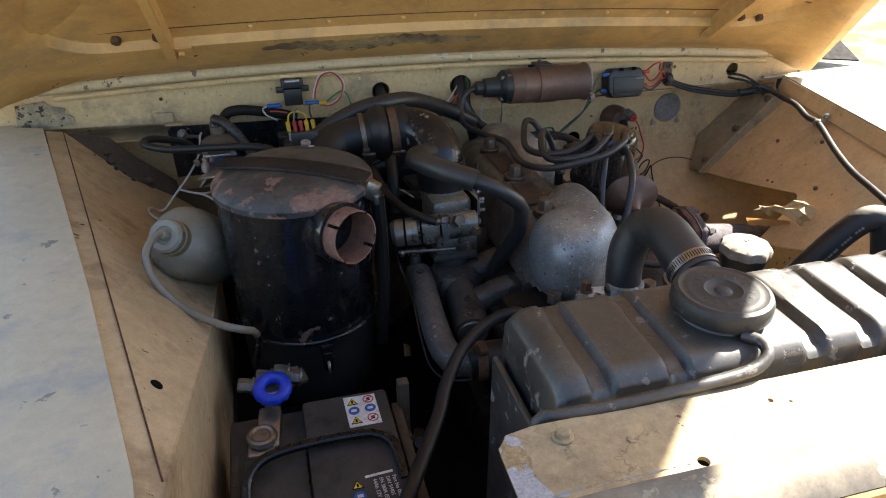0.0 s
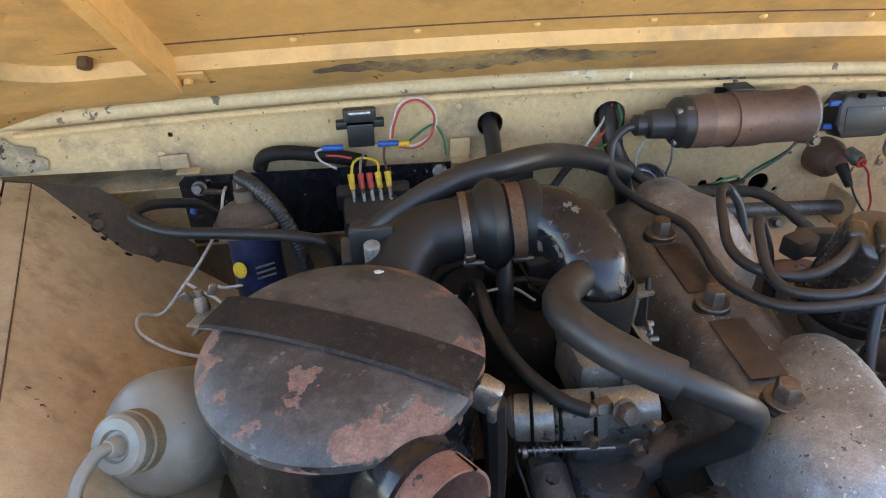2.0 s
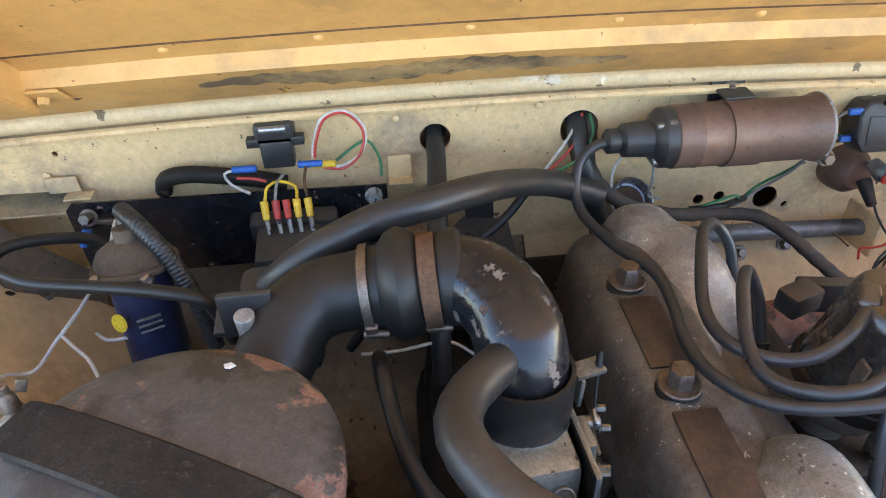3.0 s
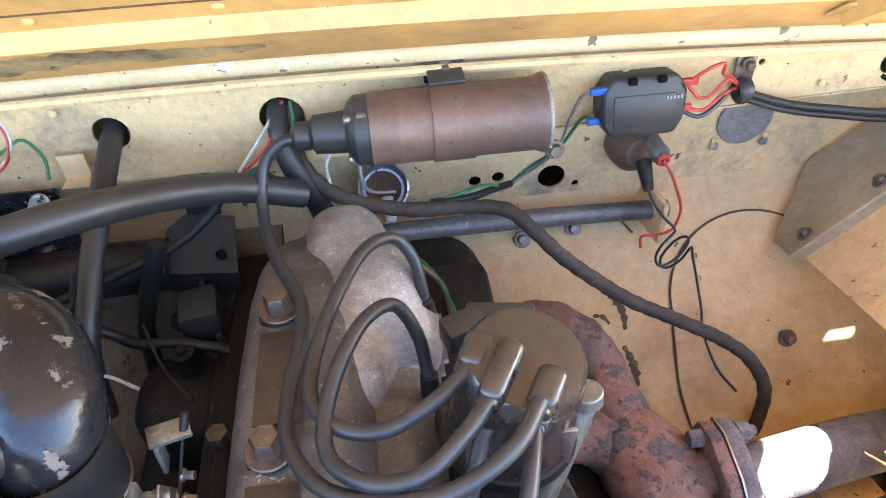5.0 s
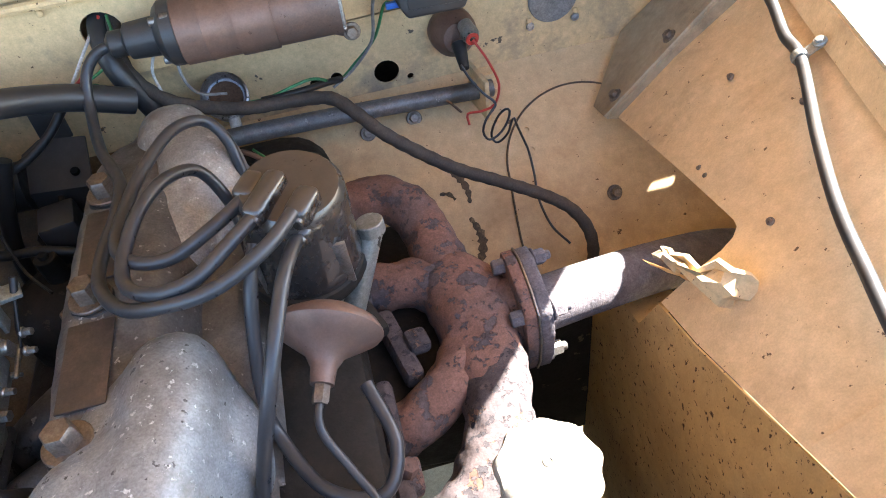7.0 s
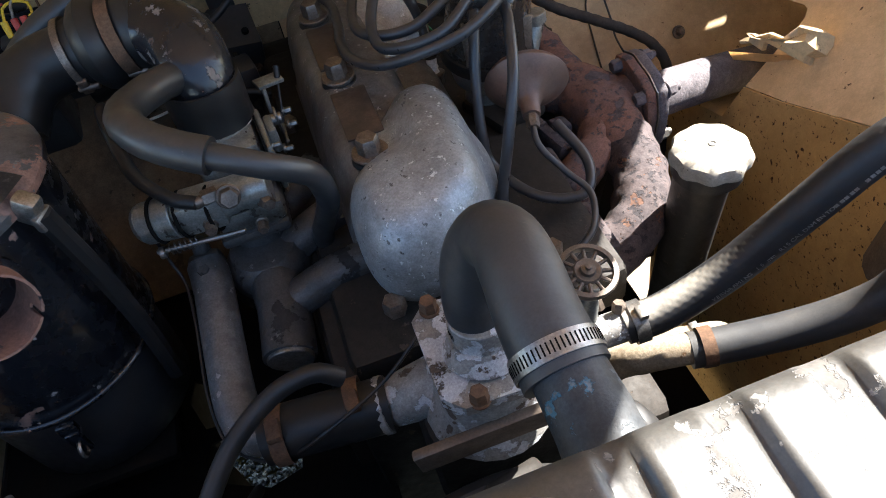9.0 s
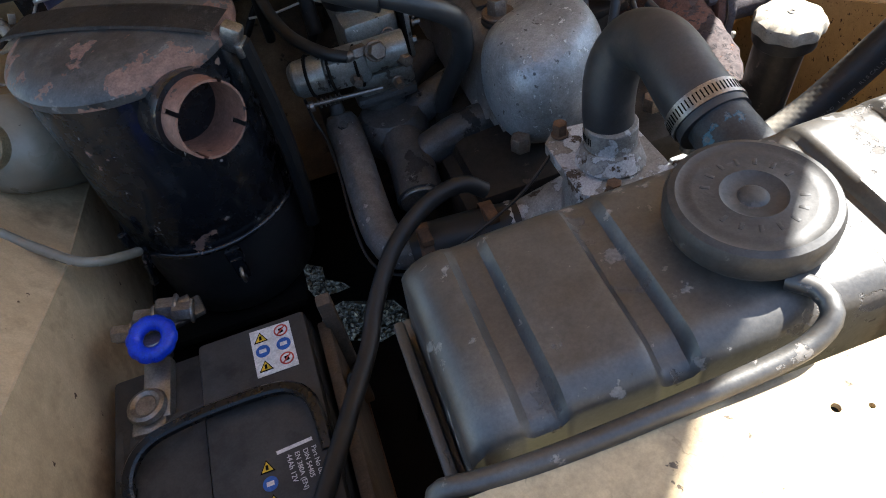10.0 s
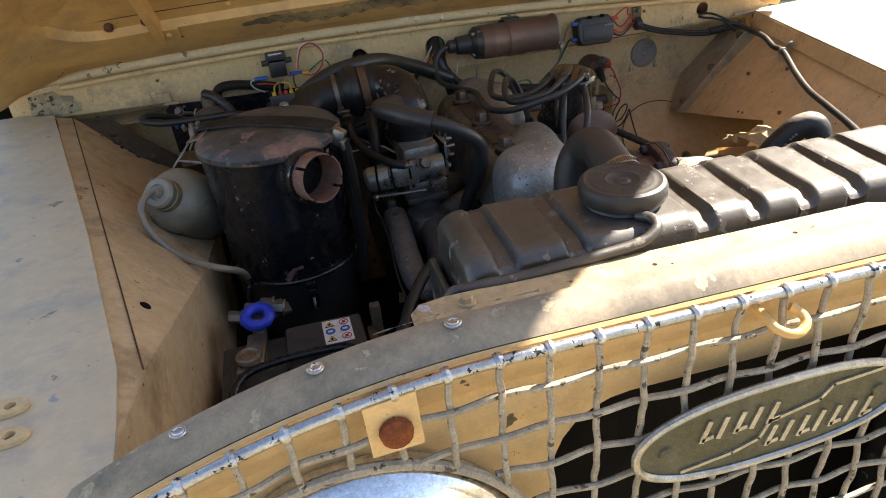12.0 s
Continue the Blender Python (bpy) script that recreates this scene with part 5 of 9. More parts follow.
part("filler_dome", lathe(mk(), [(0.044, -0.004), (0.038, 0.003), (0.031, 0.009), (0.029, 0.014), (0, 0.014)], (0.318, 0.333, 1.0855), (0, 0, 1), 36), RADIATOR, radiator)
part("outlet_neck", lathe(mk(), [(0.030, -0.03), (0.0265, -0.012), (0.0222, 0.0), (0.0200, 0.018), (0.0190, 0.035), (0.0185, 0.05), (0, 0.05)], (0.376, 0.388, 1.047), (-0.05, 0.95, 0.26), 24), TEAL, radiator, "blue-green corroded neck")
part("sealant", blob(mk(), (0.388, 0.40, 1.055), [((0.388, 0.40, 1.055), (0.009, 0.011, 0.007)), ((0.394, 0.396, 1.050), (0.007, 0.007, 0.006)), ((0.382, 0.403, 1.059), (0.006, 0.006, 0.005))], 0.002, 24, 14), RUBBER, radiator, "lumpy dark sealant round the neck")
cap = part("filler_cap", lathe(mk(), [(0.030, 0), (0.0345, 0.001), (0.0360, 0.004), (0.0360, 0.012), (0.0345, 0.0152), (0.0315, 0.0165), (0.0300, 0.0160), (0.0270, 0.0158), (0.0255, 0.0162), (0.0240, 0.0160), (0.0150, 0.0160), (0.0138, 0.0163), (0.0118, 0.0149), (0.0065, 0.0146), (0.0056, 0.0154), (0.0042, 0.0160), (0, 0.0162)], (0.318, 0.333, 1.098), (0, 0, 1), 56), CAP_GREY, radiator, "large round dusty black cap")
bm = mk()
for k in range(7):
    g = math.radians(200 + 22 * k)
    box(bm, (0.318 + 0.0195 * math.cos(g), 0.333 + 0.0195 * math.sin(g), 1.1139), (0.0018, 0.0040, 0.0006), (0, 0, math.degrees(g) + 90), 0.0002)
    g += math.pi * 0.95
    box(bm, (0.318 + 0.0195 * math.cos(g), 0.333 + 0.0195 * math.sin(g), 1.1139), (0.0018, 0.0040, 0.0006), (0, 0, math.degrees(g) + 90), 0.0002)
part("raised_marking", bm, CAP_GREY, cap)
tube_line = [(0.314, 0.300, 1.097), (0.321, 0.290, 1.098), (0.320, 0.280, 1.096), (0.310, 0.2745, 1.091), (0.29, 0.2725, 1.088), (0.255, 0.272, 1.086), (0.222, 0.272, 1.084), (0.192, 0.2725, 1.083), (0.168, 0.2745, 1.082), (0.157, 0.277, 1.080), (0.1525, 0.2765, 1.073), (0.157, 0.272, 1.066), (0.170, 0.268, 1.055), (0.172, 0.268, 1.02)]
solo("overflow_pipe", tube(mk(), tube_line, 0.0045, 14), RADIATOR, "black metal overflow pipe along the radiator tank", "pipe")

# ---- air cleaner ----
AX, AY = 0.034, 0.712
cleaner = thing("air_cleaner", (AX, AY, 0.78), "big black oil-bath air cleaner with flaking paint", "air cleaner")
AR = 0.0865
part("canister", lathe(mk(), [(0, 0.12), (AR - 0.006, 0.12), (AR - 0.003, 0.125), (AR - 0.003, 0.2), (AR, 0.288), (AR + 0.0015, 0.292), (0, 0.294)], (AX, AY, 0.78), (0, 0, 1), 64), BLACK_CHIPPED, cleaner, "black enamel chipped to primer")
part("bowl", lathe(mk(), [(0, 0.02), (0.07, 0.02), (0.078, 0.03), (AR - 0.007, 0.06), (AR - 0.005, 0.125), (0, 0.126)], (AX, AY, 0.78), (0, 0, 1), 56), PLASTIC, cleaner)
part("clamp_ring", ring(mk(), (AX, AY, 0.905), (0, 0, 1), AR - 0.002, 0.0028, 64, 10), BLACK_CHIPPED, cleaner)
part("lid", lathe(mk(), [(AR, 0.286), (AR + 0.003, 0.288), (AR + 0.003, 0.294), (AR - 0.001, 0.299), (AR - 0.012, 0.3045), (0.05, 0.3085), (0.02, 0.31), (0, 0.31)], (AX, AY, 0.78), (0, 0, 1), 72), LID, cleaner, "dusty lid with flaked primer patches")
s0, s1 = Vector((-0.048, 0.752, 1.083)), Vector((0.112, 0.666, 1.078))
way = (s1 - s0).normalized()
bm = mk()
side = Vector((-way.y, way.x, 0)) * 0.017
rows = []
for k in range(25):
    t = k / 24
    c = s0.lerp(s1, t)
    c.z = 1.0825 + 0.0085 * math.sin(math.pi * min(1, max(0, t))) ** 0.6
    rows.append([bm.verts.new(c + side), bm.verts.new(c + side * 0.9 + Vector((0, 0, 0.0018))), bm.verts.new(c - side * 0.9 + Vector((0, 0, 0.0018))), bm.verts.new(c - side)])
for a, b in zip(rows, rows[1:]):
    for k in range(3):
        bm.faces.new((a[k], a[k + 1], b[k + 1], b[k]))
bmesh.ops.solidify(bm, geom=bm.faces[:], thickness=0.001)
strap = part("lid_strap", bm, LIDBAND, cleaner, "worn flat steel hold-down strap")
part("latch", box(box(mk(), (0.116, 0.664, 1.071), (0.016, 0.012, 0.022), (0, 25, -28), 0.003), (0.121, 0.661, 1.062), (0.006, 0.016, 0.012), (0, 0, -28), 0.002), STEEL, strap, "dull steel latch")
tab = part("strap_tab", box(box(mk(), (-0.056, 0.768, 1.066), (0.030, 0.022, 0.003), (8, -18, -38), 0.001), (-0.062, 0.774, 1.056), (0.016, 0.020, 0.003), (0, -50, -38), 0.001), STEEL, cleaner, "bent steel strap end")
bm = rod(mk(), (-0.062, 0.778, 1.058), (-0.063, 0.781, 1.082), 0.0032)
lathe(bm, [(0, 0), (0.0055, 0), (0.0048, 0.009), (0.0035, 0.011), (0, 0.011)], (-0.0625, 0.779, 1.066), (-0.05, 0.1, 1), 18)
for s in (-1, 1):
    box(bm, (-0.063 + s * 0.0085, 0.781 + s * 0.003, 1.078), (0.006, 0.0025, 0.009), (0, s * 25, 20), 0.001)
part("wing_nut", bm, BOLT, tab, "dusty wing nut")
part("strap_side", tube(mk(), [(0.121, 0.662, 1.066), (0.124, 0.665, 1.0), (0.123, 0.668, 0.93), (0.118, 0.67, 0.86)], 0.0075, 8, ends=0.0075), RUBBER, cleaner)
pa = Vector((0.55, -0.82, 0.10)).normalized()
pc = Vector((0.050, 0.656, 1.042))
part("port_collar", lathe(mk(), [(0.0300, 0.006), (0.0306, 0.030), (0.0318, 0.037), (0.0328, 0.040), (0.0328, 0.048), (0.0280, 0.048)], pc, pa, 56), BLACK_CHIPPED, cleaner)
bm = mk()
m = Matrix.Translation(pc) @ frame_of(pa)
n = 48
slots = {6, 18, 30, 42}
for k in range(n):
    tall = 0.050 if k in slots else 0.066
    a, b = 2 * math.pi * k / n, 2 * math.pi * (k + 1) / n
    q = [[bm.verts.new(m @ Vector((r * math.cos(g), r * math.sin(g), h))) for r, h in ((0.0290, 0.02), (0.0285, tall), (0.0268, tall), (0.0272, 0.0))] for g in (a, b)]
    for i in range(3):
        bm.faces.new((q[0][i], q[0][i + 1], q[1][i + 1], q[1][i]))
bmesh.ops.remove_doubles(bm, verts=bm.verts[:], dist=1e-6)
part("inlet_port", bm, PRIMER, cleaner, "slotted inlet pipe worn to red primer")
part("port_back", rod(mk(), pc + pa * 0.001, pc + pa * 0.003, 0.0255), DARK, cleaner)
for p in ((0.047, 0.618, 0.90),):
    c = part("bowl_clip", box(box(mk(), (0.047, 0.6215, 0.898), (0.015, 0.006, 0.014), bevel=0.002), (0.047, 0.619, 0.882), (0.012, 0.005, 0.026), bevel=0.002), BLACK_CHIPPED, cleaner)
    part("clip_loop", ring(mk(), (0.047, 0.6165, 0.876), (1, 0, 0), 0.007, 0.0018, 16, 6), STEEL, c)
part("side_clip", box(box(mk(), (-0.036, 0.653, 0.925), (0.008, 0.008, 0.018), (0, 0, 40), 0.002), (-0.03, 0.645, 0.895), (0.007, 0.006, 0.05), (10, 8, 40), 0.002), BLACK_CHIPPED, cleaner)
part("white_fleck", slab(mk(), [(0.0, 0.0), (0.004, 0.001), (0.007, -0.002), (0.004, -0.004), (0.001, -0.003)], 0.0006, Matrix.Translation((0.058, 0.776, 1.0866)) @ pose(0, 0, 0, -7, 0, 0)), WHITE, cleaner, "small white fleck of bird lime")
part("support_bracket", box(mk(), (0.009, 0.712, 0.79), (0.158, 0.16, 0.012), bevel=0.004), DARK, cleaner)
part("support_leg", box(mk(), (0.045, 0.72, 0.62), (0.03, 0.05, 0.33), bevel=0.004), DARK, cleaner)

# ---- battery ----
battery = thing("battery", (0.0125, 0.418, 0.735), "dusty black car battery with warning stickers", "battery")
bm = box(mk(), (0.0187, 0.423, 0.818), (0.158, 0.206, 0.165), bevel=0.004)
part("case", bm, BATTERY, battery)
part("lid", box(mk(), (0.0535, 0.4235, 0.9035), (0.086, 0.203, 0.015), bevel=0.004), BATTERY, battery, "raised dusty lid")
part("cell_cover", slab(mk(), [(-0.047, 0.396), (0.0065, 0.388), (0.0068, 0.397), (0.0088, 0.397), (0.0092, 0.476), (0.004, 0.478), (0.003, 0.474), (-0.0455, 0.483), (-0.0475, 0.43), (-0.041, 0.428), (-0.041, 0.413), (-0.0475, 0.412)], 0.012, Matrix.Translation((0, 0, 0.904))), BATTERY, battery)
part("vent_strip", slab(mk(), [(-0.046, 0.366), (0.0065, 0.360), (0.0065, 0.3865), (-0.045, 0.3945)], 0.0012, Matrix.Translation((0, 0, 0.9012))), STRAP, battery, "black recess before the cell cover")
part("lid_gap", box(mk(), (0.0098, 0.43, 0.9012), (0.0016, 0.10, 0.0014), bevel=0.0004), STRAP, battery)
part("rib_block", box(mk(), (-0.055, 0.46, 0.898), (0.006, 0.04, 0.006), bevel=0.001), BATTERY, battery)


def strap_band(pts):
    """A moulded strap of flat section, standing on edge along a line."""
    bm = mk()
    rows = []
    run = spline(pts, 0.004)
    for k, p in enumerate(run):
        w = (run[min(k + 1, len(run) - 1)] - run[max(k - 1, 0)]).normalized()
        s = w.cross(Vector((0, 0, 1))).normalized()
        rows.append([bm.verts.new(p + s * a + Vector((0, 0, b))) for a, b in ((-0.0044, -0.002), (-0.0044, 0.002), (-0.0026, 0.0036), (0.0026, 0.0036), (0.0044, 0.002), (0.0044, -0.002))])
    for a, b in zip(rows, rows[1:]):
        for k in range(6):
            bm.faces.new((a[k], a[(k + 1) % 6], b[(k + 1) % 6], b[k]))
    bm.faces.new(rows[0][::-1])
    bm.faces.new(rows[-1])
    bmesh.ops.recalc_face_normals(bm, faces=bm.faces[:])
    return bm


part("carry_strap", strap_band([(-0.044, 0.408, 0.901), (-0.0455, 0.425, 0.909), (-0.040, 0.441, 0.914), (-0.024, 0.453, 0.917), (0.012, 0.4575, 0.919), (0.060, 0.4575, 0.919), (0.078, 0.452, 0.919), (0.088, 0.440, 0.918), (0.0915, 0.42, 0.915), (0.0915, 0.402, 0.9105)]), STRAP, battery, "black plastic carrying strap")
for y in (0.485, 0.346):
    part("terminal", rod(mk(), (-0.03 if y > 0.4 else -0.021, y, 0.893), (-0.03 if y > 0.4 else -0.021, y, 0.914), 0.0095, 0.0088), STEEL, battery, "lead battery post")
stick = part("warning_sticker", slab(mk(), [(0.053, 0.4755), (0.0845, 0.4755), (0.0835, 0.518), (0.052, 0.519)], 0.0005, Matrix.Translation((0, 0, 0.9116))), WHITE, battery, "white sticker with six warning signs")


def sign(x, y, z, kind, r, parent):
    """A small printed warning sign: a yellow triangle, a blue disc or a red ring."""
    if kind == "tri":
        part("warning_triangle", slab(mk(), [(x - r, y - 0.8 * r), (x + r, y - 0.8 * r), (x, y + 0.95 * r)], 0.0003, Matrix.Translation((0, 0, z))), DARK, parent)
        part("triangle_fill", slab(mk(), [(x - 0.75 * r, y - 0.65 * r), (x + 0.75 * r, y - 0.65 * r), (x, y + 0.68 * r)], 0.0003, Matrix.Translation((0, 0, z + 0.0002))), YELLOW, parent)
        box(b := mk(), (x, y - 0.15 * r, z + 0.0003), (0.35 * r, 0.7 * r, 0.0002), bevel=0)
        part("pictogram", b, DARK, parent)
    elif kind == "blue":
        part("blue_disc", rod(mk(), (x, y, z - 0.0003), (x, y, z), r, n=20, soft=0), BLUE_SIGN, parent)
        box(b := mk(), (x, y, z + 0.0001), (r, 0.6 * r, 0.0002), bevel=0)
        part("pictogram", b, WHITE, parent)
    else:
        part("white_disc", rod(mk(), (x, y, z - 0.0003), (x, y, z), r, n=20, soft=0), WHITE, parent)
        b = lathe(mk(), [(r * 0.78, -0.0002), (r, -0.0002), (r, 0.0002), (r * 0.78, 0.0002), (r * 0.78, -0.0002)], (x, y, z), (0, 0, 1), 20)
        box(b, (x, y, z + 0.0001), (r * 1.7, 0.22 * r, 0.0002), (0, 0, 45), 0)
        part("red_ring", b, RED, parent)
        box(b := mk(), (x, y, z), (0.6 * r, 0.8 * r, 0.0002), (0, 0, 10), 0)
        part("pictogram", b, DARK, parent)


for (x, y), kd in zip(((0.060, 0.5105), (0.0762, 0.511), (0.0602, 0.4975), (0.0764, 0.498), (0.0605, 0.4835), (0.0768, 0.484)), ("tri", "ban", "blue", "blue", "tri", "ban")):
    sign(x, y, 0.9121, kd, 0.0055, stick)
for k, kd in enumerate(("tri", "blue", "tri", "ban", "blue", "ban")):
    sign(0.0493 + 0.0006 * k, 0.405 - 0.0125 * k, 0.9116, kd, 0.0052, battery)
part("white_bar", slab(mk(), [(0.057, 0.4135), (0.082, 0.4150), (0.0822, 0.4125), (0.0572, 0.4110)], 0.0004, Matrix.Translation((0, 0, 0.9114))), WHITE, battery)
code = part("barcode_label", slab(mk(), [(0.0585, 0.334), (0.0865, 0.334), (0.0865, 0.361), (0.0585, 0.361)], 0.0004, Matrix.Translation((0, 0, 0.9114))), WHITE, battery, "white barcode label")
bm = mk()
for k in range(12):
    box(bm, (0.0645 + 0.0018 * k, 0.348, 0.9116), (0.0006 + 0.0006 * ((k * 7) % 3 == 0), 0.018, 0.0003), bevel=0)
part("bars", bm, DARK, code)
for k, (words, size) in enumerate((("Part No 063", 0.0048), ("DIN 54405", 0.0048), ("EN 380A (EN)", 0.0048), ("44Ah 12V", 0.0052))):
    cu = bpy.data.curves.new("lettering", "FONT")
    cu.body, cu.size, cu.extrude = words, size, 0.0001
    cu.materials.append(WHITE)
    tmp = bpy.data.objects.new("lettering", cu)
    me = bpy.data.meshes.new_from_object(tmp)
    bpy.data.objects.remove(tmp)
    t = new("lettering", me)
    t.parent = battery
    t.matrix_local = Matrix.Translation(Vector((0.0805 - 0.0058 * k, 0.408, 0.9116)) - where[battery]) @ pose(0, 0, 0, 0, 0, -86)
tray = thing("battery_tray", (0.0125, 0.418, 0.70), "rusty dark steel battery tray", "tray")
part("base", box(mk(), (0.0165, 0.423, 0.73), (0.19, 0.24, 0.006), bevel=0.002), RUSTPLATE, tray)
part("upright", box(box(mk(), (0.106, 0.421, 0.815), (0.010, 0.205, 0.15), bevel=0.002), (0.114, 0.52, 0.84), (0.012, 0.012, 0.16), bevel=0.002), GRIME, tray, "dust-brown side plate")
part("leg", box(mk(), (0.0125, 0.418, 0.6), (0.06, 0.2, 0.26), bevel=0.004), DARK, tray)
clampp = thing("battery_isolator", (-0.02, 0.51, 0.90), "battery clamp with a round blue isolator knob", "battery clamp")
bm = ring(mk(), (-0.015, 0.529, 0.931), (0.02, -0.30, 1), 0.0132, 0.0062, 60, 12, 0.95)
for k, v in enumerate(bm.verts):
    if (k % 60) % 6 < 2:
        v.co = Vector((-0.015, 0.529, 0.931)) + (v.co - Vector((-0.015, 0.529, 0.931))) * 0.965
part("knob", bm, BLUE, clampp, "glossy blue plastic ring knob")
part("body", box(box(mk(), (-0.022, 0.50, 0.905), (0.022, 0.05, 0.012), (6, 0, -6), 0.003), (-0.03, 0.475, 0.902), (0.026, 0.02, 0.012), (0, 0, -6), 0.003), STEEL, clampp, "grey lead clamp")
part("post_ring", ring(mk(), (-0.029, 0.485, 0.912), (0, 0, 1), 0.011, 0.004, 24, 8), STEEL, clampp)
part("stem", rod(mk(), (-0.017, 0.528, 0.906), (-0.016, 0.532, 0.928), 0.008), STEEL, clampp)
for dx, dy, s in ((-0.034, 0.552, 0.015), (-0.016, 0.558, 0.019), (0.002, 0.562, 0.019), (0.014, 0.554, 0.016)):
    part("bolt", hexbolt(mk(), (dx, dy, 0.919), (-0.9, 0.1, 0.2), s, 0.014, s * 0.62), STEEL, clampp, "steel clamp bolt")
part("cable_lug", box(rod(mk(), (-0.03, 0.556, 0.92), (0.012, 0.566, 0.916), 0.0075), (0.0, 0.56, 0.912), (0.04, 0.02, 0.006), (0, 0, 12), 0.002), STEEL, clampp)
neg = thing("battery_clamp", (-0.03, 0.334, 0.893), "brown corroded battery clamp on the front terminal", "battery clamp")
bm = ring(mk(), (-0.021, 0.346, 0.906), (0, 0, 1), 0.0125, 0.0045, 24, 8)
for y, x in ((0.360, -0.035), (0.357, -0.003), (0.336, -0.037), (0.327, -0.035)):
    box(bm, (x, y, 0.905), (0.014, 0.010, 0.009), (0, 0, 20), 0.002)
part("jaw", bm, RUSTPLATE, neg)
part("bolt", rod(mk(), (-0.036, 0.334, 0.909), (-0.004, 0.340, 0.909), 0.004), RUSTPLATE, neg)
main_cable = [(0.262, 0.545, 0.950), (0.245, 0.548, 0.962), (0.215, 0.545, 0.957), (0.18, 0.525, 0.945), (0.152, 0.49, 0.930), (0.137, 0.460, 0.922), (0.107, 0.408, 0.9195), (0.081, 0.362, 0.9195), (0.060, 0.322, 0.916), (0.034, 0.308, 0.898), (0.004, 0.303, 0.885), (-0.030, 0.302, 0.86), (-0.045, 0.303, 0.78)]
solo("battery_cable", tube(mk(), main_cable, 0.0068, 14), RUBBER, "thick black cable drooping over the battery", "cable")

# ---- induction: intake duct, carburettor, breather ----
duct = thing("intake_duct", (0.16, 0.85, 1.03), "black corrugated intake hose with a chipped steel elbow", "intake hose")
el = [(0.170, 0.857, 1.066), (0.192, 0.853, 1.069), (0.211, 0.840, 1.069), (0.224, 0.818, 1.063), (0.2275, 0.797, 1.048), (0.2265, 0.788, 1.018)]
part("elbow", tube(mk(), el, 0.0290, 36, 0.005), ELBOW, duct, "glossy black steel elbow with flaked paint")
part("bellows", lathe(mk(), [(0.026, 0), (0.0275, 0.004), (0.0285, 0.014), (0.0355, 0.020), (0.0385, 0.027), (0.0365, 0.034), (0.0305, 0.040), (0.030, 0.052), (0.0325, 0.056), (0.0325, 0.066), (0.030, 0.069), (0.027, 0.069)], (0.131, 0.8574, 1.0632), (1, -0.05, 0.09), 40), RUBBER, duct)
part("inlet_tube", tube(mk(), [(0.07, 0.82, 1.035), (0.085, 0.845, 1.052), (0.105, 0.858, 1.058), (0.14, 0.857, 1.064)], 0.0265, 26, 0.006), RUBBER, duct)
for x, w, cr in ((0.136, 0.006, 0.0285), (0.177, 0.011, 0.0308)):
    c = part("hose_clip", band(mk(), (x, 0.858 - (x - 0.116) * 0.06, 1.062 + (x - 0.116) * 0.09), (1, -0.05, 0.09), cr, w, 0.0015, 36), RUSTPLATE if x > 0.15 else BOLT, duct)
    part("clip_screw", box(rod(mk(), (x - 0.006, 0.832, 1.046), (x + 0.012, 0.830, 1.046), 0.0028), (x, 0.833, 1.048), (0.009, 0.008, 0.016), (20, 0, 0), 0.002), BOLT, c)
part("collar", lathe(mk(), [(0.0290, 0.040), (0.0315, 0.040), (0.0322, 0.034), (0.0312, 0.002), (0.030, 0), (0.0, 0.0)], (0.226, 0.7865, 1.008), (0.02, 0.06, 1), 36), RUBBER, duct, "black rubber collar")
part("collar_rim", ring(mk(), (0.2265, 0.7875, 1.0085), (0.02, 0.06, 1), 0.0300, 0.0015, 32, 6), STEEL, duct)

carb = thing("carburettor", (0.22, 0.745, 0.94), "grimy silver-grey carburettor with brass screws", "carburettor")
bm = box(mk(), (0.227, 0.765, 0.985), (0.054, 0.056, 0.05), (0, 0, 4), 0.008)
part("throttle_body", bm, ALLOY, carb)
part("top_ring", rod(rod(mk(), (0.226, 0.783, 0.995), (0.2262, 0.785, 1.0085), 0.028, 0.030), (0.228, 0.772, 0.955), (0.2262, 0.782, 0.997), 0.022, 0.026), ALLOY, carb)
fb = mk()
rod(fb, (0.150, 0.722, 0.982), (0.178, 0.716, 0.985), 0.017, 0.018)
rod(fb, (0.146, 0.723, 0.981), (0.151, 0.722, 0.982), 0.0145, 0.0165)
box(fb, (0.196, 0.714, 0.986), (0.040, 0.028, 0.030), (0, -4, -8), 0.005)
rod(fb, (0.21, 0.715, 0.988), (0.252, 0.712, 0.99), 0.015)
part("float_chamber", fb, ALLOY, carb, "ribbed alloy chamber")
for x in (0.162, 0.182, 0.206):
    part("joint", ring(mk(), (x, 0.719 - (x - 0.162) * 0.15, 0.984), (1, -0.2, 0.08), 0.0182, 0.0015, 24, 6), DARK, carb)
part("lower_body", box(mk(), (0.228, 0.735, 0.957), (0.056, 0.044, 0.024), bevel=0.006), ALLOY, carb)
for p, a, r in (((0.200, 0.700, 0.980), (0, -1, 0.1), 0.010), ((0.222, 0.698, 1.002), (0.2, -1, 0.5), 0.016), ((0.245, 0.702, 0.985), (0.3, -1, 0.1), 0.012), ((0.236, 0.70, 0.965), (0, -1, 0), 0.009)):
    part("brass_plug", hexbolt(mk(), p, a, r, 0.009, r * 0.6), BOLT, carb, "brass-brown plug")
lk = mk()
rod(lk, (0.15, 0.708, 0.962), (0.222, 0.700, 0.962), 0.0022)
rod(lk, (0.152, 0.7065, 0.9615), (0.157, 0.7065, 0.9615), 0.005)
part("throttle_rod", lk, STEEL, carb, "thin steel linkage rod")
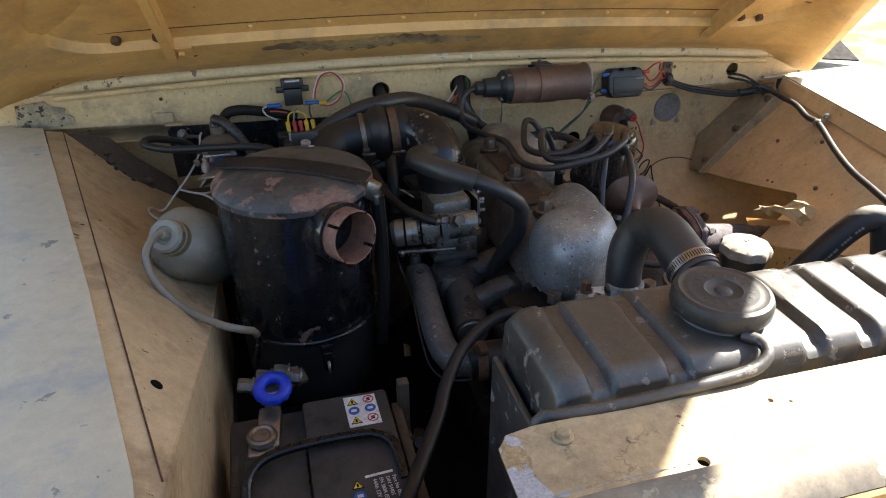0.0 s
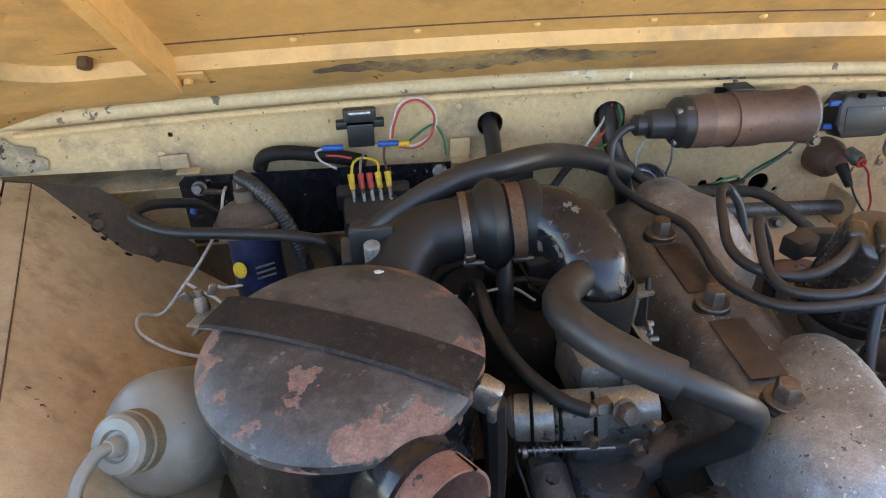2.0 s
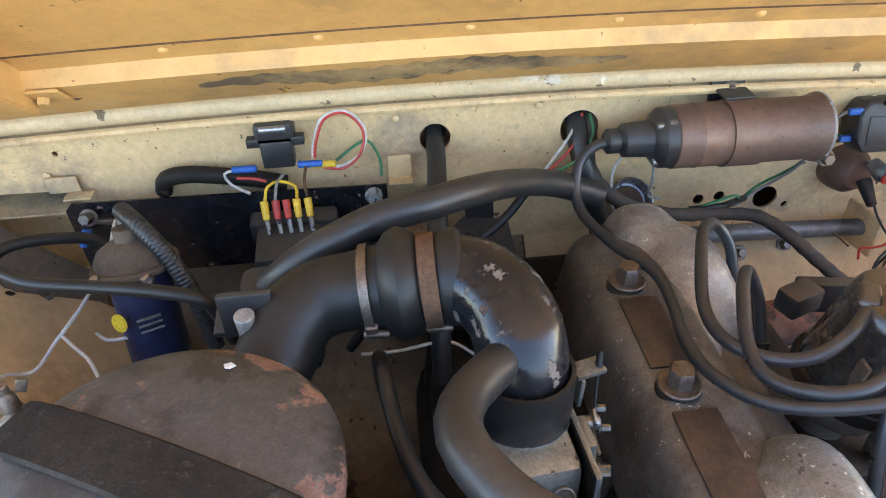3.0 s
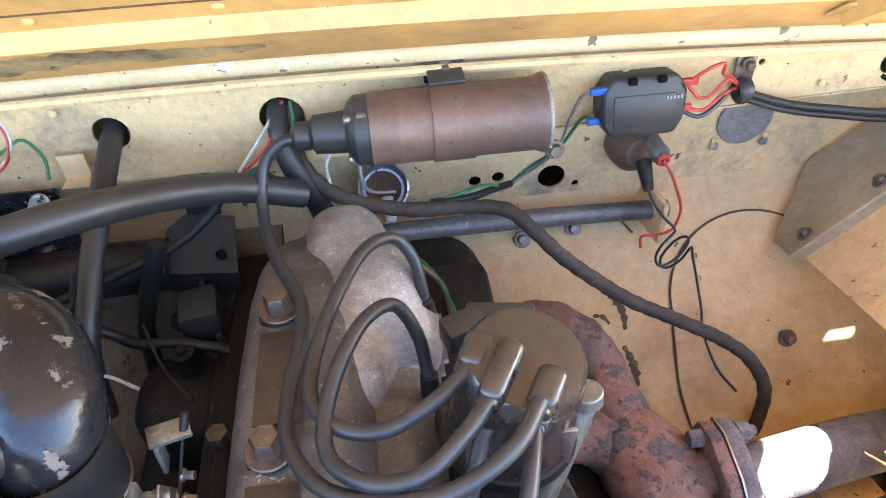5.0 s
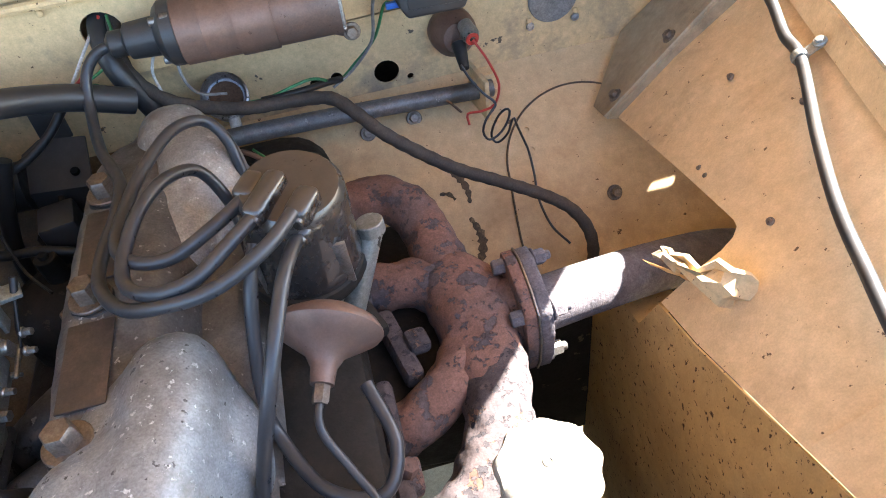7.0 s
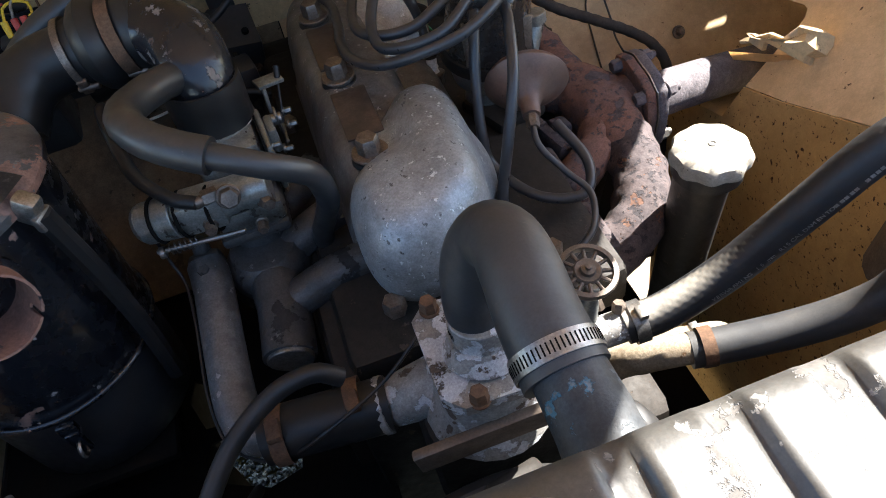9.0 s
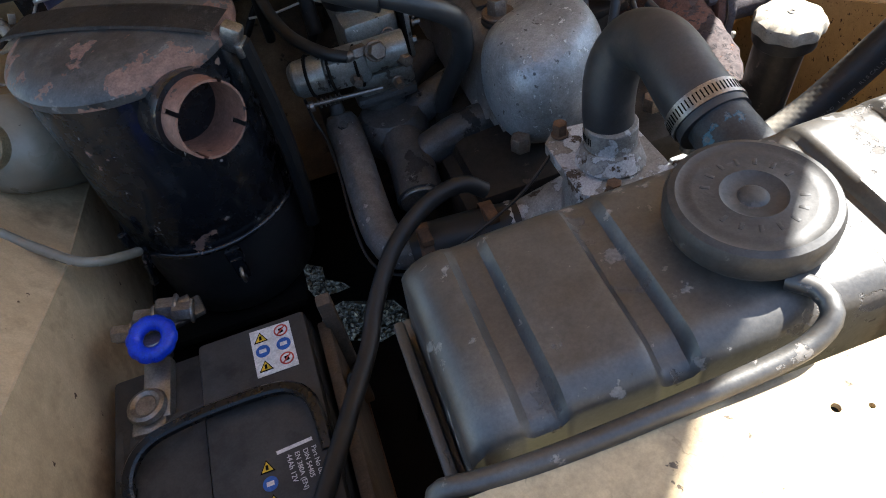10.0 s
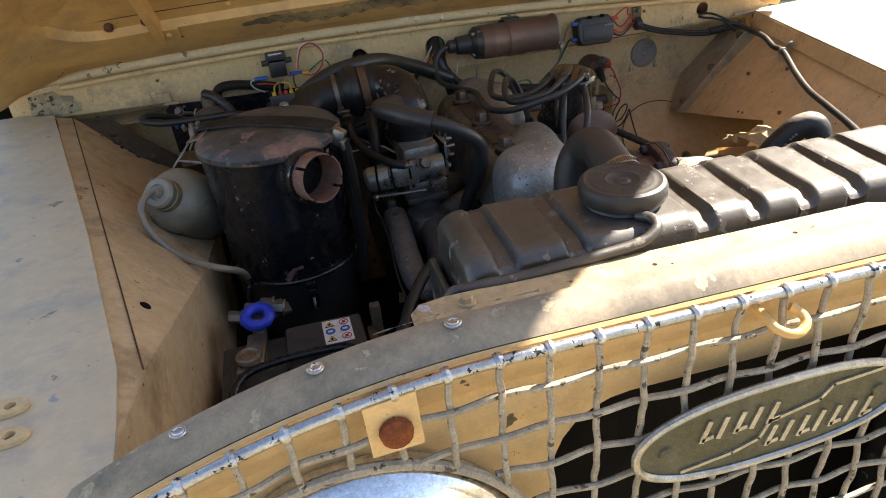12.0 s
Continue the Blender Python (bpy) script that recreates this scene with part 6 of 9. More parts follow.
part("spring", tube(mk(), [(0.160 + 0.0006 * k, 0.7065 + 0.0042 * math.cos(k * 0.9), 0.9617 + 0.0042 * math.sin(k * 0.9)) for k in range(40)], 0.0007, 6, smooth=False), STEEL, carb)
part("cover_gasket", box(mk(), (0.2565, 0.760, 0.985), (0.0016, 0.058, 0.050), (0, 0, 4), 0.0004), DARK, carb, "dark gasket edge")
part("side_cover", box(box(mk(), (0.2595, 0.760, 0.985), (0.005, 0.056, 0.046), (0, 0, 4), 0.002), (0.265, 0.772, 0.990), (0.008, 0.026, 0.024), (0, 0, 4), 0.003), ALLOY, carb, "ribbed alloy choke cover")
part("boss", rod(rod(mk(), (0.2135, 0.757, 0.972), (0.2120, 0.757, 1.001), 0.0098, 0.0088), (0.2140, 0.7565, 0.958), (0.2135, 0.757, 0.972), 0.0085), ALLOY, carb, "cast boss beside the throat")
part("recessed_screw", ring(rod(mk(), (0.242, 0.735, 0.990), (0.242, 0.7335, 0.991), 0.0052, n=18), (0.242, 0.7335, 0.991), (0.05, -1, 0.5), 0.0062, 0.0014, 20, 8), BOLT, carb, "brass screw in a round recess")
lv = box(mk(), (0.2755, 0.812, 1.014), (0.024, 0.014, 0.004), (4, 8, 20), 0.0012)
box(lv, (0.2690, 0.806, 1.002), (0.003, 0.012, 0.024), (0, 4, 6), 0.0008)
part("choke_bracket", lv, ALLOY, carb, "bent alloy cable bracket")
lv = box(mk(), (0.2725, 0.785, 0.992), (0.0022, 0.010, 0.030), (24, 0, 0), 0.0008)
rod(lv, (0.266, 0.782, 0.996), (0.277, 0.782, 0.996), 0.0050)
rod(lv, (0.2745, 0.793, 0.984), (0.2745, 0.768, 0.980), 0.0016)
part("choke_lever", lv, STEEL, carb, "small steel lever")
part("cable", rod(rod(mk(), (0.284, 0.814, 1.016), (0.276, 0.790, 0.984), 0.0011), (0.286, 0.819, 1.022), (0.2835, 0.812, 1.013), 0.0026), RUBBER, carb, "thin choke cable")
for p, r in (((0.278, 0.798, 0.990), 0.0056), ((0.279, 0.787, 0.983), 0.0050), ((0.270, 0.757, 0.982), 0.0050), ((0.262, 0.748, 0.970), 0.0080), ((0.2625, 0.740, 1.002), 0.0036), ((0.2625, 0.782, 0.968), 0.0036)):
    part("screw", hexbolt(mk(), p, (1, -0.2, 0.1), r, 0.006, r * 0.7), STEEL, carb)
part("fuel_union", rod(hexbolt(mk(), (0.214, 0.707, 1.000), (-0.8, -0.2, 0.1), 0.014, 0.012), (0.206, 0.705, 1.0), (0.196, 0.703, 1.001), 0.005), BOLT, carb, "brass hose union")
solo("fuel_hose", tube(mk(), [(0.198, 0.703, 1.001), (0.18, 0.712, 1.006), (0.158, 0.742, 1.012), (0.146, 0.782, 1.018), (0.14, 0.82, 1.03), (0.136, 0.86, 0.99), (0.135, 0.88, 0.94)], 0.0055, 10), RUBBER, "thin brown-black fuel hose to the carburettor", "hose")
breather = thing("breather_hose", (0.25, 0.70, 0.92), "grey rubber breather hose looping over the carburettor", "hose")
part("sleeve", tube(mk(), [(0.216, 0.79, 1.055), (0.204, 0.772, 1.064), (0.189, 0.753, 1.069), (0.180, 0.730, 1.075), (0.183, 0.706, 1.079), (0.197, 0.682, 1.079), (0.214, 0.667, 1.076), (0.232, 0.657, 1.071)], 0.0128, 18), HOSE, breather)
part("hose", tube(mk(), [(0.226, 0.660, 1.073), (0.244, 0.652, 1.067), (0.264, 0.648, 1.056), (0.280, 0.651, 1.043), (0.289, 0.656, 1.030), (0.292, 0.662, 1.012), (0.292, 0.668, 0.994), (0.286, 0.685, 0.964), (0.277, 0.702, 0.93), (0.276, 0.715, 0.90)], 0.0090, 16), HOSE, breather)

# ---- ignition coil and boxes on the bulkhead ----
coil = thing("ignition_coil", (0.47, 1.035, 1.03), "rust-brown ignition coil clamped to the bulkhead", "ignition coil")
ca = Vector((1, 0.0, -0.012)).normalized()
c0 = Vector((0.404, 1.032, 1.061))
part("can", lathe(mk(), [(0, 0), (0.024, 0), (0.0285, 0.003), (0.0285, 0.022), (0.0292, 0.024), (0.0285, 0.026), (0.0285, 0.130), (0.031, 0.136), (0.0312, 0.140), (0.029, 0.141), (0.027, 0.137), (0, 0.136)], c0, ca, 44), COIL, coil, "rusted tin can")
part("end_rim", ring(mk(), c0 + ca * 0.139, ca, 0.0300, 0.0017, 44, 8), CRUST, coil, "pale corroded end rim")
part("clamp_band", band(mk(), c0 + ca * 0.066, ca, 0.0287, 0.032, 0.0014, 40), COIL, coil)
part("tower", lathe(mk(), [(0.0275, 0.002), (0.027, -0.008), (0.0225, -0.013), (0.0165, -0.016), (0.0150, -0.040), (0.0105, -0.043), (0.0112, -0.044), (0.0112, -0.054), (0.006, -0.058), (0, -0.058)], c0, ca, 28), PLASTIC, coil, "black plastic tower")
for dz, dy in ((0.018, -0.012), (-0.016, -0.014)):
    part("terminal", rod(rod(mk(), c0 + Vector((0, dy, dz)), c0 + Vector((-0.016, dy, dz)), 0.0035), c0 + Vector((0.002, dy, dz)), c0 + Vector((-0.006, dy, dz)), 0.006), STEEL, coil)
part("bracket", box(box(mk(), (0.469, 1.066, 1.088), (0.032, 0.004, 0.022), bevel=0.001), (0.469, 1.052, 1.0905), (0.028, 0.03, 0.003), bevel=0.001), PLASTIC, coil)
part("bracket_bolt", hexbolt(mk(), (0.470, 1.063, 1.09), (0, -1, 0), 0.009, 0.006, 0.007), BOLT, coil)
cbox = thing("ignition_module", (0.63, 1.055, 1.02), "black plastic ignition module with spade terminals", "control box")
hb = slab(mk(), [(-0.0355, -0.010), (-0.027, -0.0255), (0.027, -0.0255), (0.0355, -0.010), (0.0355, 0.012), (0.027, 0.0245), (-0.027, 0.0245), (-0.0355, 0.012)], 0.028, Matrix.Identity(4))
bmesh.ops.bevel(hb, geom=hb.edges[:], offset=0.003, segments=2, profile=0.5, affect="EDGES")
bmesh.ops.transform(hb, matrix=Matrix.Translation((0.63, 1.042, 1.048)) @ pose(0, 0, 0, 76, 1, 0), verts=hb.verts[:])
part("housing", hb, PLASTIC, cbox)
part("lid", box(mk(), (0.63, 1.0415, 1.044), (0.052, 0.003, 0.028), (-14, 1, 0), 0.0012, 2), PLASTIC, cbox)
bm = mk()
for k in range(5):
    box(bm, (0.648 + 0.003 * k, 1.0425, 1.054), (0.0018, 0.0012, 0.003), (-14, 1, 0), 0)
part("moulded_marks", bm, DISC, cbox)
for x, z in ((0.592, 1.062), (0.592, 1.034), (0.668, 1.062), (0.667, 1.038)):
    part("spade", box(mk(), (x, 1.05, z), (0.014, 0.005, 0.006), (0, 0, 0), 0.001), BLUE_SIGN if x < 0.6 else RED, cbox, "insulated spade terminal")
for x in (0.617, 0.641):
    part("notch", box(mk(), (x, 1.043, 1.0715), (0.007, 0.006, 0.005), bevel=0.001), DARK, cbox)
sens = thing("pressure_switch", (0.655, 1.10, 0.95), "round brown sensor body with a red-banded plug", "switch")
part("body", lathe(mk(), [(0, -0.035), (0.024, -0.035), (0.026, -0.02), (0.025, -0.006), (0.016, 0.008), (0, 0.010)], (0.660, 1.106, 0.957), (0.05, -0.9, 0.15), 32), COIL, sens)
part("plug", lathe(mk(), [(0, 0), (0.008, 0), (0.0085, 0.012), (0.0095, 0.013), (0.0095, 0.018), (0.006, 0.024), (0, 0.025)], (0.667, 1.092, 0.975), (0.05, -0.8, -0.12), 20), ALLOY, sens, "metal plug")
part("red_ring", ring(mk(), (0.6682, 1.0675, 0.9715), (0.05, -0.8, -0.12), 0.005, 0.0022, 16, 6), RED, sens)
part("boot", rod(mk(), (0.657, 1.085, 0.96), (0.656, 1.06, 0.944), 0.008, 0.005), RUBBER, sens)
solo("metal_cup", lathe(mk(), [(0, -0.024), (0.020, -0.024), (0.0225, -0.018), (0.0225, 0.004), (0.0245, 0.006), (0.0245, 0.009), (0.0225, 0.010), (0.0205, 0.006), (0.0200, -0.004), (0, -0.005)], (0.409, 1.106, 0.946), (0.05, -0.72, 0.70), 36), ZINC, "round zinc-plated breather cap on the bulkhead", "cap")
solo("rust_core", rod(mk(), (0.4088, 1.1105, 0.9425), (0.4092, 1.1080, 0.9455), 0.0175), RUSTPLATE, "rusty disc inside the breather cap", "disc")
solo("cup_stem", rod(mk(), (0.411, 1.10, 0.94), (0.413, 1.075, 0.918), 0.006), WHITE_WIRE, "short pale plastic stub under the breather cap", "pipe")
relay = thing("fuse_holder", (0.058, 1.055, 1.04), "black fuse holder with blue and yellow crimp terminals", "fuse holder")
rl = mk()
box(rl, (0.0585, 1.060, 1.083), (0.034, 0.020, 0.022), bevel=0.003)
box(rl, (0.0585, 1.057, 1.065), (0.028, 0.016, 0.026), bevel=0.002)
box(rl, (0.0585, 1.055, 1.077), (0.050, 0.010, 0.008), bevel=0.001)
part("body", rl, PLASTIC, relay)
part("glass_fuse", rod(mk(), (0.047, 1.049, 1.0905), (0.070, 1.049, 1.0905), 0.003), ZINC, relay)
for x, z, mt in ((0.028, 1.055, BLUE_SIGN), (0.086, 1.055, BLUE_SIGN), (0.098, 1.0535, YELLOW)):
    part("crimp", rod(mk(), (x - 0.011, 1.048, z), (x + 0.011, 1.047, z), 0.0032), mt, relay)
plate = thing("relay_plate", (0.013, 1.045, 0.95), "black painted metal plate with a square relay", "mounting plate")
part("plate", slab(mk(), [(-0.132, 0.955), (0.150, 0.955), (0.152, 1.030), (-0.126, 1.037), (-0.133, 1.03)], 0.002, upright(1.043), [(0.145, 1.012, 0.003), (0.13, 1.004, 0.0025)]), BLACK_CHIPPED, plate)
part("relay_base", box(mk(), (0.066, 1.028, 1.006), (0.078, 0.02, 0.022), (10, 0, 0), 0.004), PLASTIC, plate)
part("relay", box(mk(), (0.062, 1.008, 0.982), (0.058, 0.05, 0.055), (12, 0, 0), 0.006), PLASTIC, plate, "square black relay")
for x, mt in ((0.044, YELLOW), (0.054, RED), (0.063, RED), (0.072, YELLOW), (0.082, YELLOW)):
    c = part("terminal", rod(mk(), (x, 1.022, 1.036), (x + 0.001, 1.013, 1.022), 0.0036, 0.003), mt, plate, "insulated crimp terminal")
    part("blade", rod(mk(), (x + 0.001, 1.013, 1.022), (x + 0.002, 1.009, 1.008), 0.002), ZINC, c)
part("bolt", hexbolt(mk(), (0.139, 1.039, 1.022), (0, -1, 0.3), 0.012, 0.010, 0.008), ZINC, plate)
part("crimp", rod(mk(), (-0.116, 1.033, 1.016), (-0.122, 1.026, 1.002), 0.0042, 0.0036), BLUE_SIGN, plate, "blue insulated crimp")
part("earth_lug", box(hexbolt(mk(), (-0.112, 1.036, 1.026), (0, -1, 0.4), 0.011, 0.010, 0.008), (-0.098, 1.034, 1.022), (0.02, 0.005, 0.005), (0, 8, 0), 0.001), BOLT, plate)
solo("bracket_tab", box(box(mk(), (0.165, 1.063, 1.036), (0.022, 0.003, 0.024), bevel=0.001), (0.165, 1.056, 1.025), (0.022, 0.014, 0.002), bevel=0.0008), TAN_DIRTY, "small sand-painted bracket on the bulkhead", "bracket")

filt = thing("fuel_filter", (-0.062, 0.955, 0.92), "blue filter canister with a yellow mark", "filter")
part("can", lathe(mk(), [(0, 0), (0.022, 0), (0.0242, 0.004), (0.0242, 0.075), (0.025, 0.08), (0, 0.082)], (-0.050, 0.94, 0.942), (-0.04, 0.25, 1), 36), FILTER_BLUE, filt)
part("head", lathe(mk(), [(0.025, -0.006), (0.0335, -0.004), (0.0345, -0.001), (0.0335, 0.0015), (0.0305, 0.002), (0.0300, 0.006), (0.026, 0.013), (0.018, 0.018), (0.0105, 0.020), (0.0100, 0.030), (0, 0.030)], (-0.054, 0.963, 1.026), (-0.04, 0.25, 1), 36), GRIME, filt, "grimy brown domed head")
part("clamp_strip", box(hexbolt(hexbolt(mk(), (-0.075, 0.935, 1.029), (0, -0.3, 1), 0.008, 0.006), (-0.038, 0.935, 1.027), (0, -0.3, 1), 0.008, 0.006), (-0.056, 0.936, 1.026), (0.046, 0.010, 0.004), (0, 0, 0), 0.001), ZINC, filt)
part("union", hexbolt(hexbolt(mk(), (-0.060, 0.985, 1.040), (0, 0.2, 1), 0.016, 0.018), (-0.058, 0.985, 1.056), (0, -0.5, 1), 0.012, 0.010), BOLT, filt, "brass elbow union")
bm = slab(mk(), [(0.0070 * math.cos(k * 0.4), 0.0082 * math.sin(k * 0.4)) for k in range(16)], 0.0006, Matrix.Translation((-0.0645, 0.9225, 0.997)) @ frame_of((-0.35, -0.93, 0.22)))
part("yellow_mark", bm, YELLOW, filt, "round yellow print")
bm = mk()
for k in range(3):
    box(bm, (-0.041, 0.9222, 1.000 - 0.006 * k), (0.018, 0.001, 0.0018), (0, 0, 22), 0)
part("printed_lines", bm, DISC, filt)
solo("braided_hose", tube(mk(), [(-0.06, 0.985, 1.062), (-0.045, 0.968, 1.060), (-0.028, 0.955, 1.044), (-0.014, 0.945, 1.018), (-0.006, 0.94, 0.985), (-0.003, 0.938, 0.95)], 0.0070, 16, 0.0008, wave=(0.0003, 0.0034)), HOSE, "grey braided hose from the filter", "hose")
solo("black_sleeve", tube(mk(), [(-0.052, 1.065, 1.03), (-0.044, 1.058, 1.046), (-0.02, 1.055, 1.05), (0.03, 1.057, 1.040), (0.06, 1.06, 1.03)], 0.0078, 14), GREASE, "fat black loom sleeve on the bulkhead", "cable")
wire("loom_loop", [(-0.09, 1.02, 1.0), (-0.11, 1.01, 1.022), (-0.145, 0.98, 1.042), (-0.155, 0.955, 1.044), (-0.12, 0.925, 1.044), (-0.06, 0.905, 1.048), (-0.01, 0.89, 1.05), (0.02, 0.885, 1.04), (0.03, 0.888, 1.0)], 0.0052, RUBBER, "black cable looping out beside the air cleaner", "cable", n=12)
for pts in ([(-0.085, 1.034, 1.026), (-0.086, 1.02, 1.026), (-0.09, 0.99, 1.008), (-0.104, 0.955, 0.993), (-0.122, 0.931, 0.978), (-0.143, 0.920, 0.958), (-0.157, 0.905, 0.970), (-0.152, 0.88, 0.970), (-0.125, 0.862, 0.962), (-0.085, 0.83, 0.975)], [(-0.118, 0.934, 0.98), (-0.10, 0.915, 0.982), (-0.082, 0.895, 0.985), (-0.06, 0.86, 0.985)], [(-0.1, 0.95, 0.965), (-0.085, 0.935, 0.97), (-0.065, 0.93, 0.975)]):
    wire("white_wire", pts, 0.0016, WHITE_WIRE, "thin grubby white wire beside the washer bottle")
brk = thing("outlet_bracket", (0.058, 0.84, 1.03), "black bracket with a corroded peg behind the air cleaner", "bracket")
part("bracket", box(box(mk(), (0.0585, 0.842, 1.064), (0.035, 0.006, 0.035), bevel=0.002), (0.0585, 0.855, 1.052), (0.05, 0.03, 0.006), (12, 0, 0), 0.002), PLASTIC, brk)
part("peg", rod(mk(), (0.0585, 0.836, 1.045), (0.0585, 0.832, 1.072), 0.0065), CRUST, brk)
solo("outlet_box", box(mk(), (0.066, 0.90, 1.005), (0.055, 0.06, 0.07), (8, 0, 4), 0.01), PLASTIC, "black plastic box behind the air cleaner", "box")

bottle = thing("washer_bottle", (-0.095, 0.74, 0.95), "yellowed white plastic bottle lying on its side", "bottle")
ba = Vector((-0.30, -0.72, 0.62)).normalized()
bb = Vector((-0.080, 0.767, 0.968))
part("body", lathe(mk(), [(0, -0.03), (0.034, -0.03), (0.041, -0.022), (0.043, 0.0), (0.043, 0.046), (0.041, 0.06), (0.032, 0.073), (0.017, 0.080), (0.016, 0.086), (0, 0.086)], bb, ba, 40), BOTTLE, bottle)
part("neck_ring", lathe(mk(), [(0.0175, 0.076), (0.0205, 0.078), (0.0205, 0.088), (0.0175, 0.09), (0, 0.09)], bb, ba, 28), CAP_BROWN, bottle, "brownish neck ring")
part("cap", lathe(mk(), [(0.0185, 0.088), (0.0195, 0.09), (0.0195, 0.098), (0.017, 0.101), (0.0105, 0.1015), (0.009, 0.099), (0.007, 0.099), (0.006, 0.106), (0.0045, 0.108), (0, 0.108)], bb, ba, 24), BOTTLE, bottle, "ribbed pale cap")
cp = bb + ba * 0.106
solo("washer_tube", tube(mk(), [cp, cp + ba * 0.008 + Vector((-0.004, 0, -0.004)), (-0.127, 0.664, 1.026), (-0.122, 0.648, 1.004), (-0.104, 0.640, 0.976), (-0.080, 0.622, 0.966), (-0.058, 0.603, 0.964), (-0.041, 0.600, 0.958), (-0.030, 0.612, 0.945), (-0.028, 0.64, 0.92)], 0.0042, 10), BOTTLE, "pale plastic washer tube from the bottle cap", "tube")

# ---- distributor side ----
dist = thing("distributor", (0.475, 0.80, 0.92), "dusty black distributor with brown moulded cap", "distributor")
dx = Vector((0.10, -0.12, 1)).normalized()
d0 = Vector((0.470, 0.812, 0.962))
part("body", lathe(mk(), [(0, -0.05), (0.018, -0.05), (0.018, -0.022), (0.030, -0.012), (0.034, 0.0), (0.037, 0.028), (0, 0.03)], d0, dx, 40), ALLOY, dist, "dull alloy body")
part("cap", lathe(mk(), [(0.036, 0.024), (0.0405, 0.026), (0.0412, 0.032), (0.0395, 0.037), (0.0375, 0.060), (0.0358, 0.084), (0.0345, 0.092), (0.031, 0.0965), (0.02, 0.098), (0, 0.0985)], d0, dx, 44), BAKELITE, dist, "glossy brown cap with moulded lead ports")
m = Matrix.Translation(d0) @ frame_of(dx)
pd = Vector((-0.50, -0.84, -0.12)).normalized()
for q, ln, wd, hi in (((0.4555, 0.7745, 1.0585), 0.040, 0.0150, 0.0150), ((0.4495, 0.800, 1.0535), 0.024, 0.0165, 0.0165), ((0.4805, 0.7675, 1.0560), 0.026, 0.0165, 0.0165), ((0.4785, 0.7680, 1.0400), 0.022, 0.0160, 0.0150)):
    q = Vector(q)
    bm = box(mk(), q - pd * (ln / 2 - 0.002), (ln, wd, hi), (0, 3, -120.8), 0.0055, 3)
    rod(bm, q - pd * 0.006, q + pd * 0.004, 0.0066, 0.0060)
    part("lead_port", bm, BAKELITE, dist)
bm = mk()
for g in range(6):
    a = radians(40 + 15 * g)
    p = m @ Vector((0.021 * math.cos(a), 0.021 * math.sin(a), 0.0972))
    box(bm, p, (0.0022, 0.005, 0.0012), (0, 0, 60 + 12 * g), 0.0003)
part("raised_marking", bm, BAKELITE, dist)
part("clip", box(mk(), m @ Vector((0.0, -0.039, 0.045)), (0.010, 0.003, 0.045), (8, 0, 0), 0.001), STEEL, dist, "spring steel clip")
part("clip", box(mk(), m @ Vector((-0.039, 0.0, 0.045)), (0.003, 0.010, 0.045), (8, 0, 0), 0.001), STEEL, dist, "spring steel clip")
part("clamp_post", rod(rod(mk(), (0.489, 0.782, 0.925), (0.5225, 0.812, 0.99), 0.0085), (0.5225, 0.812, 0.988), (0.522, 0.8135, 0.9985), 0.0105, n=16), ALLOY, dist, "ribbed alloy post")
part("base_ring", lathe(mk(), [(0.036, 0.012), (0.0430, 0.014), (0.0445, 0.019), (0.0425, 0.025), (0.036, 0.027)], d0, dx, 44), GREASE, dist, "greasy flared base ring")
part("clamp_plate", box(mk(), (0.480, 0.80, 0.915), (0.06, 0.06, 0.012), (0, 10, 20), 0.004), GREASE, dist)
va = Vector((-0.28, -0.93, -0.24)).normalized()
v0 = Vector((0.480, 0.735, 0.987))
part("vacuum_unit", lathe(mk(), [(0, -0.014), (0.020, -0.013), (0.032, -0.006), (0.0355, -0.001), (0.0358, 0.001), (0.034, 0.0035), (0.024, 0.010), (0.013, 0.017), (0.0085, 0.025), (0.0075, 0.036), (0, 0.037)], v0, va, 44), COIL, dist, "rusty vacuum advance capsule")
vt = v0 + va * 0.036
part("vacuum_nut", hexbolt(mk(), vt, va, 0.011, 0.012), BOLT, dist)
part("terminal_block", box(box(mk(), (0.455, 0.868, 1.005), (0.03, 0.02, 0.02), (0, 0, 20), 0.003), (0.48, 0.875, 1.0), (0.045, 0.012, 0.028), (0, 0, -10), 0.002), PLASTIC, dist)
solo("vacuum_pipe", tube(mk(), [vt + va * 0.01, vt + va * 0.02, (0.466, 0.672, 0.966), (0.478, 0.652, 0.953), (0.488, 0.63, 0.945), (0.475, 0.60, 0.94), (0.45, 0.585, 0.935)], 0.0028, 10), HOSE, "thin grey vacuum pipe", "pipe")
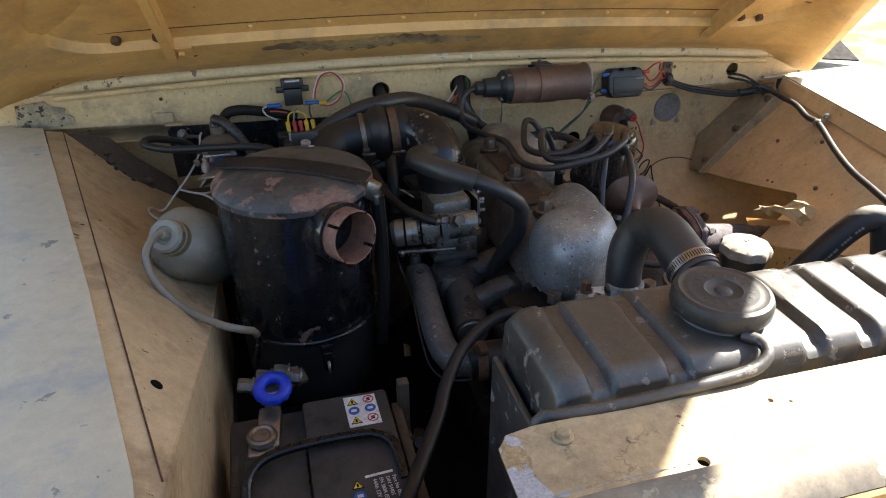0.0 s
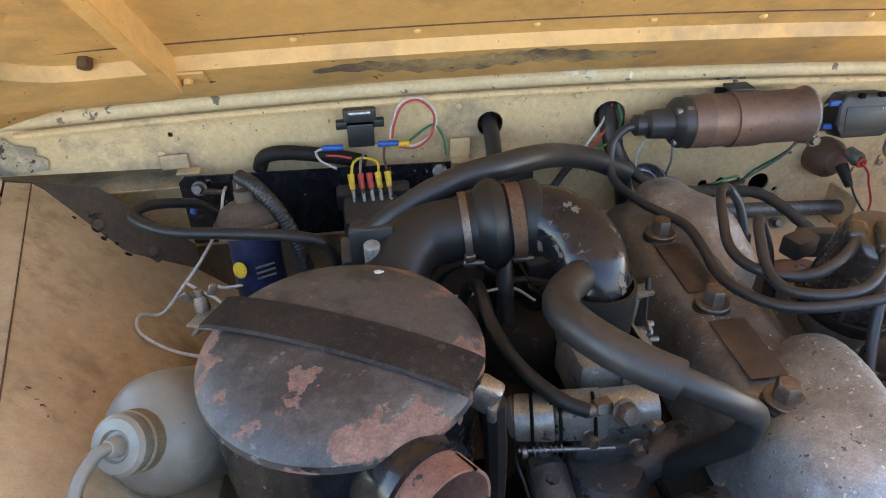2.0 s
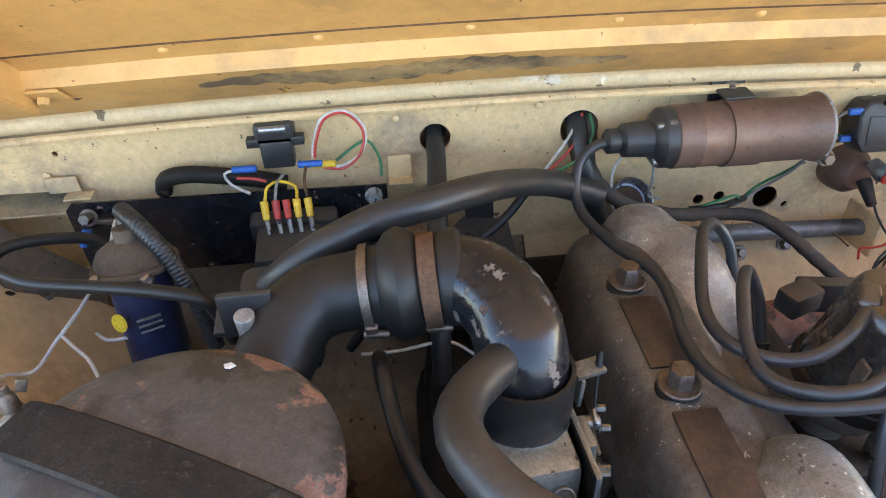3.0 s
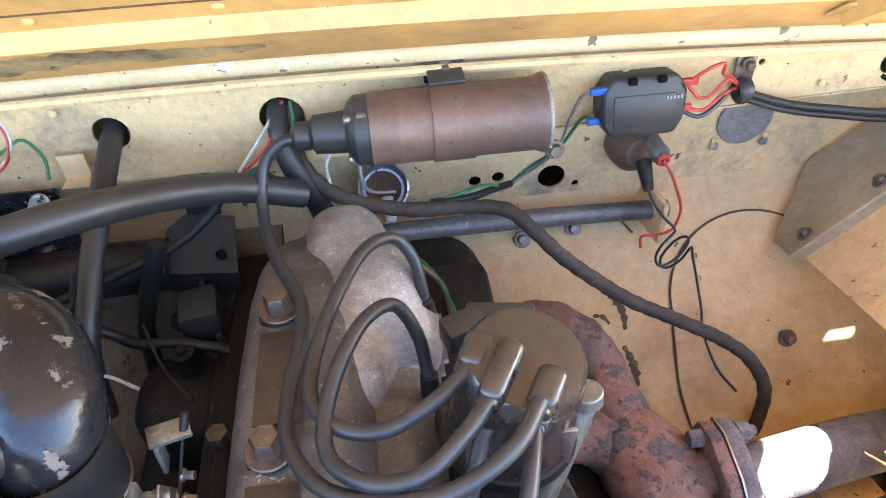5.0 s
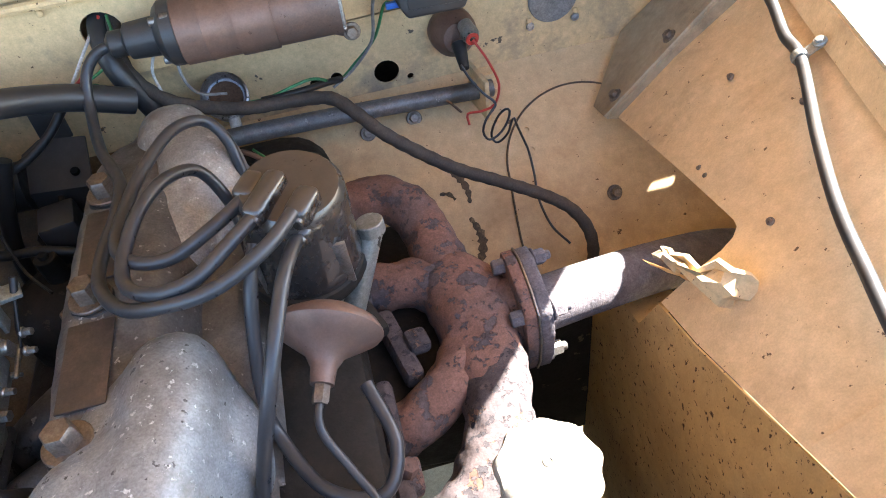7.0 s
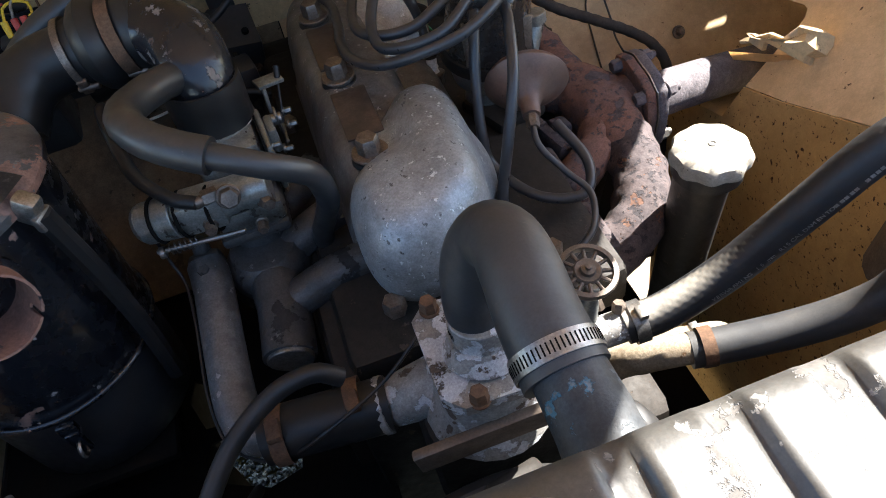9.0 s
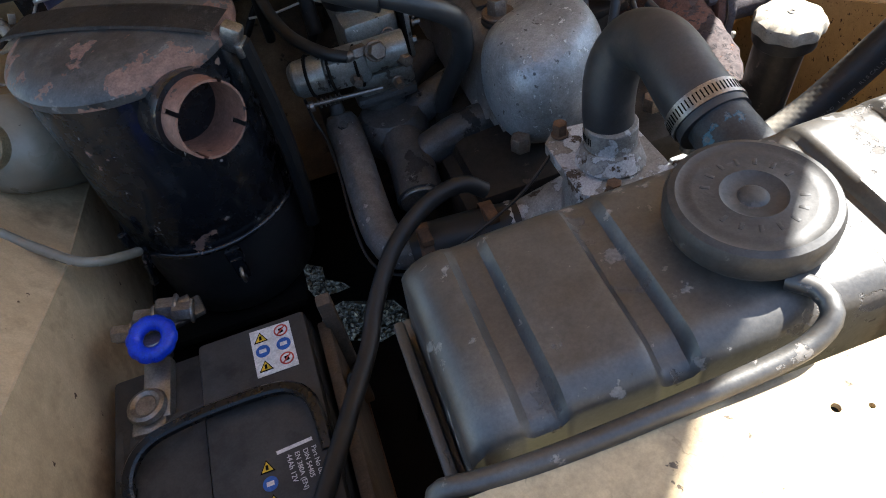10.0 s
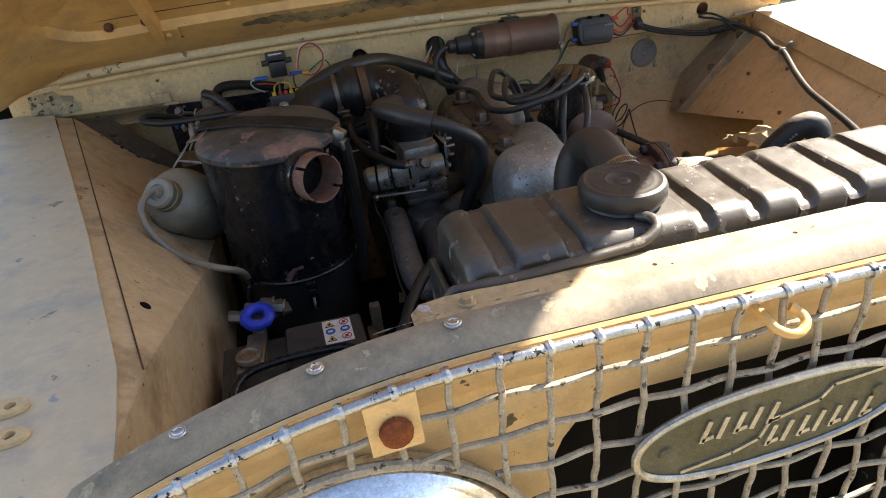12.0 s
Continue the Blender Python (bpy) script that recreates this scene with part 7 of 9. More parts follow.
LEADS = [
    [(0.358, 1.03, 1.062), (0.338, 1.028, 1.06), (0.322, 1.02, 1.045), (0.318, 0.995, 1.02), (0.330, 0.945, 1.018), (0.350, 0.895, 1.022), (0.350, 0.855, 1.022), (0.345, 0.82, 1.022), (0.348, 0.785, 1.026), (0.366, 0.755, 1.032), (0.395, 0.737, 1.043), (0.43, 0.732, 1.052), (0.462, 0.745, 1.061), (0.480, 0.768, 1.062)],
    [(0.432, 0.918, 0.985), (0.428, 0.932, 1.012), (0.415, 0.938, 1.03), (0.395, 0.918, 1.040), (0.375, 0.875, 1.040), (0.362, 0.835, 1.035), (0.362, 0.803, 1.037), (0.378, 0.782, 1.040), (0.402, 0.775, 1.044), (0.428, 0.783, 1.052), (0.450, 0.800, 1.055)],
    [(0.428, 0.858, 0.975), (0.424, 0.868, 1.005), (0.412, 0.872, 1.032), (0.395, 0.852, 1.046), (0.380, 0.822, 1.048), (0.370, 0.79, 1.042), (0.372, 0.765, 1.04), (0.392, 0.745, 1.047), (0.418, 0.742, 1.053), (0.442, 0.758, 1.06), (0.456, 0.775, 1.06)],
    [(0.478, 0.768, 1.0405), (0.474, 0.754, 1.046), (0.466, 0.728, 1.046), (0.453, 0.692, 1.028), (0.436, 0.668, 0.990), (0.425, 0.657, 0.958), (0.420, 0.649, 0.942)],
    [(0.452, 0.768, 1.045), (0.444, 0.752, 1.03), (0.436, 0.735, 1.0), (0.43, 0.715, 0.965), (0.432, 0.70, 0.94), (0.455, 0.66, 0.93), (0.49, 0.645, 0.93), (0.505, 0.67, 0.94), (0.495, 0.71, 0.955)],
]
for pts in LEADS:
    wire("ignition_lead", pts, 0.0046, LEAD, "black rubber ignition lead looping over the rocker cover", "ignition lead", "ignition leads", 12)
for p, a in (((0.4195, 0.6485, 0.941), (-0.1, -0.25, -1)), ((0.4285, 0.857, 0.972), (0, -0.2, -1)), ((0.432, 0.917, 0.983), (0.1, 0, -1))):
    g = thing("spark_plug", Vector(p) + Vector(a) * 0.04, "spark plug with a white ceramic insulator", "spark plug", "spark plugs")
    av = Vector(a).normalized()
    part("boot", rod(mk(), Vector(p) - av * 0.004, Vector(p) + av * 0.014, 0.0062, 0.007), RUBBER, g)
    part("insulator", lathe(mk(), [(0, 0.012), (0.0048, 0.012), (0.0055, 0.018), (0.0047, 0.021), (0.0057, 0.024), (0.0047, 0.027), (0.006, 0.030), (0, 0.032)], p, av, 16), WHITE, g, "white ceramic insulator")
    part("hexagon", hexbolt(mk(), Vector(p) + av * 0.030, av, 0.018, 0.012, 0.011), BOLT, g)

# ---- exhaust ----
ex = thing("exhaust_manifold", (0.57, 0.8, 0.80), "heavily rusted cast exhaust manifold", "exhaust manifold")
def knobbly(bm, seed, deep=0.0016):
    """Uneven cast and rusted skin."""
    rnd = random.Random(seed)
    waves = [(Vector((rnd.uniform(-1, 1), rnd.uniform(-1, 1), rnd.uniform(-1, 1))).normalized() * rnd.uniform(90, 420), rnd.uniform(0, 6)) for _ in range(14)]
    bm.normal_update()
    for v in bm.verts:
        v.co += v.normal * deep * sum(math.sin(v.co.dot(w) + p) for w, p in waves) / 4
    return bm


part("rear_branch", knobbly(tube(mk(), [(0.495, 0.958, 0.882), (0.528, 0.957, 0.890), (0.555, 0.942, 0.890), (0.570, 0.908, 0.882), (0.577, 0.865, 0.873), (0.588, 0.822, 0.862)], 0.0235, 30, 0.005), 1), RUST, ex)
part("middle_branch", knobbly(tube(mk(), [(0.495, 0.860, 0.868), (0.528, 0.857, 0.875), (0.560, 0.846, 0.872), (0.588, 0.818, 0.862)], 0.0215, 30, 0.005), 2), RUST, ex)
part("inner_front_branch", knobbly(tube(mk(), [(0.495, 0.722, 0.852), (0.528, 0.732, 0.862), (0.556, 0.752, 0.866), (0.580, 0.792, 0.862)], 0.0205, 30, 0.005), 3), RUST, ex)
part("front_branch", knobbly(tube(mk(), [(0.588, 0.82, 0.860), (0.593, 0.775, 0.861), (0.586, 0.730, 0.861), (0.575, 0.694, 0.860), (0.555, 0.662, 0.856), (0.525, 0.643, 0.848), (0.49, 0.636, 0.842)], 0.0265, 32, 0.005), 4), CRUSTY, ex, "dark crusted branch")
part("junction", knobbly(blob(mk(), (0.590, 0.80, 0.860), [((0.592, 0.815, 0.861), (0.035, 0.040, 0.033)), ((0.586, 0.765, 0.860), (0.030, 0.042, 0.028)), ((0.578, 0.845, 0.868), (0.028, 0.034, 0.027))], 0.006, 56, 34), 5), RUST, ex, "scaly junction of the branches")
part("outlet", knobbly(tube(mk(), [(0.588, 0.805, 0.860), (0.612, 0.806, 0.859), (0.636, 0.8075, 0.857)], 0.031, 30, 0.005), 6), RUST, ex)
for y in (0.957, 0.858, 0.722, 0.640):
    part("port_flange", box(mk(), (0.497, y, 0.866), (0.014, 0.062, 0.056), (0, 12, 0), 0.006), CRUSTY, ex)
part("clamp_bar", box(box(mk(), (0.520, 0.795, 0.868), (0.016, 0.075, 0.020), (0, 10, 12), 0.005), (0.536, 0.792, 0.874), (0.020, 0.022, 0.014), (0, 10, 10), 0.005), CRUSTY, ex)
FLANGE = [(0.822, 0.908), (0.840, 0.902), (0.846, 0.880), (0.838, 0.845), (0.822, 0.818), (0.795, 0.806), (0.776, 0.812), (0.768, 0.835), (0.766, 0.868), (0.772, 0.892), (0.790, 0.902)]
lay = Matrix(((0, 0, 1, 0), (1, 0, 0, 0), (0, 1, 0, 0), (0, 0, 0, 1)))
for x, th, mt in ((0.634, 0.011, RUST), (0.6475, 0.012, PIPE)):
    f = slab(mk(), FLANGE, th, Matrix.Translation((x, 0, 0)) @ lay)
    bmesh.ops.bevel(f, geom=f.edges[:], offset=0.0022, segments=2, profile=0.5, affect="EDGES")
    part("flange", f, mt, ex)
part("gasket", slab(mk(), [(0.806 + (y - 0.806) * 1.02, 0.857 + (z - 0.857) * 1.02) for y, z in FLANGE], 0.0015, Matrix.Translation((0.6355, 0, 0)) @ lay), STEEL, ex, "pale gasket edge")
for y, z in ((0.829, 0.896), (0.779, 0.886), (0.783, 0.824)):
    part("flange_bolt", rod(hexbolt(mk(), (0.6475, y, z), (1, 0.1, -0.1), 0.0145, 0.010, 0.009), (0.655, y, z), (0.664, y + 0.001, z - 0.001), 0.0042), PIPE if z > 0.85 else STEEL, ex, "rusty stud and nut")
    part("flange_nut", hexbolt(mk(), (0.623, y, z), (-1, 0, 0), 0.0145, 0.010), PIPE, ex)
for y, z in ((0.905, 0.905), (0.68, 0.885)):
    part("clamp", hexbolt(box(mk(), (0.50, y, z - 0.012), (0.03, 0.028, 0.014), (0, 20, 0), 0.004), (0.505, y, z - 0.004), (0.4, 0, 1), 0.015, 0.010), RUST, ex)
solo("exhaust_pipe", tube(mk(), [(0.644, 0.808, 0.857), (0.70, 0.824, 0.842), (0.77, 0.842, 0.823), (0.84, 0.856, 0.803), (0.89, 0.866, 0.775), (0.925, 0.870, 0.72), (0.935, 0.872, 0.5)], 0.0248, 36), PIPE, "rough scaled exhaust pipe, partly sunlit", "exhaust pipe")
oil = thing("oil_filler", (0.592, 0.64, 0.72), "black oil filler pipe with a pale fluted cap", "oil filler")
part("pipe", tube(mk(), [(0.588, 0.624, 0.945), (0.590, 0.632, 0.88), (0.596, 0.645, 0.78), (0.60, 0.655, 0.70)], 0.0235, 24), OIL_PIPE, oil)
part("collar", rod(mk(), (0.588, 0.623, 0.932), (0.588, 0.6225, 0.945), 0.029), OIL_PIPE, oil)
bm = mk()
rows = []
for r, h, fl in ((0.027, 0.0, 0), (0.0310, 0.001, 1), (0.0315, 0.008, 1), (0.0295, 0.0125, 0.6), (0.022, 0.016, 0), (0.006, 0.017, 0)):
    rows.append([bm.verts.new((0.588 + r * (1 + 0.045 * fl * math.cos(9 * g)) * math.cos(g), 0.6225 + r * (1 + 0.045 * fl * math.cos(9 * g)) * math.sin(g), 0.944 + h)) for g in [2 * math.pi * k / 72 for k in range(72)]])
for a, b in zip(rows, rows[1:]):
    for k in range(72):
        bm.faces.new((a[k], a[(k + 1) % 72], b[(k + 1) % 72], b[k]))
bm.faces.new(rows[-1])
bm.faces.new(rows[0][::-1])
oil_cap = part("cap", bm, OIL_CAP, oil, "dusty fluted cap")
part("vent_eyelet", ring(mk(), (0.588, 0.6225, 0.9612), (0, 0, 1), 0.0028, 0.0008, 20, 8), OIL_CAP, oil_cap)

# ---- hoses and valve beside the radiator ----
h1 = [(0.464, 0.529, 0.909), (0.494, 0.526, 0.914), (0.534, 0.525, 0.933), (0.563, 0.523, 0.958), (0.591, 0.518, 0.993), (0.617, 0.513, 1.026), (0.635, 0.507, 1.043), (0.650, 0.500, 1.040), (0.658, 0.490, 1.0), (0.658, 0.478, 0.955), (0.648, 0.475, 0.92), (0.625, 0.482, 0.895), (0.59, 0.493, 0.878), (0.548, 0.505, 0.868), (0.515, 0.514, 0.864)]
heater = thing("heater_hose", (0.6, 0.5, 0.86), "black ribbed heater hose bent in a loop, half in sun", "hose")
# The flatter run carries the painted sunlit top.
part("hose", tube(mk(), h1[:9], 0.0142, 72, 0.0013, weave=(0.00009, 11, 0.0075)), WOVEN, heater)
part("lower_hose", tube(mk(), h1[8:], 0.0146, 32), TOP_HOSE, heater, "plain black lower run")
for p, a in (((0.474, 0.528, 0.910), (0.98, -0.1, 0.12)), ((0.527, 0.511, 0.866), (1, -0.25, 0.1))):
    c = part("hose_clip", band(mk(), p, a, 0.0150, 0.010, 0.0012, 28), STEEL if p[2] > 0.9 else RUSTPLATE, heater)
    part("screw", box(mk(), Vector(p) + (Vector((0, -0.004, 0.0165)) if p[2] > 0.9 else Vector((0, 0.016, 0.003))), (0.007, 0.011, 0.0055), bevel=0.001), STEEL, c)
def glyph(char, size):
    cu = bpy.data.curves.new("lettering", "FONT")
    cu.body, cu.size, cu.extrude, cu.align_x = char, size, 0.00008, "CENTER"
    tmp = bpy.data.objects.new("lettering", cu)
    me = bpy.data.meshes.new_from_object(tmp)
    bpy.data.objects.remove(tmp)
    bpy.data.curves.remove(cu)
    return me


line = spline(h1[:7], 0.001)
run = [0.0]
for a, b in zip(line, line[1:]):
    run.append(run[-1] + (b - a).length)
bm, at = mk(), 0.060
for char in "VERWARMING 15 mm RISCALDAMENTO":
    at += 0.0034
    k = next(i for i, s in enumerate(run) if s >= at)
    p, w = line[k], (line[k + 1] - line[k - 1]).normalized()
    side = w.cross(Vector((0, 0, 1))).normalized()
    out = (side * 0.93 + Vector((0, 0, 0.22))).normalized()
    out = (out - w * out.dot(w)).normalized()
    m = Matrix.Translation(p + out * 0.01445 - out.cross(w) * 0.0016) @ Matrix((w, out.cross(w), out)).transposed().to_4x4()
    if char != " ":
        me = glyph(char, 0.0046)
        me.transform(m)
        bm.from_mesh(me)
        bpy.data.meshes.remove(me)
part("printed_words", bm, DISC, heater, "small grey printed words")
bm = mk()
for n in range(14):
    at += 0.0038
    if n in (5, 10):
        continue
    k = next(i for i, s in enumerate(run) if s >= at)
    p, w = line[k], (line[k + 1] - line[k - 1]).normalized()
    side = w.cross(Vector((0, 0, 1))).normalized()
    out = (side * 0.93 + Vector((0, 0, 0.22))).normalized()
    out = (out - w * out.dot(w)).normalized()
    bmesh.ops.create_cube(bm, size=1, matrix=Matrix.Translation(p + out * 0.01445) @ Matrix((w, out.cross(w), out)).transposed().to_4x4() @ Matrix.Diagonal((0.0026, 0.0026, 0.0003, 1)))
part("printed_bars", bm, DISC, heater, "row of small grey printed bars")
valve = thing("heater_valve", (0.438, 0.53, 0.93), "rusty heater valve with a spoked wheel", "valve")
WC, WN = Vector((0.439, 0.54, 0.974)), Vector((0.05, -0.2, 1)).normalized()
wm = Matrix.Translation(WC) @ frame_of(WN)
wheel = part("wheel", lathe(mk(), [(0.0172, -0.003), (0.0205, -0.0026), (0.0212, 0), (0.0205, 0.0026), (0.0172, 0.003), (0.0165, 0), (0.0172, -0.003)], WC, WN, 44), PLATE, valve, "dark rusty spoked hand wheel")
part("hub", lathe(mk(), [(0, -0.003), (0.0095, -0.003), (0.010, 0.001), (0.0088, 0.0026), (0.0055, 0.0022), (0.0050, 0.0050), (0.0022, 0.0052), (0.0020, 0.0075), (0, 0.008)], WC, WN, 28), PLATE, wheel)
for k in range(12):
    g = k * math.pi / 6
    part("spoke", rod(mk(), wm @ Vector((0.0085 * math.cos(g), 0.0085 * math.sin(g), 0)), wm @ Vector((0.018 * math.cos(g), 0.018 * math.sin(g), 0)), 0.0016, 0.0013, n=8), PLATE, wheel)
part("stem", rod(mk(), (0.436, 0.534, 0.93), (0.438, 0.53, 0.972), 0.008, 0.005), ALLOY, valve)
part("body", rod(rod(mk(), (0.405, 0.535, 0.903), (0.470, 0.529, 0.910), 0.0125), (0.425, 0.533, 0.905), (0.446, 0.531, 0.908), 0.016, n=6), CRUST, valve, "crusted alloy valve body")
part("return_neck", tube(mk(), [(0.536, 0.5095, 0.867), (0.512, 0.515, 0.866), (0.488, 0.523, 0.860), (0.468, 0.534, 0.846), (0.455, 0.545, 0.82)], 0.0125, 24, wave=(0.0004, 0.014)), NECK, valve, "rust-stained tan pipe neck")
part("return_pipe", tube(mk(), [(0.462, 0.548, 0.836), (0.50, 0.541, 0.845), (0.535, 0.534, 0.847), (0.555, 0.531, 0.843), (0.572, 0.533, 0.82)], 0.0080, 20, wave=(0.0004, 0.012)), NECK, valve)
part("tee", hexbolt(hexbolt(mk(), (0.462, 0.535, 0.921), (0.2, 0.3, 1), 0.010, 0.008), (0.452, 0.543, 0.92), (-0.2, 0.5, 1), 0.008, 0.008), PLATE, valve)
solo("side_chamber", rod(mk(), (0.705, 0.50, 0.87), (0.712, 0.50, 0.95), 0.04, 0.038), GRIME, "dusty brown drum beside the inner wing", "drum")

# ---- cables and pipes along the bulkhead ----
solo("heater_pipe_hose", tube(mk(), [(0.040, 0.925, 0.975), (0.050, 0.910, 1.018), (0.072, 0.902, 1.046), (0.100, 0.900, 1.067), (0.123, 0.902, 1.078), (0.147, 0.907, 1.085), (0.177, 0.913, 1.088), (0.215, 0.935, 1.083), (0.255, 0.975, 1.062), (0.30, 1.01, 1.036), (0.345, 1.03, 1.008)], 0.0118, 16), HOSE, "long black heater hose arching across the bulkhead", "hose")
solo("heater_pipe_hose", tube(mk(), [(0.201, 1.10, 1.060), (0.200, 1.078, 1.056), (0.199, 1.055, 1.05), (0.195, 1.01, 1.03), (0.190, 0.965, 1.005), (0.186, 0.92, 0.97), (0.185, 0.90, 0.92)], 0.0088, 14), HOSE, "black hose passing through the bulkhead hole", "hose")
solo("heater_pipe_hose", tube(mk(), [(0.338, 1.10, 1.065), (0.334, 1.076, 1.060), (0.334, 1.060, 1.045), (0.340, 1.05, 1.02), (0.352, 1.05, 0.985), (0.36, 1.05, 0.95)], 0.0105, 14), HOSE, "grey sleeve coming out of the bulkhead", "hose")
solo("loom", tube(mk(), [(0.345, 1.095, 1.062), (0.346, 1.07, 1.058), (0.343, 1.058, 1.03), (0.355, 1.05, 1.005), (0.38, 1.045, 0.985), (0.43, 1.043, 0.968), (0.48, 1.045, 0.962), (0.515, 1.035, 0.962), (0.535, 1.012, 0.955), (0.555, 0.992, 0.94), (0.585, 0.982, 0.915), (0.62, 0.975, 0.888), (0.665, 0.968, 0.862), (0.71, 0.958, 0.836), (0.737, 0.945, 0.815), (0.75, 0.928, 0.785), (0.75, 0.92, 0.72)], 0.0066, 14, wave=(0.0004, 0.017)), LOOM, "black taped wiring loom running down the bulkhead", "wiring loom")
wire("loom", [(0.40, 1.046, 0.977), (0.45, 1.05, 0.968), (0.50, 1.06, 0.972), (0.525, 1.09, 0.945), (0.548, 1.10, 0.955), (0.572, 1.08, 0.99), (0.585, 1.062, 1.03), (0.592, 1.052, 1.034)], 0.0016, GREEN, "thin green wire to the ignition module")
wire("loom", [(0.52, 1.088, 0.94), (0.545, 1.095, 0.952), (0.568, 1.075, 0.99), (0.574, 1.062, 1.03), (0.580, 1.055, 1.055), (0.588, 1.051, 1.062)], 0.0016, DISC, "thin grey wire to the ignition module")
solo("wire_sleeve", tube(mk(), [(0.45, 1.05, 0.967), (0.485, 1.054, 0.965), (0.512, 1.075, 0.955), (0.53, 1.09, 0.947)], 0.0036, 10), RUBBER, "black sleeve round two thin wires", "wire")
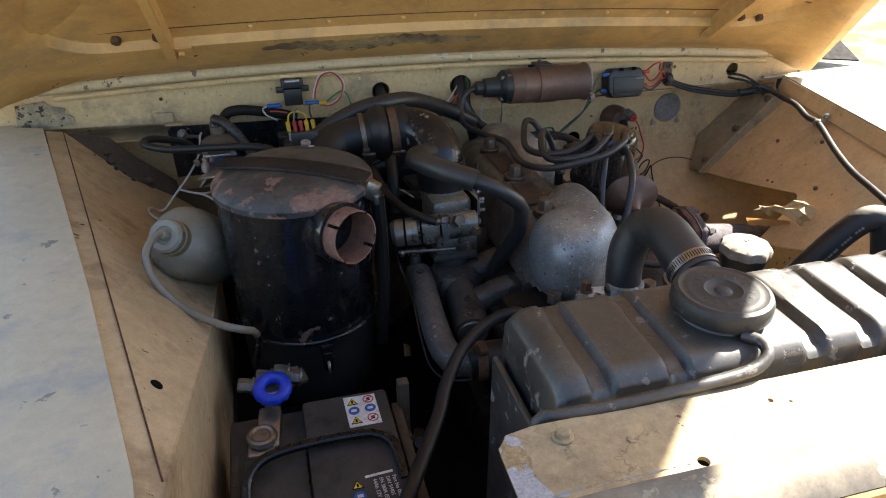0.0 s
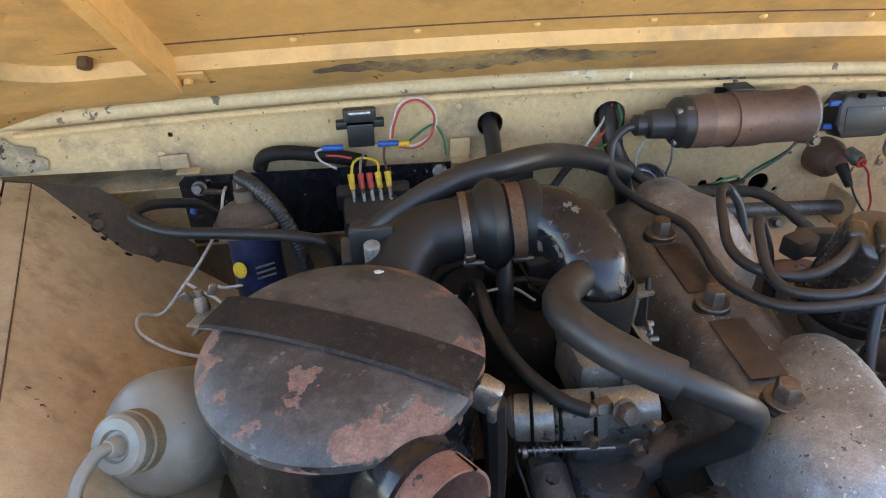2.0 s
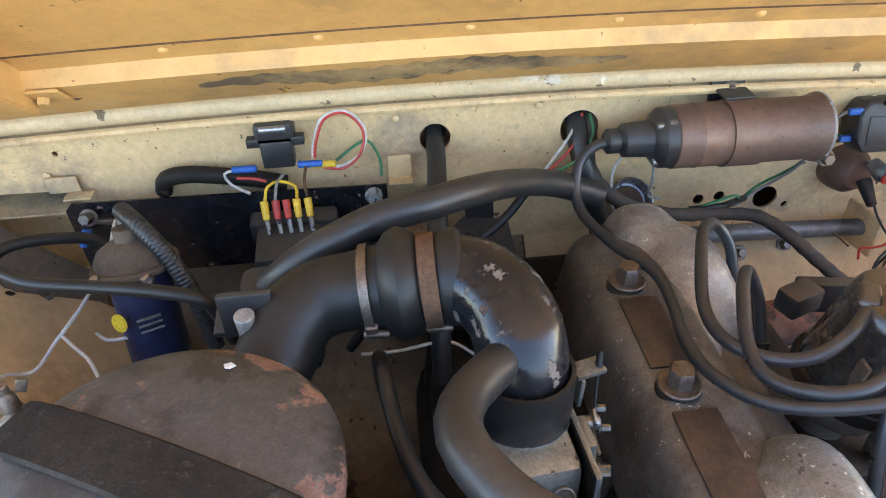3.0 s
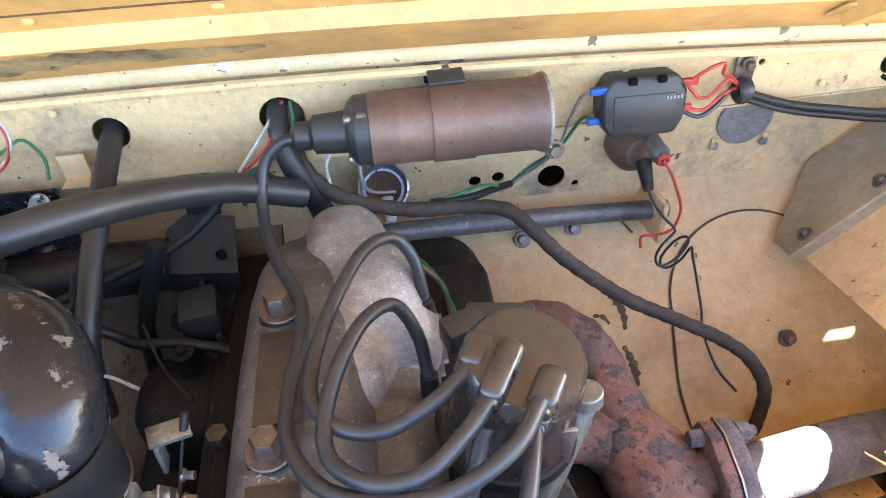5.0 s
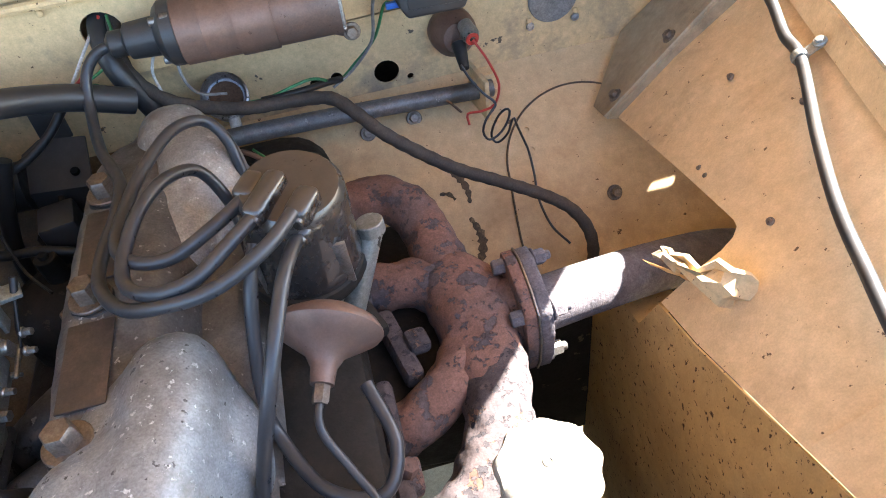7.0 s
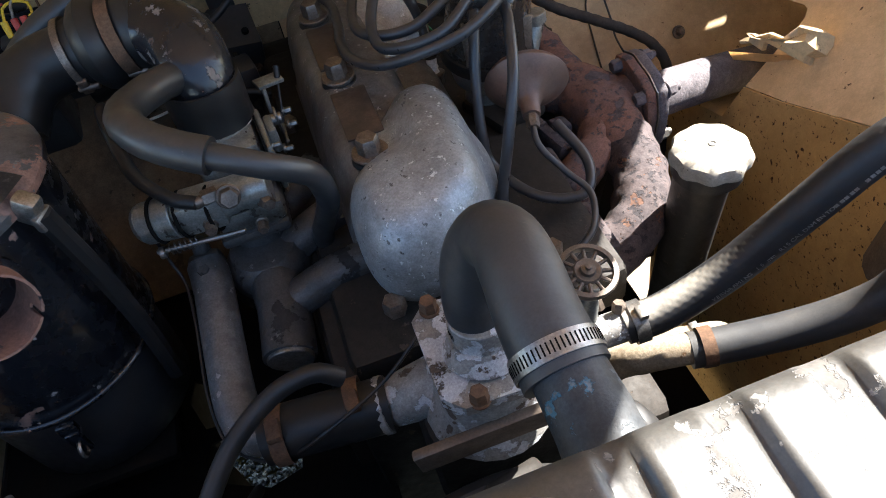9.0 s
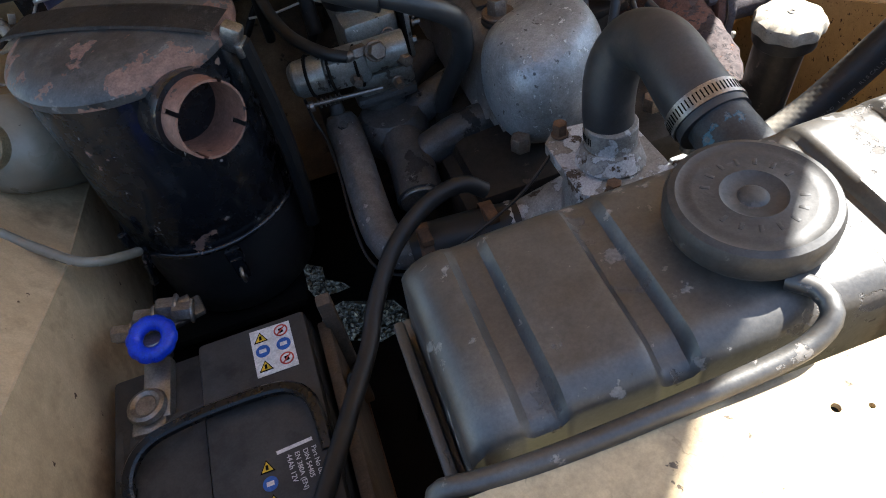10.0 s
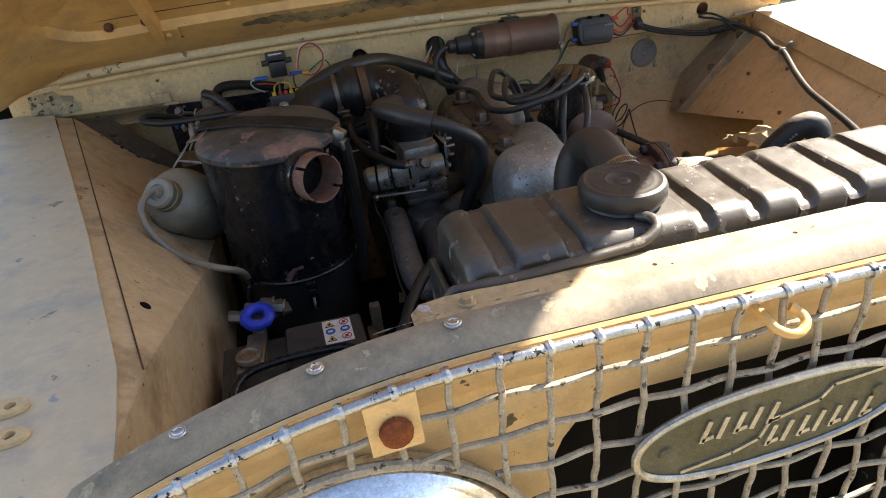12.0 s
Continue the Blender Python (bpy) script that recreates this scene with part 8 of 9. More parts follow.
for pts, mt, lb in (
    ([(0.336, 1.075, 1.068), (0.322, 1.058, 1.054), (0.305, 1.05, 1.035), (0.293, 1.045, 1.022)], WHITE_WIRE, "thin white wire at the bulkhead hole"),
    ([(0.338, 1.074, 1.070), (0.328, 1.056, 1.050), (0.310, 1.05, 1.032), (0.295, 1.046, 1.022)], RED, "thin red wire at the bulkhead hole"),
    ([(0.345, 1.072, 1.070), (0.345, 1.058, 1.055), (0.33, 1.05, 1.035), (0.30, 1.046, 1.022), (0.315, 1.05, 1.02), (0.325, 1.055, 1.005)], GREEN, "thin green wire at the bulkhead hole"),
    ([(0.375, 1.05, 1.04), (0.366, 1.05, 1.02), (0.366, 1.05, 1.0)], WHITE_WIRE, "short pale wire below the coil"),
    ([(0.395, 1.03, 1.045), (0.395, 1.025, 1.02), (0.40, 1.04, 0.995), (0.42, 1.055, 0.98)], DISC, "grey wire from the coil terminal"),
    ([(0.098, 1.047, 1.0535), (0.115, 1.045, 1.052), (0.133, 1.045, 1.065), (0.137, 1.05, 1.085), (0.122, 1.054, 1.100), (0.102, 1.054, 1.096), (0.092, 1.052, 1.075), (0.089, 1.05, 1.06)], WHITE_WIRE, "white and red wire loop beside the fuse holder"),
    ([(0.0975, 1.046, 1.0515), (0.115, 1.044, 1.05), (0.1315, 1.044, 1.0635), (0.1355, 1.049, 1.0835), (0.1215, 1.053, 1.0985), (0.1035, 1.053, 1.0945), (0.0935, 1.051, 1.0745), (0.0905, 1.049, 1.06)], RED, "red wire loop beside the fuse holder"),
    ([(0.105, 1.05, 1.052), (0.125, 1.06, 1.062), (0.138, 1.062, 1.066), (0.147, 1.06, 1.05), (0.148, 1.05, 1.035)], GREEN, "thin green wire arching behind the plate"),
    ([(0.018, 1.048, 1.054), (0.010, 1.047, 1.052), (0.014, 1.045, 1.042), (0.03, 1.04, 1.034)], WHITE_WIRE, "short white wire at the fuse holder"),
    ([(0.020, 1.047, 1.047), (0.035, 1.045, 1.046), (0.046, 1.042, 1.044)], RED, "short red wire at the fuse holder"),
    ([(0.045, 1.022, 1.036), (0.048, 1.03, 1.045), (0.058, 1.035, 1.047), (0.072, 1.03, 1.044), (0.073, 1.022, 1.037)], YELLOW, "yellow jumper wire over the relay"),
    ([(0.082, 1.022, 1.037), (0.08, 1.034, 1.046), (0.082, 1.045, 1.054)], RUSTPLATE, "brown wire to the relay"),
    ([(0.054, 1.022, 1.036), (0.056, 1.032, 1.046), (0.062, 1.042, 1.05)], DISC, "grey wire to the relay"),
    ([(0.6683, 1.066, 0.9713), (0.674, 1.058, 0.962), (0.682, 1.06, 0.945), (0.69, 1.055, 0.92), (0.683, 1.05, 0.90), (0.668, 1.05, 0.895), (0.652, 1.048, 0.897), (0.652, 1.045, 0.885)], RED, "thin red wire hanging from the sensor"),
    ([(0.651, 1.055, 0.953), (0.659, 1.05, 0.936), (0.67, 1.045, 0.92), (0.679, 1.042, 0.911), (0.681, 1.04, 0.906), (0.676, 1.038, 0.901), (0.668, 1.036, 0.892), (0.664, 1.034, 0.881), (0.667, 1.033, 0.871), (0.673, 1.033, 0.868), (0.684, 1.033, 0.875), (0.692, 1.034, 0.887), (0.695, 1.036, 0.897), (0.692, 1.041, 0.897), (0.685, 1.044, 0.889), (0.678, 1.046, 0.873), (0.676, 1.046, 0.862), (0.680, 1.045, 0.853), (0.686, 1.042, 0.856), (0.693, 1.038, 0.868), (0.696, 1.034, 0.884), (0.699, 1.034, 0.888), (0.703, 1.036, 0.875), (0.711, 1.036, 0.851), (0.715, 1.034, 0.837), (0.714, 1.012, 0.820), (0.711, 0.992, 0.806), (0.715, 0.96, 0.79), (0.73, 0.94, 0.775)], LEAD, "thin grey wire hanging in a coil"),
    ([(0.62, 1.09, 0.905), (0.635, 1.075, 0.902), (0.648, 1.06, 0.892)], RUSTPLATE, "short stiff brown wire"),
    ([(0.15, 0.72, 0.962), (0.152, 0.715, 0.94), (0.157, 0.70, 0.925), (0.158, 0.66, 0.915), (0.155, 0.61, 0.90), (0.158, 0.575, 0.885), (0.172, 0.555, 0.88), (0.20, 0.535, 0.893), (0.24, 0.52, 0.932), (0.285, 0.532, 0.945), (0.315, 0.545, 0.96), (0.335, 0.56, 0.968)], RUBBER, "thin black wire along the water pipe"),
    ([(0.43, 1.02, 0.935), (0.445, 1.0, 0.93), (0.455, 0.97, 0.925), (0.46, 0.95, 0.92)], GREEN, "thin green wire behind the rocker cover"),
    ([(0.40, 1.03, 0.93), (0.425, 1.01, 0.94), (0.45, 0.99, 0.925), (0.455, 0.96, 0.915)], COIL, "copper pipe behind the rocker cover"),
    ([(0.12, 0.90, 0.96), (0.15, 0.905, 0.955), (0.19, 0.91, 0.955), (0.215, 0.905, 0.94)], WHITE_WIRE, "thin pale wire behind the carburettor"),
    ([(0.21, 0.96, 0.95), (0.225, 0.93, 0.93), (0.25, 0.90, 0.925)], RUBBER, "thin dark wire behind the carburettor"),
):
    wire("wire", pts, 0.0014 if mt is not COIL else 0.0026, mt, lb)
solo("taped_wire", tube(mk(), [(0.296, 1.046, 1.023), (0.28, 1.042, 1.008), (0.262, 1.032, 0.992), (0.235, 1.02, 0.978), (0.19, 1.005, 0.968), (0.14, 0.99, 0.958)], 0.0042, 10), RUBBER, "black taped wires below the bulkhead hole", "wiring loom")
for pts in ([(0.668, 1.05, 1.062), (0.68, 1.045, 1.075), (0.692, 1.045, 1.078), (0.695, 1.05, 1.066), (0.705, 1.055, 1.06), (0.715, 1.06, 1.05)], [(0.667, 1.05, 1.038), (0.685, 1.048, 1.035), (0.70, 1.052, 1.045), (0.716, 1.06, 1.045)], [(0.668, 1.052, 1.058), (0.68, 1.05, 1.045), (0.69, 1.048, 1.05), (0.70, 1.05, 1.06), (0.717, 1.06, 1.048)]):
    wire("wire", pts, 0.0015, RED, "loose red wire on the ignition module", group="module wires")
wire("wire", [(0.668, 1.05, 1.034), (0.68, 1.046, 1.03), (0.695, 1.05, 1.035), (0.712, 1.06, 1.046)], 0.0019, LEAD, "loose dark wire on the ignition module", group="module wires")
clipb = thing("cable_clip", (0.722, 1.066, 1.03), "black rubber-lined cable clip screwed to the bulkhead", "clip")
part("loop", ring(mk(), (0.722, 1.060, 1.042), (1, 0, 0), 0.0085, 0.0032, 24, 8, 2.0), PLASTIC, clipb)
part("tab", box(hexbolt(mk(), (0.722, 1.062, 1.066), (0, -1, 0), 0.008, 0.005, 0.006), (0.722, 1.066, 1.060), (0.018, 0.004, 0.024), bevel=0.002), BOLT, clipb)
for k, (dy, dz, r) in enumerate(((0, 0, 0.0042), (-0.004, -0.004, 0.0028), (0.003, -0.005, 0.0026))):
    wire("loom", [(0.715, 1.058 + dy, 1.044 + dz), (0.76, 1.056 + dy, 1.027 + dz), (0.81, 1.054 + dy, 1.016 + dz), (0.86, 1.05 + dy, 1.009 + dz), (0.90, 1.046 + dy, 1.013 + dz), (0.925, 1.03 + dy, 1.018 + dz)], r, RUBBER, "black taped loom along the bulkhead", "wiring loom", "bulkhead looms", 10)
solo("tape_wrap", tube(mk(), [(0.868, 1.049, 1.0085), (0.881, 1.047, 1.0095), (0.894, 1.045, 1.0115)], 0.0072, 12), RUBBER, "black tape wrapped round the loom", "tape")
for dz in (0.0, 0.008):
    wire("wire", [(0.857, 1.085, 1.034 + dz), (0.859, 1.066, 1.033 + dz), (0.873, 1.05, 1.032 + dz), (0.892 + dz, 1.042, 1.026), (0.904 + dz, 1.037, 1.016), (0.912, 1.034, 1.006)], 0.0022, RUBBER, "black wire looping out of the bulkhead hole")
WING_RUN = ((1.0, 0.014), (0.954, 0.014), (0.904, 0.020), (0.865, 0.020), (0.785, 0.033), (0.721, 0.041), (0.66, 0.044), (0.58, 0.048), (0.48, 0.05), (0.36, 0.06))
wr = [(0.895, 1.046, 1.019), (0.912, 1.036, 1.020)] + [tuple(right_wall(y, right_edge(y).z - dz) + Vector((-0.016, 0, 0.0105))) for y, dz in WING_RUN]
wire("wing_loom", wr, 0.0048, HOSE, "dark cable clipped along the inner wing, sun catching it", "cable", n=12)
p = right_wall(0.868, right_edge(0.868).z - 0.020) + Vector((-0.016, 0, 0.0105))
solo("p_clip", hexbolt(box(ring(mk(), p, (0.25, 1, 0), 0.0056, 0.0013, 18, 6, 3.2), p + Vector((0.010, 0, 0.006)), (0.016, 0.010, 0.0016), (0, -30, 0), 0.0006), p + Vector((0.015, 0, 0.010)), (-0.5, 0, 0.85), 0.007, 0.003, 0.0055), ALLOY, "dull metal cable clip on the inner wing", "clip")
rodm = thing("linkage_bar", (0.55, 1.08, 0.89), "dark painted pipe bracketed across the bulkhead", "bar")
part("bar", tube(mk(), [(0.38, 1.062, 0.925), (0.45, 1.072, 0.918), (0.56, 1.080, 0.908), (0.69, 1.085, 0.897)], 0.0098, 16), PIPE_ALLOY, rodm)
part("end_bracket", hexbolt(box(box(mk(), (0.675, 1.085, 0.897), (0.006, 0.05, 0.05), (0, 0, 8), 0.002), (0.688, 1.108, 0.885), (0.026, 0.003, 0.032), bevel=0.001), (0.693, 1.104, 0.885), (0, -1, 0), 0.012, 0.008, 0.009), TAN_DIRTY, rodm, "sand-painted end bracket with bolt")
for x, z, y in ((0.545, 0.868, 1.095), (0.60, 0.87, 1.10), (0.80, 0.79, 0.985)):
    solo("panel_bolt", hexbolt(mk(), (x, y, z), (0, -0.8, 0.6), 0.011, 0.008, 0.009), BOLT, "rusty bolt in the toe board", "bolt", "toe board bolts")
solo("pivot_bolt", hexbolt(mk(), (0.548, 1.012, 1.038), (0, -1, 0.2), 0.011, 0.006, 0.008), BOLT, "grey bolt below the coil", "bolt")

# ---- dim things behind and beside the engine ----
wire("loom_cable", [(0.104, 0.965, 0.904), (0.133, 0.965, 0.942), (0.16, 0.965, 0.951), (0.181, 0.965, 0.938), (0.196, 0.966, 0.922), (0.234, 0.965, 0.917), (0.285, 0.962, 0.888), (0.30, 0.96, 0.82)], 0.0046, RUBBER, "black cable arching behind the air intake elbow", "cable", n=12)
wire("breather_hose", [(0.227, 1.005, 0.994), (0.218, 1.0, 0.974), (0.205, 1.0, 0.945), (0.19, 1.0, 0.905), (0.186, 0.998, 0.88), (0.178, 0.99, 0.82)], 0.0078, RUBBER, "short fat black hose below the bracket", "hose", n=14)
throttle = thing("throttle_rod", (0.126, 0.985, 0.905), "thin dark throttle rod with a ball joint", "rod")
part("rod", rod(mk(), (0.160, 0.985, 0.972), (0.126, 0.985, 0.905), 0.0026, n=10), IRON, throttle)
part("joint", rod(mk(), (0.172, 0.985, 0.994), (0.157, 0.985, 0.964), 0.0056, 0.005, n=14), IRON, throttle, "thick grey end joint")
part("stud", hexbolt(mk(), (0.176, 0.983, 0.990), (0.6, -0.8, 0), 0.009, 0.008, 0.006), STEEL, throttle)
bell = thing("bell_housing", (0.33, 1.02, 0.5), "dark oily bell housing and starter behind the engine", "housing")
part("shell", box(mk(), (0.355, 1.035, 0.70), (0.29, 0.16, 0.40), bevel=0.05, seg=4), GREASE, bell)
part("starter", rod(mk(), (0.205, 0.80, 0.78), (0.205, 1.02, 0.78), 0.045), GREASE, bell)
servo = thing("pump_bracket", (0.235, 1.03, 0.90), "black metal bracket behind the carburettor", "bracket")
part("hood", sheet(mk(), [[(0.207, 1.032, 0.936), (0.274, 1.026, 0.933), (0.271, 1.078, 0.956), (0.226, 1.086, 0.958), (0.211, 1.07, 0.955)], [(0.207, 1.032, 0.936), (0.274, 1.026, 0.933), (0.270, 1.030, 0.902), (0.213, 1.036, 0.905)], [(0.207, 1.032, 0.936), (0.211, 1.07, 0.955), (0.213, 1.07, 0.91), (0.213, 1.036, 0.905)]], 0.003), PLASTIC, servo)
# Solid black disc in place of the hole's shaded inside.
part("hood_hole", rod(mk(), (0.2598, 1.0425, 0.9405), (0.2602, 1.0405, 0.9445), 0.0042), DARK, servo)
part("tab", box(mk(), (0.243, 1.09, 0.975), (0.03, 0.004, 0.045), (-10, 0, 4), 0.0015), PLASTIC, servo)
part("lower_block", box(mk(), (0.242, 1.03, 0.885), (0.045, 0.04, 0.04), (0, 0, 6), 0.004), GREASE, servo)
for x, y in ((0.214, 1.012), (0.27, 1.005)):
    part("bolt", hexbolt(mk(), (x, y, 0.895), (0, -0.8, 0.6), 0.012, 0.009, 0.009), GREASE, servo)
part("thin_pipe", tube(mk(), [(0.24, 1.03, 0.926), (0.241, 1.015, 0.918), (0.25, 0.99, 0.905), (0.268, 0.96, 0.90), (0.285, 0.945, 0.905)], 0.003, 8), GREASE, servo)
part("arm", box(mk(), (0.24, 1.0, 0.905), (0.035, 0.04, 0.05), (0, 0, 10), 0.005), PLASTIC, servo)
part("cylinder", tube(mk(), [(0.08, 1.03, 0.945), (0.15, 1.035, 0.945), (0.215, 1.04, 0.94)], 0.024, 20), RUBBER, servo)
part("post", rod(rod(mk(), (0.232, 0.958, 0.88), (0.231, 0.956, 0.918), 0.012, 0.010), (0.231, 0.956, 0.916), (0.231, 0.9555, 0.922), 0.0045), GREASE, servo)
part("dome", lathe(mk(), [(0.05, -0.05), (0.05, 0.0), (0.04, 0.02), (0.02, 0.03), (0, 0.032)], (0.225, 0.95, 0.86), (0, 0, 1), 28), GREASE, servo)
rail = thing("chassis_rail", (0.06, 0.8, 0.40), "black chassis rail deep under the battery", "chassis rail")
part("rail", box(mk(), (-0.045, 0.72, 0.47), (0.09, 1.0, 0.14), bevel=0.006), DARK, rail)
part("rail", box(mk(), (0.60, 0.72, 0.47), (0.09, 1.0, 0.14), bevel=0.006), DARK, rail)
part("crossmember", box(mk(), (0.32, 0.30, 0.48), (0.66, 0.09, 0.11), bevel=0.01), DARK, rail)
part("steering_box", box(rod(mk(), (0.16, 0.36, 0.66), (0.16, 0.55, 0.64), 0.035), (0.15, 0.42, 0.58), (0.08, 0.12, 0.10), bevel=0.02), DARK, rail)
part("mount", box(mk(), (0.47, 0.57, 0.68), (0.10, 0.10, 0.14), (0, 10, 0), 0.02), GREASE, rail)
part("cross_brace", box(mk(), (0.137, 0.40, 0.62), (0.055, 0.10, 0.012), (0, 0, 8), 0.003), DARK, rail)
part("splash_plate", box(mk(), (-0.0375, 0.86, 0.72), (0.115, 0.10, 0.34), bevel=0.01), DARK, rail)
# Added black sheet paints the deep shade; gravel shows only through these gaps.
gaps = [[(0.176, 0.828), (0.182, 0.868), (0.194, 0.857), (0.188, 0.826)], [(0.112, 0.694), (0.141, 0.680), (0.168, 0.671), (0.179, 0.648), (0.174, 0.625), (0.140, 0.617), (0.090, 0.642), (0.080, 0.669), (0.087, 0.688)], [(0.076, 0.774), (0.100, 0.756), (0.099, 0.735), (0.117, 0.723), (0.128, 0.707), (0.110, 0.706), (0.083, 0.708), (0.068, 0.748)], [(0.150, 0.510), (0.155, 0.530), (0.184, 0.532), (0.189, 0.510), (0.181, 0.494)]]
part("outrigger_plate", slab(mk(), [(-0.065, 0.30), (0.26, 0.30), (0.26, 1.0), (-0.065, 1.0)], 0.004, Matrix.Translation((0, 0, 0.702)), (), gaps), DARK, rail, "added black sheet for the dark depth, gaps down to the ground")
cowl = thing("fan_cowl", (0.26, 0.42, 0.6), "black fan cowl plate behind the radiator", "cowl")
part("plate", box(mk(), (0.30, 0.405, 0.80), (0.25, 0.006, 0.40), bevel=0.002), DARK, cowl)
part("fan_blade", box(box(mk(), (0.30, 0.45, 0.76), (0.05, 0.012, 0.26), (0, 25, 20), 0.004), (0.38, 0.45, 0.80), (0.05, 0.012, 0.24), (0, -60, 20), 0.004), GREASE, cowl)
part("belt", ring(mk(), (0.33, 0.47, 0.80), (0, 1, 0), 0.07, 0.006, 32, 8, 1.4), RUBBER, cowl)
solo("steering_rod", rod(mk(), (0.128, 0.62, 0.70), (0.118, 0.46, 0.89), 0.006), RUBBER, "thin black rod beside the battery", "rod")

# ---- grille, headlamp, badge ----
GY = 0.1335
grille = thing("grille", (0.325, GY, 0.8), "painted wire mesh grille with a bright top bar", "grille")


def top_z(x):
    return rail_z(x) - 0.0115


LAMP = (0.061, 0.976)
LAMP_R = 0.104
bar_x = [-0.0209 + 0.0279 * k for k in range(26)]


def in_lamp(x, z):
    return any(math.hypot(x - c, z - LAMP[1]) < LAMP_R for c in (LAMP[0], 0.65 - LAMP[0]))


part("top_bar", tube(mk(), [(x, GY, top_z(x)) for x in [-0.045 + 0.02 * k for k in range(38)]], 0.0032, 10), ZINC, grille, "scuffed bright top bar")
for i, x in enumerate(bar_x):
    run = []
    z = top_z(x)
    zs = [z - 0.004 * k for k in range(int((z - 0.86) / 0.004))]
    for q in zs:
        if in_lamp(x, q):
            break
        j = (z - q + 0.005) / 0.0295
        run.append((x + 0.0004 * math.sin(9 * j + i), GY + 0.0014 * math.cos(math.pi * (j + i)), q))
    if len(run) > 2:
        part("mesh_wire", tube(mk(), run, 0.0021, 8, smooth=False), WIRE_PAINT, grille)
    bm = ring(mk(), (x, GY, top_z(x)), (1, 0.06, 0.1), 0.0036, 0.0013, 14, 6, 1.9)
    part("loop_end", bm, ZINC, grille)
for j in range(1, 11):
    run = []
    for k in range(int(0.75 / 0.006)):
        x = -0.045 + 0.006 * k
        z = top_z(x) - 0.0245 - 0.0295 * (j - 1)
        ok = not in_lamp(x, z) and -0.05 < x < 0.7 and z > 0.86
        if ok:
            i = (x + 0.0209) / 0.0279
            run.append((x, GY - 0.0014 * math.cos(math.pi * (i + j)), z + 0.0005 * math.sin(i * 3 + j)))
        if (not ok or k == int(0.75 / 0.006) - 1) and len(run) > 2:
            part("mesh_wire", tube(mk(), run, 0.0021, 8, smooth=False), WIRE_PAINT, grille)
            run = []
        elif not ok:
            run = []
for cx in (LAMP[0], 0.65 - LAMP[0]):
    part("lamp_ring", ring(mk(), (cx, GY, LAMP[1]), (0, 1, 0), LAMP_R, 0.0034, 64, 8), WIRE_PAINT, grille)
pad = part("mount_pad", slab(mk(), [(0.0745, 1.090), (0.1025, 1.092), (0.1015, 1.128), (0.0735, 1.124)], 0.002, upright(GY - 0.004)), FACE, grille, "small sand-painted mounting plate")
part("rusty_bolt", lathe(mk(), [(0.0092, 0), (0.0086, 0.003), (0.0055, 0.005), (0, 0.006)], (0.0885, GY - 0.006, 1.1065), (0, -1, 0.1), 14), ORANGE_RUST, pad, "orange rusty bolt head")
for cx in (LAMP[0], 0.65 - LAMP[0]):
    lamp = thing("headlamp", (cx, 0.14, LAMP[1]), "round headlamp with a chrome rim behind the grille", "headlamp", "headlamps")
    part("rim", lathe(mk(), [(0.098, 0.006), (0.1005, -0.002), (0.0975, -0.012), (0.092, -0.016), (0.0875, -0.012), (0.087, -0.004)], (cx, 0.147, LAMP[1]), (0, 1, 0), 72), CHROME, lamp, "bright chrome rim")
    part("lens", lathe(mk(), [(0.088, -0.010), (0.08, -0.018), (0.057, -0.026), (0.028, -0.030), (0, -0.031)], (cx, 0.147, LAMP[1]), (0, 1, 0), 64), GLASS_LAMP, lamp, "bright reflective lens")
badge = thing("grille_badge", (0.316, 0.121, 1.005), "oval olive-green badge with a pale alloy rim", "badge")
BX, BZ, BA, BB = 0.316, 1.0405, 0.0925, 0.0315


def oval(k, grow):
    return [((BA + grow) * math.copysign(abs(math.cos(g)) ** 0.85, math.cos(g)), (BB + grow) * math.copysign(abs(math.sin(g)) ** 0.85, math.sin(g))) for g in [2 * math.pi * i / k for i in range(k)]]


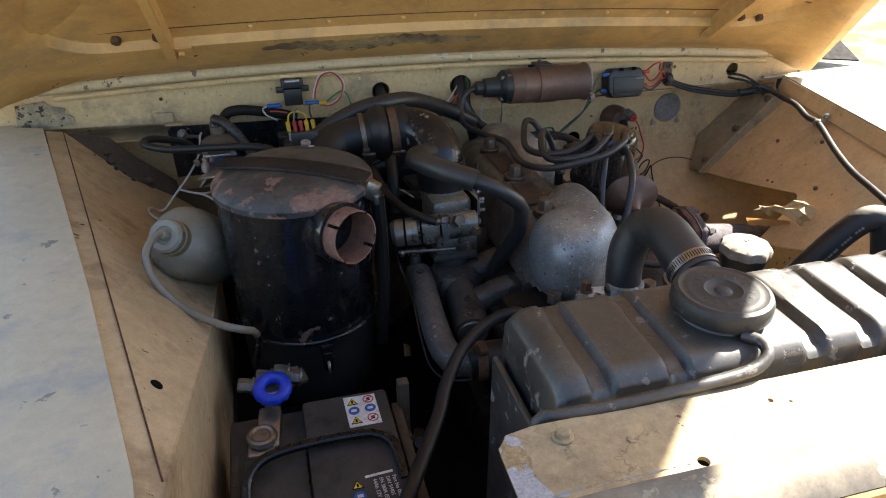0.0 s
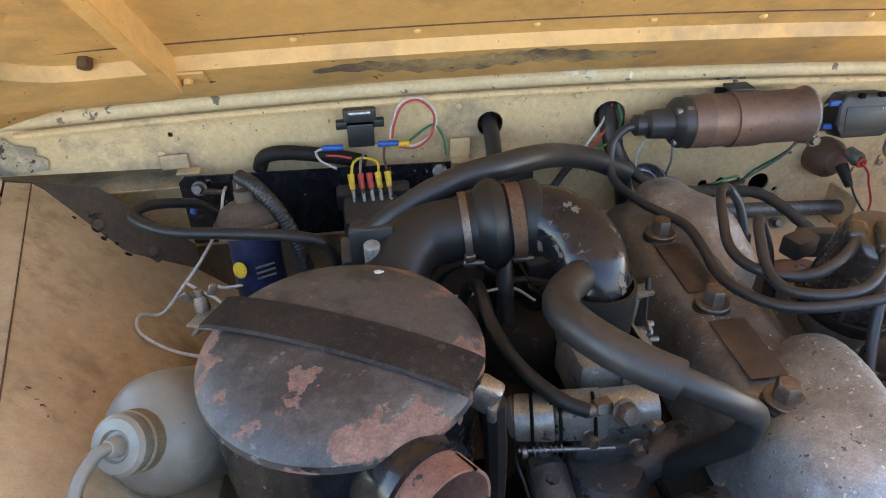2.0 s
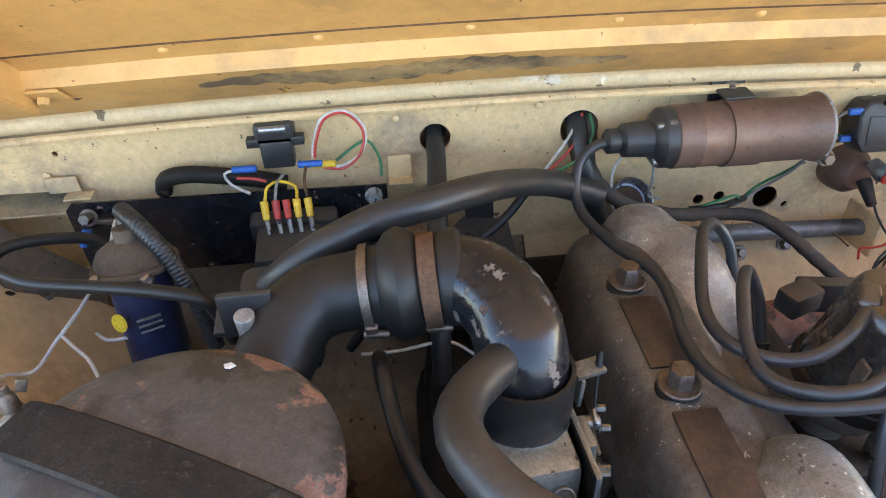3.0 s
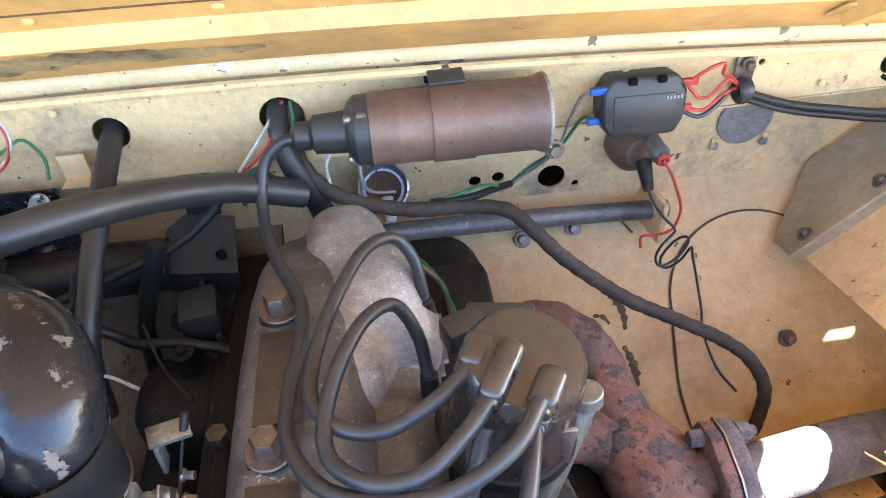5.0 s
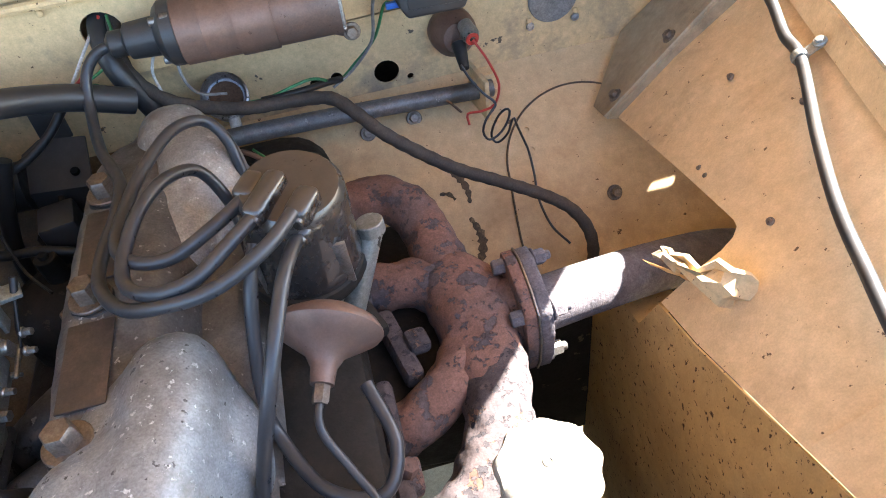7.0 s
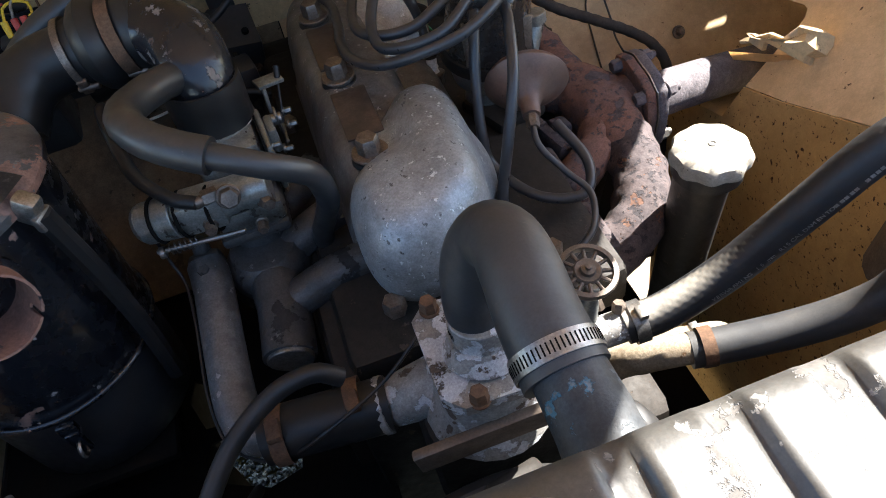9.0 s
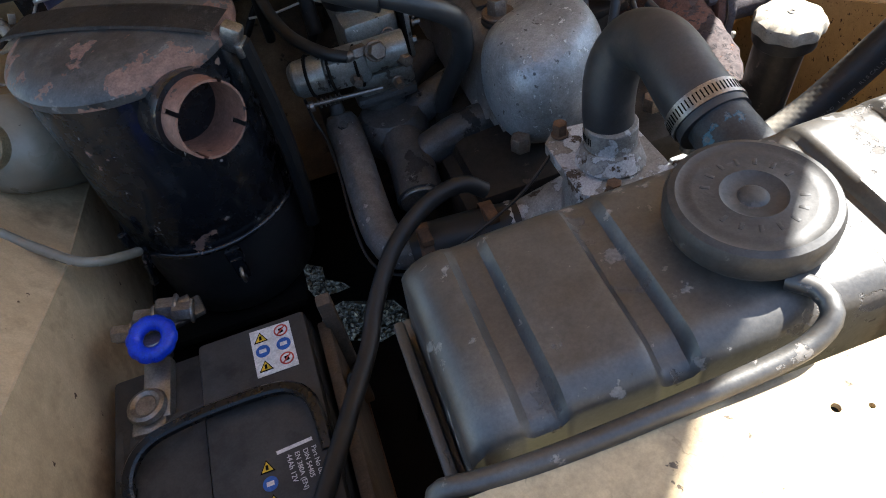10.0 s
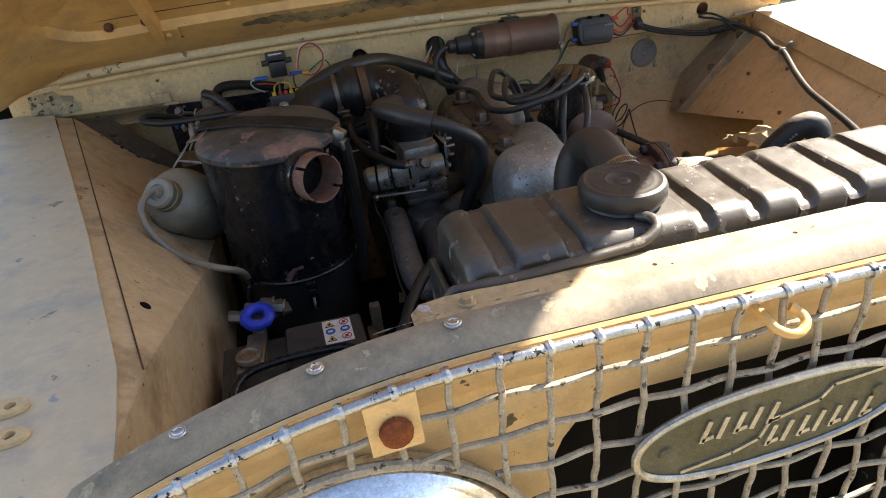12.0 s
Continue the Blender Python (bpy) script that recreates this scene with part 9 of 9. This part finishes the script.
tip = Matrix.Translation((BX, 0.1255, BZ)) @ pose(0, 0, 0, 0, -2.0, 0) @ upright(0)
part("plate", slab(mk(), oval(64, -0.002), 0.004, tip), BADGE, badge)
edge = [tip @ Vector((x, y, 0.0005)) for x, y in oval(64, 0.0)]
part("rim", tube(mk(), [*edge, edge[0]], 0.0027, 8, smooth=False), BADGE_RIM, badge, "weathered alloy rim")
for s in (-1, 1):
    part("rivet", lathe(mk(), [(0.005, 0), (0.0042, 0.0016), (0, 0.002)], tip @ Vector((s * 0.073, 0.0, 0)), (0, -1, 0), 16), BADGE, badge)


def stroke(points, w):
    for (a, b), (c, d) in zip(points, points[1:]):
        p, q = tip @ Vector((a, b, 0.0008)), tip @ Vector((c, d, 0.0008))
        way = q - p
        rot = Matrix.Rotation(-math.atan2(way.z, way.x), 4, "Y")
        bm = mk()
        bmesh.ops.create_cube(bm, size=1, matrix=Matrix.Translation((p + q) / 2) @ rot @ Matrix.Diagonal((way.length + w * 0.6, 0.0014, w, 1)))
        part("raised_bar", bm, BADGE_RIM, badge)


# Raised lettering, shown as plain slanted bars and a zigzag.
stroke([(-0.062, -0.020), (-0.028, -0.0165), (-0.010, -0.011), (-0.004, 0.001), (0.030, 0.0075), (0.038, 0.0165), (0.080, 0.0185)], 0.0024)
for x0, z0, cnt in ((-0.050, 0.001, 5), (-0.004, -0.0185, 7)):
    for k in range(cnt):
        a = x0 + 0.0112 * k
        stroke([(a, z0), (a + 0.005, z0 + 0.014)], 0.0034)
        if k % 2 == 0:
            stroke([(a + 0.001, z0 + 0.001), (a + 0.007, z0 + 0.002)], 0.003)
hook = thing("bonnet_catch", (0.31, 0.13, 1.10), "sand-painted hooked catch ring through the grille", "catch")
part("hook", tube(mk(), [(0.3015, 0.148, 1.119), (0.3015, 0.130, 1.118), (0.303, 0.124, 1.115), (0.309, 0.119, 1.113), (0.316, 0.119, 1.113), (0.3215, 0.123, 1.116), (0.3205, 0.129, 1.119), (0.317, 0.132, 1.121)], 0.0028, 12), TAN, hook)
part("plate_ring", tube(mk(), [(0.294, 0.143, 1.125), (0.303, 0.141, 1.1285), (0.318, 0.1405, 1.129), (0.336, 0.141, 1.126)], 0.002, 10), TAN, hook)
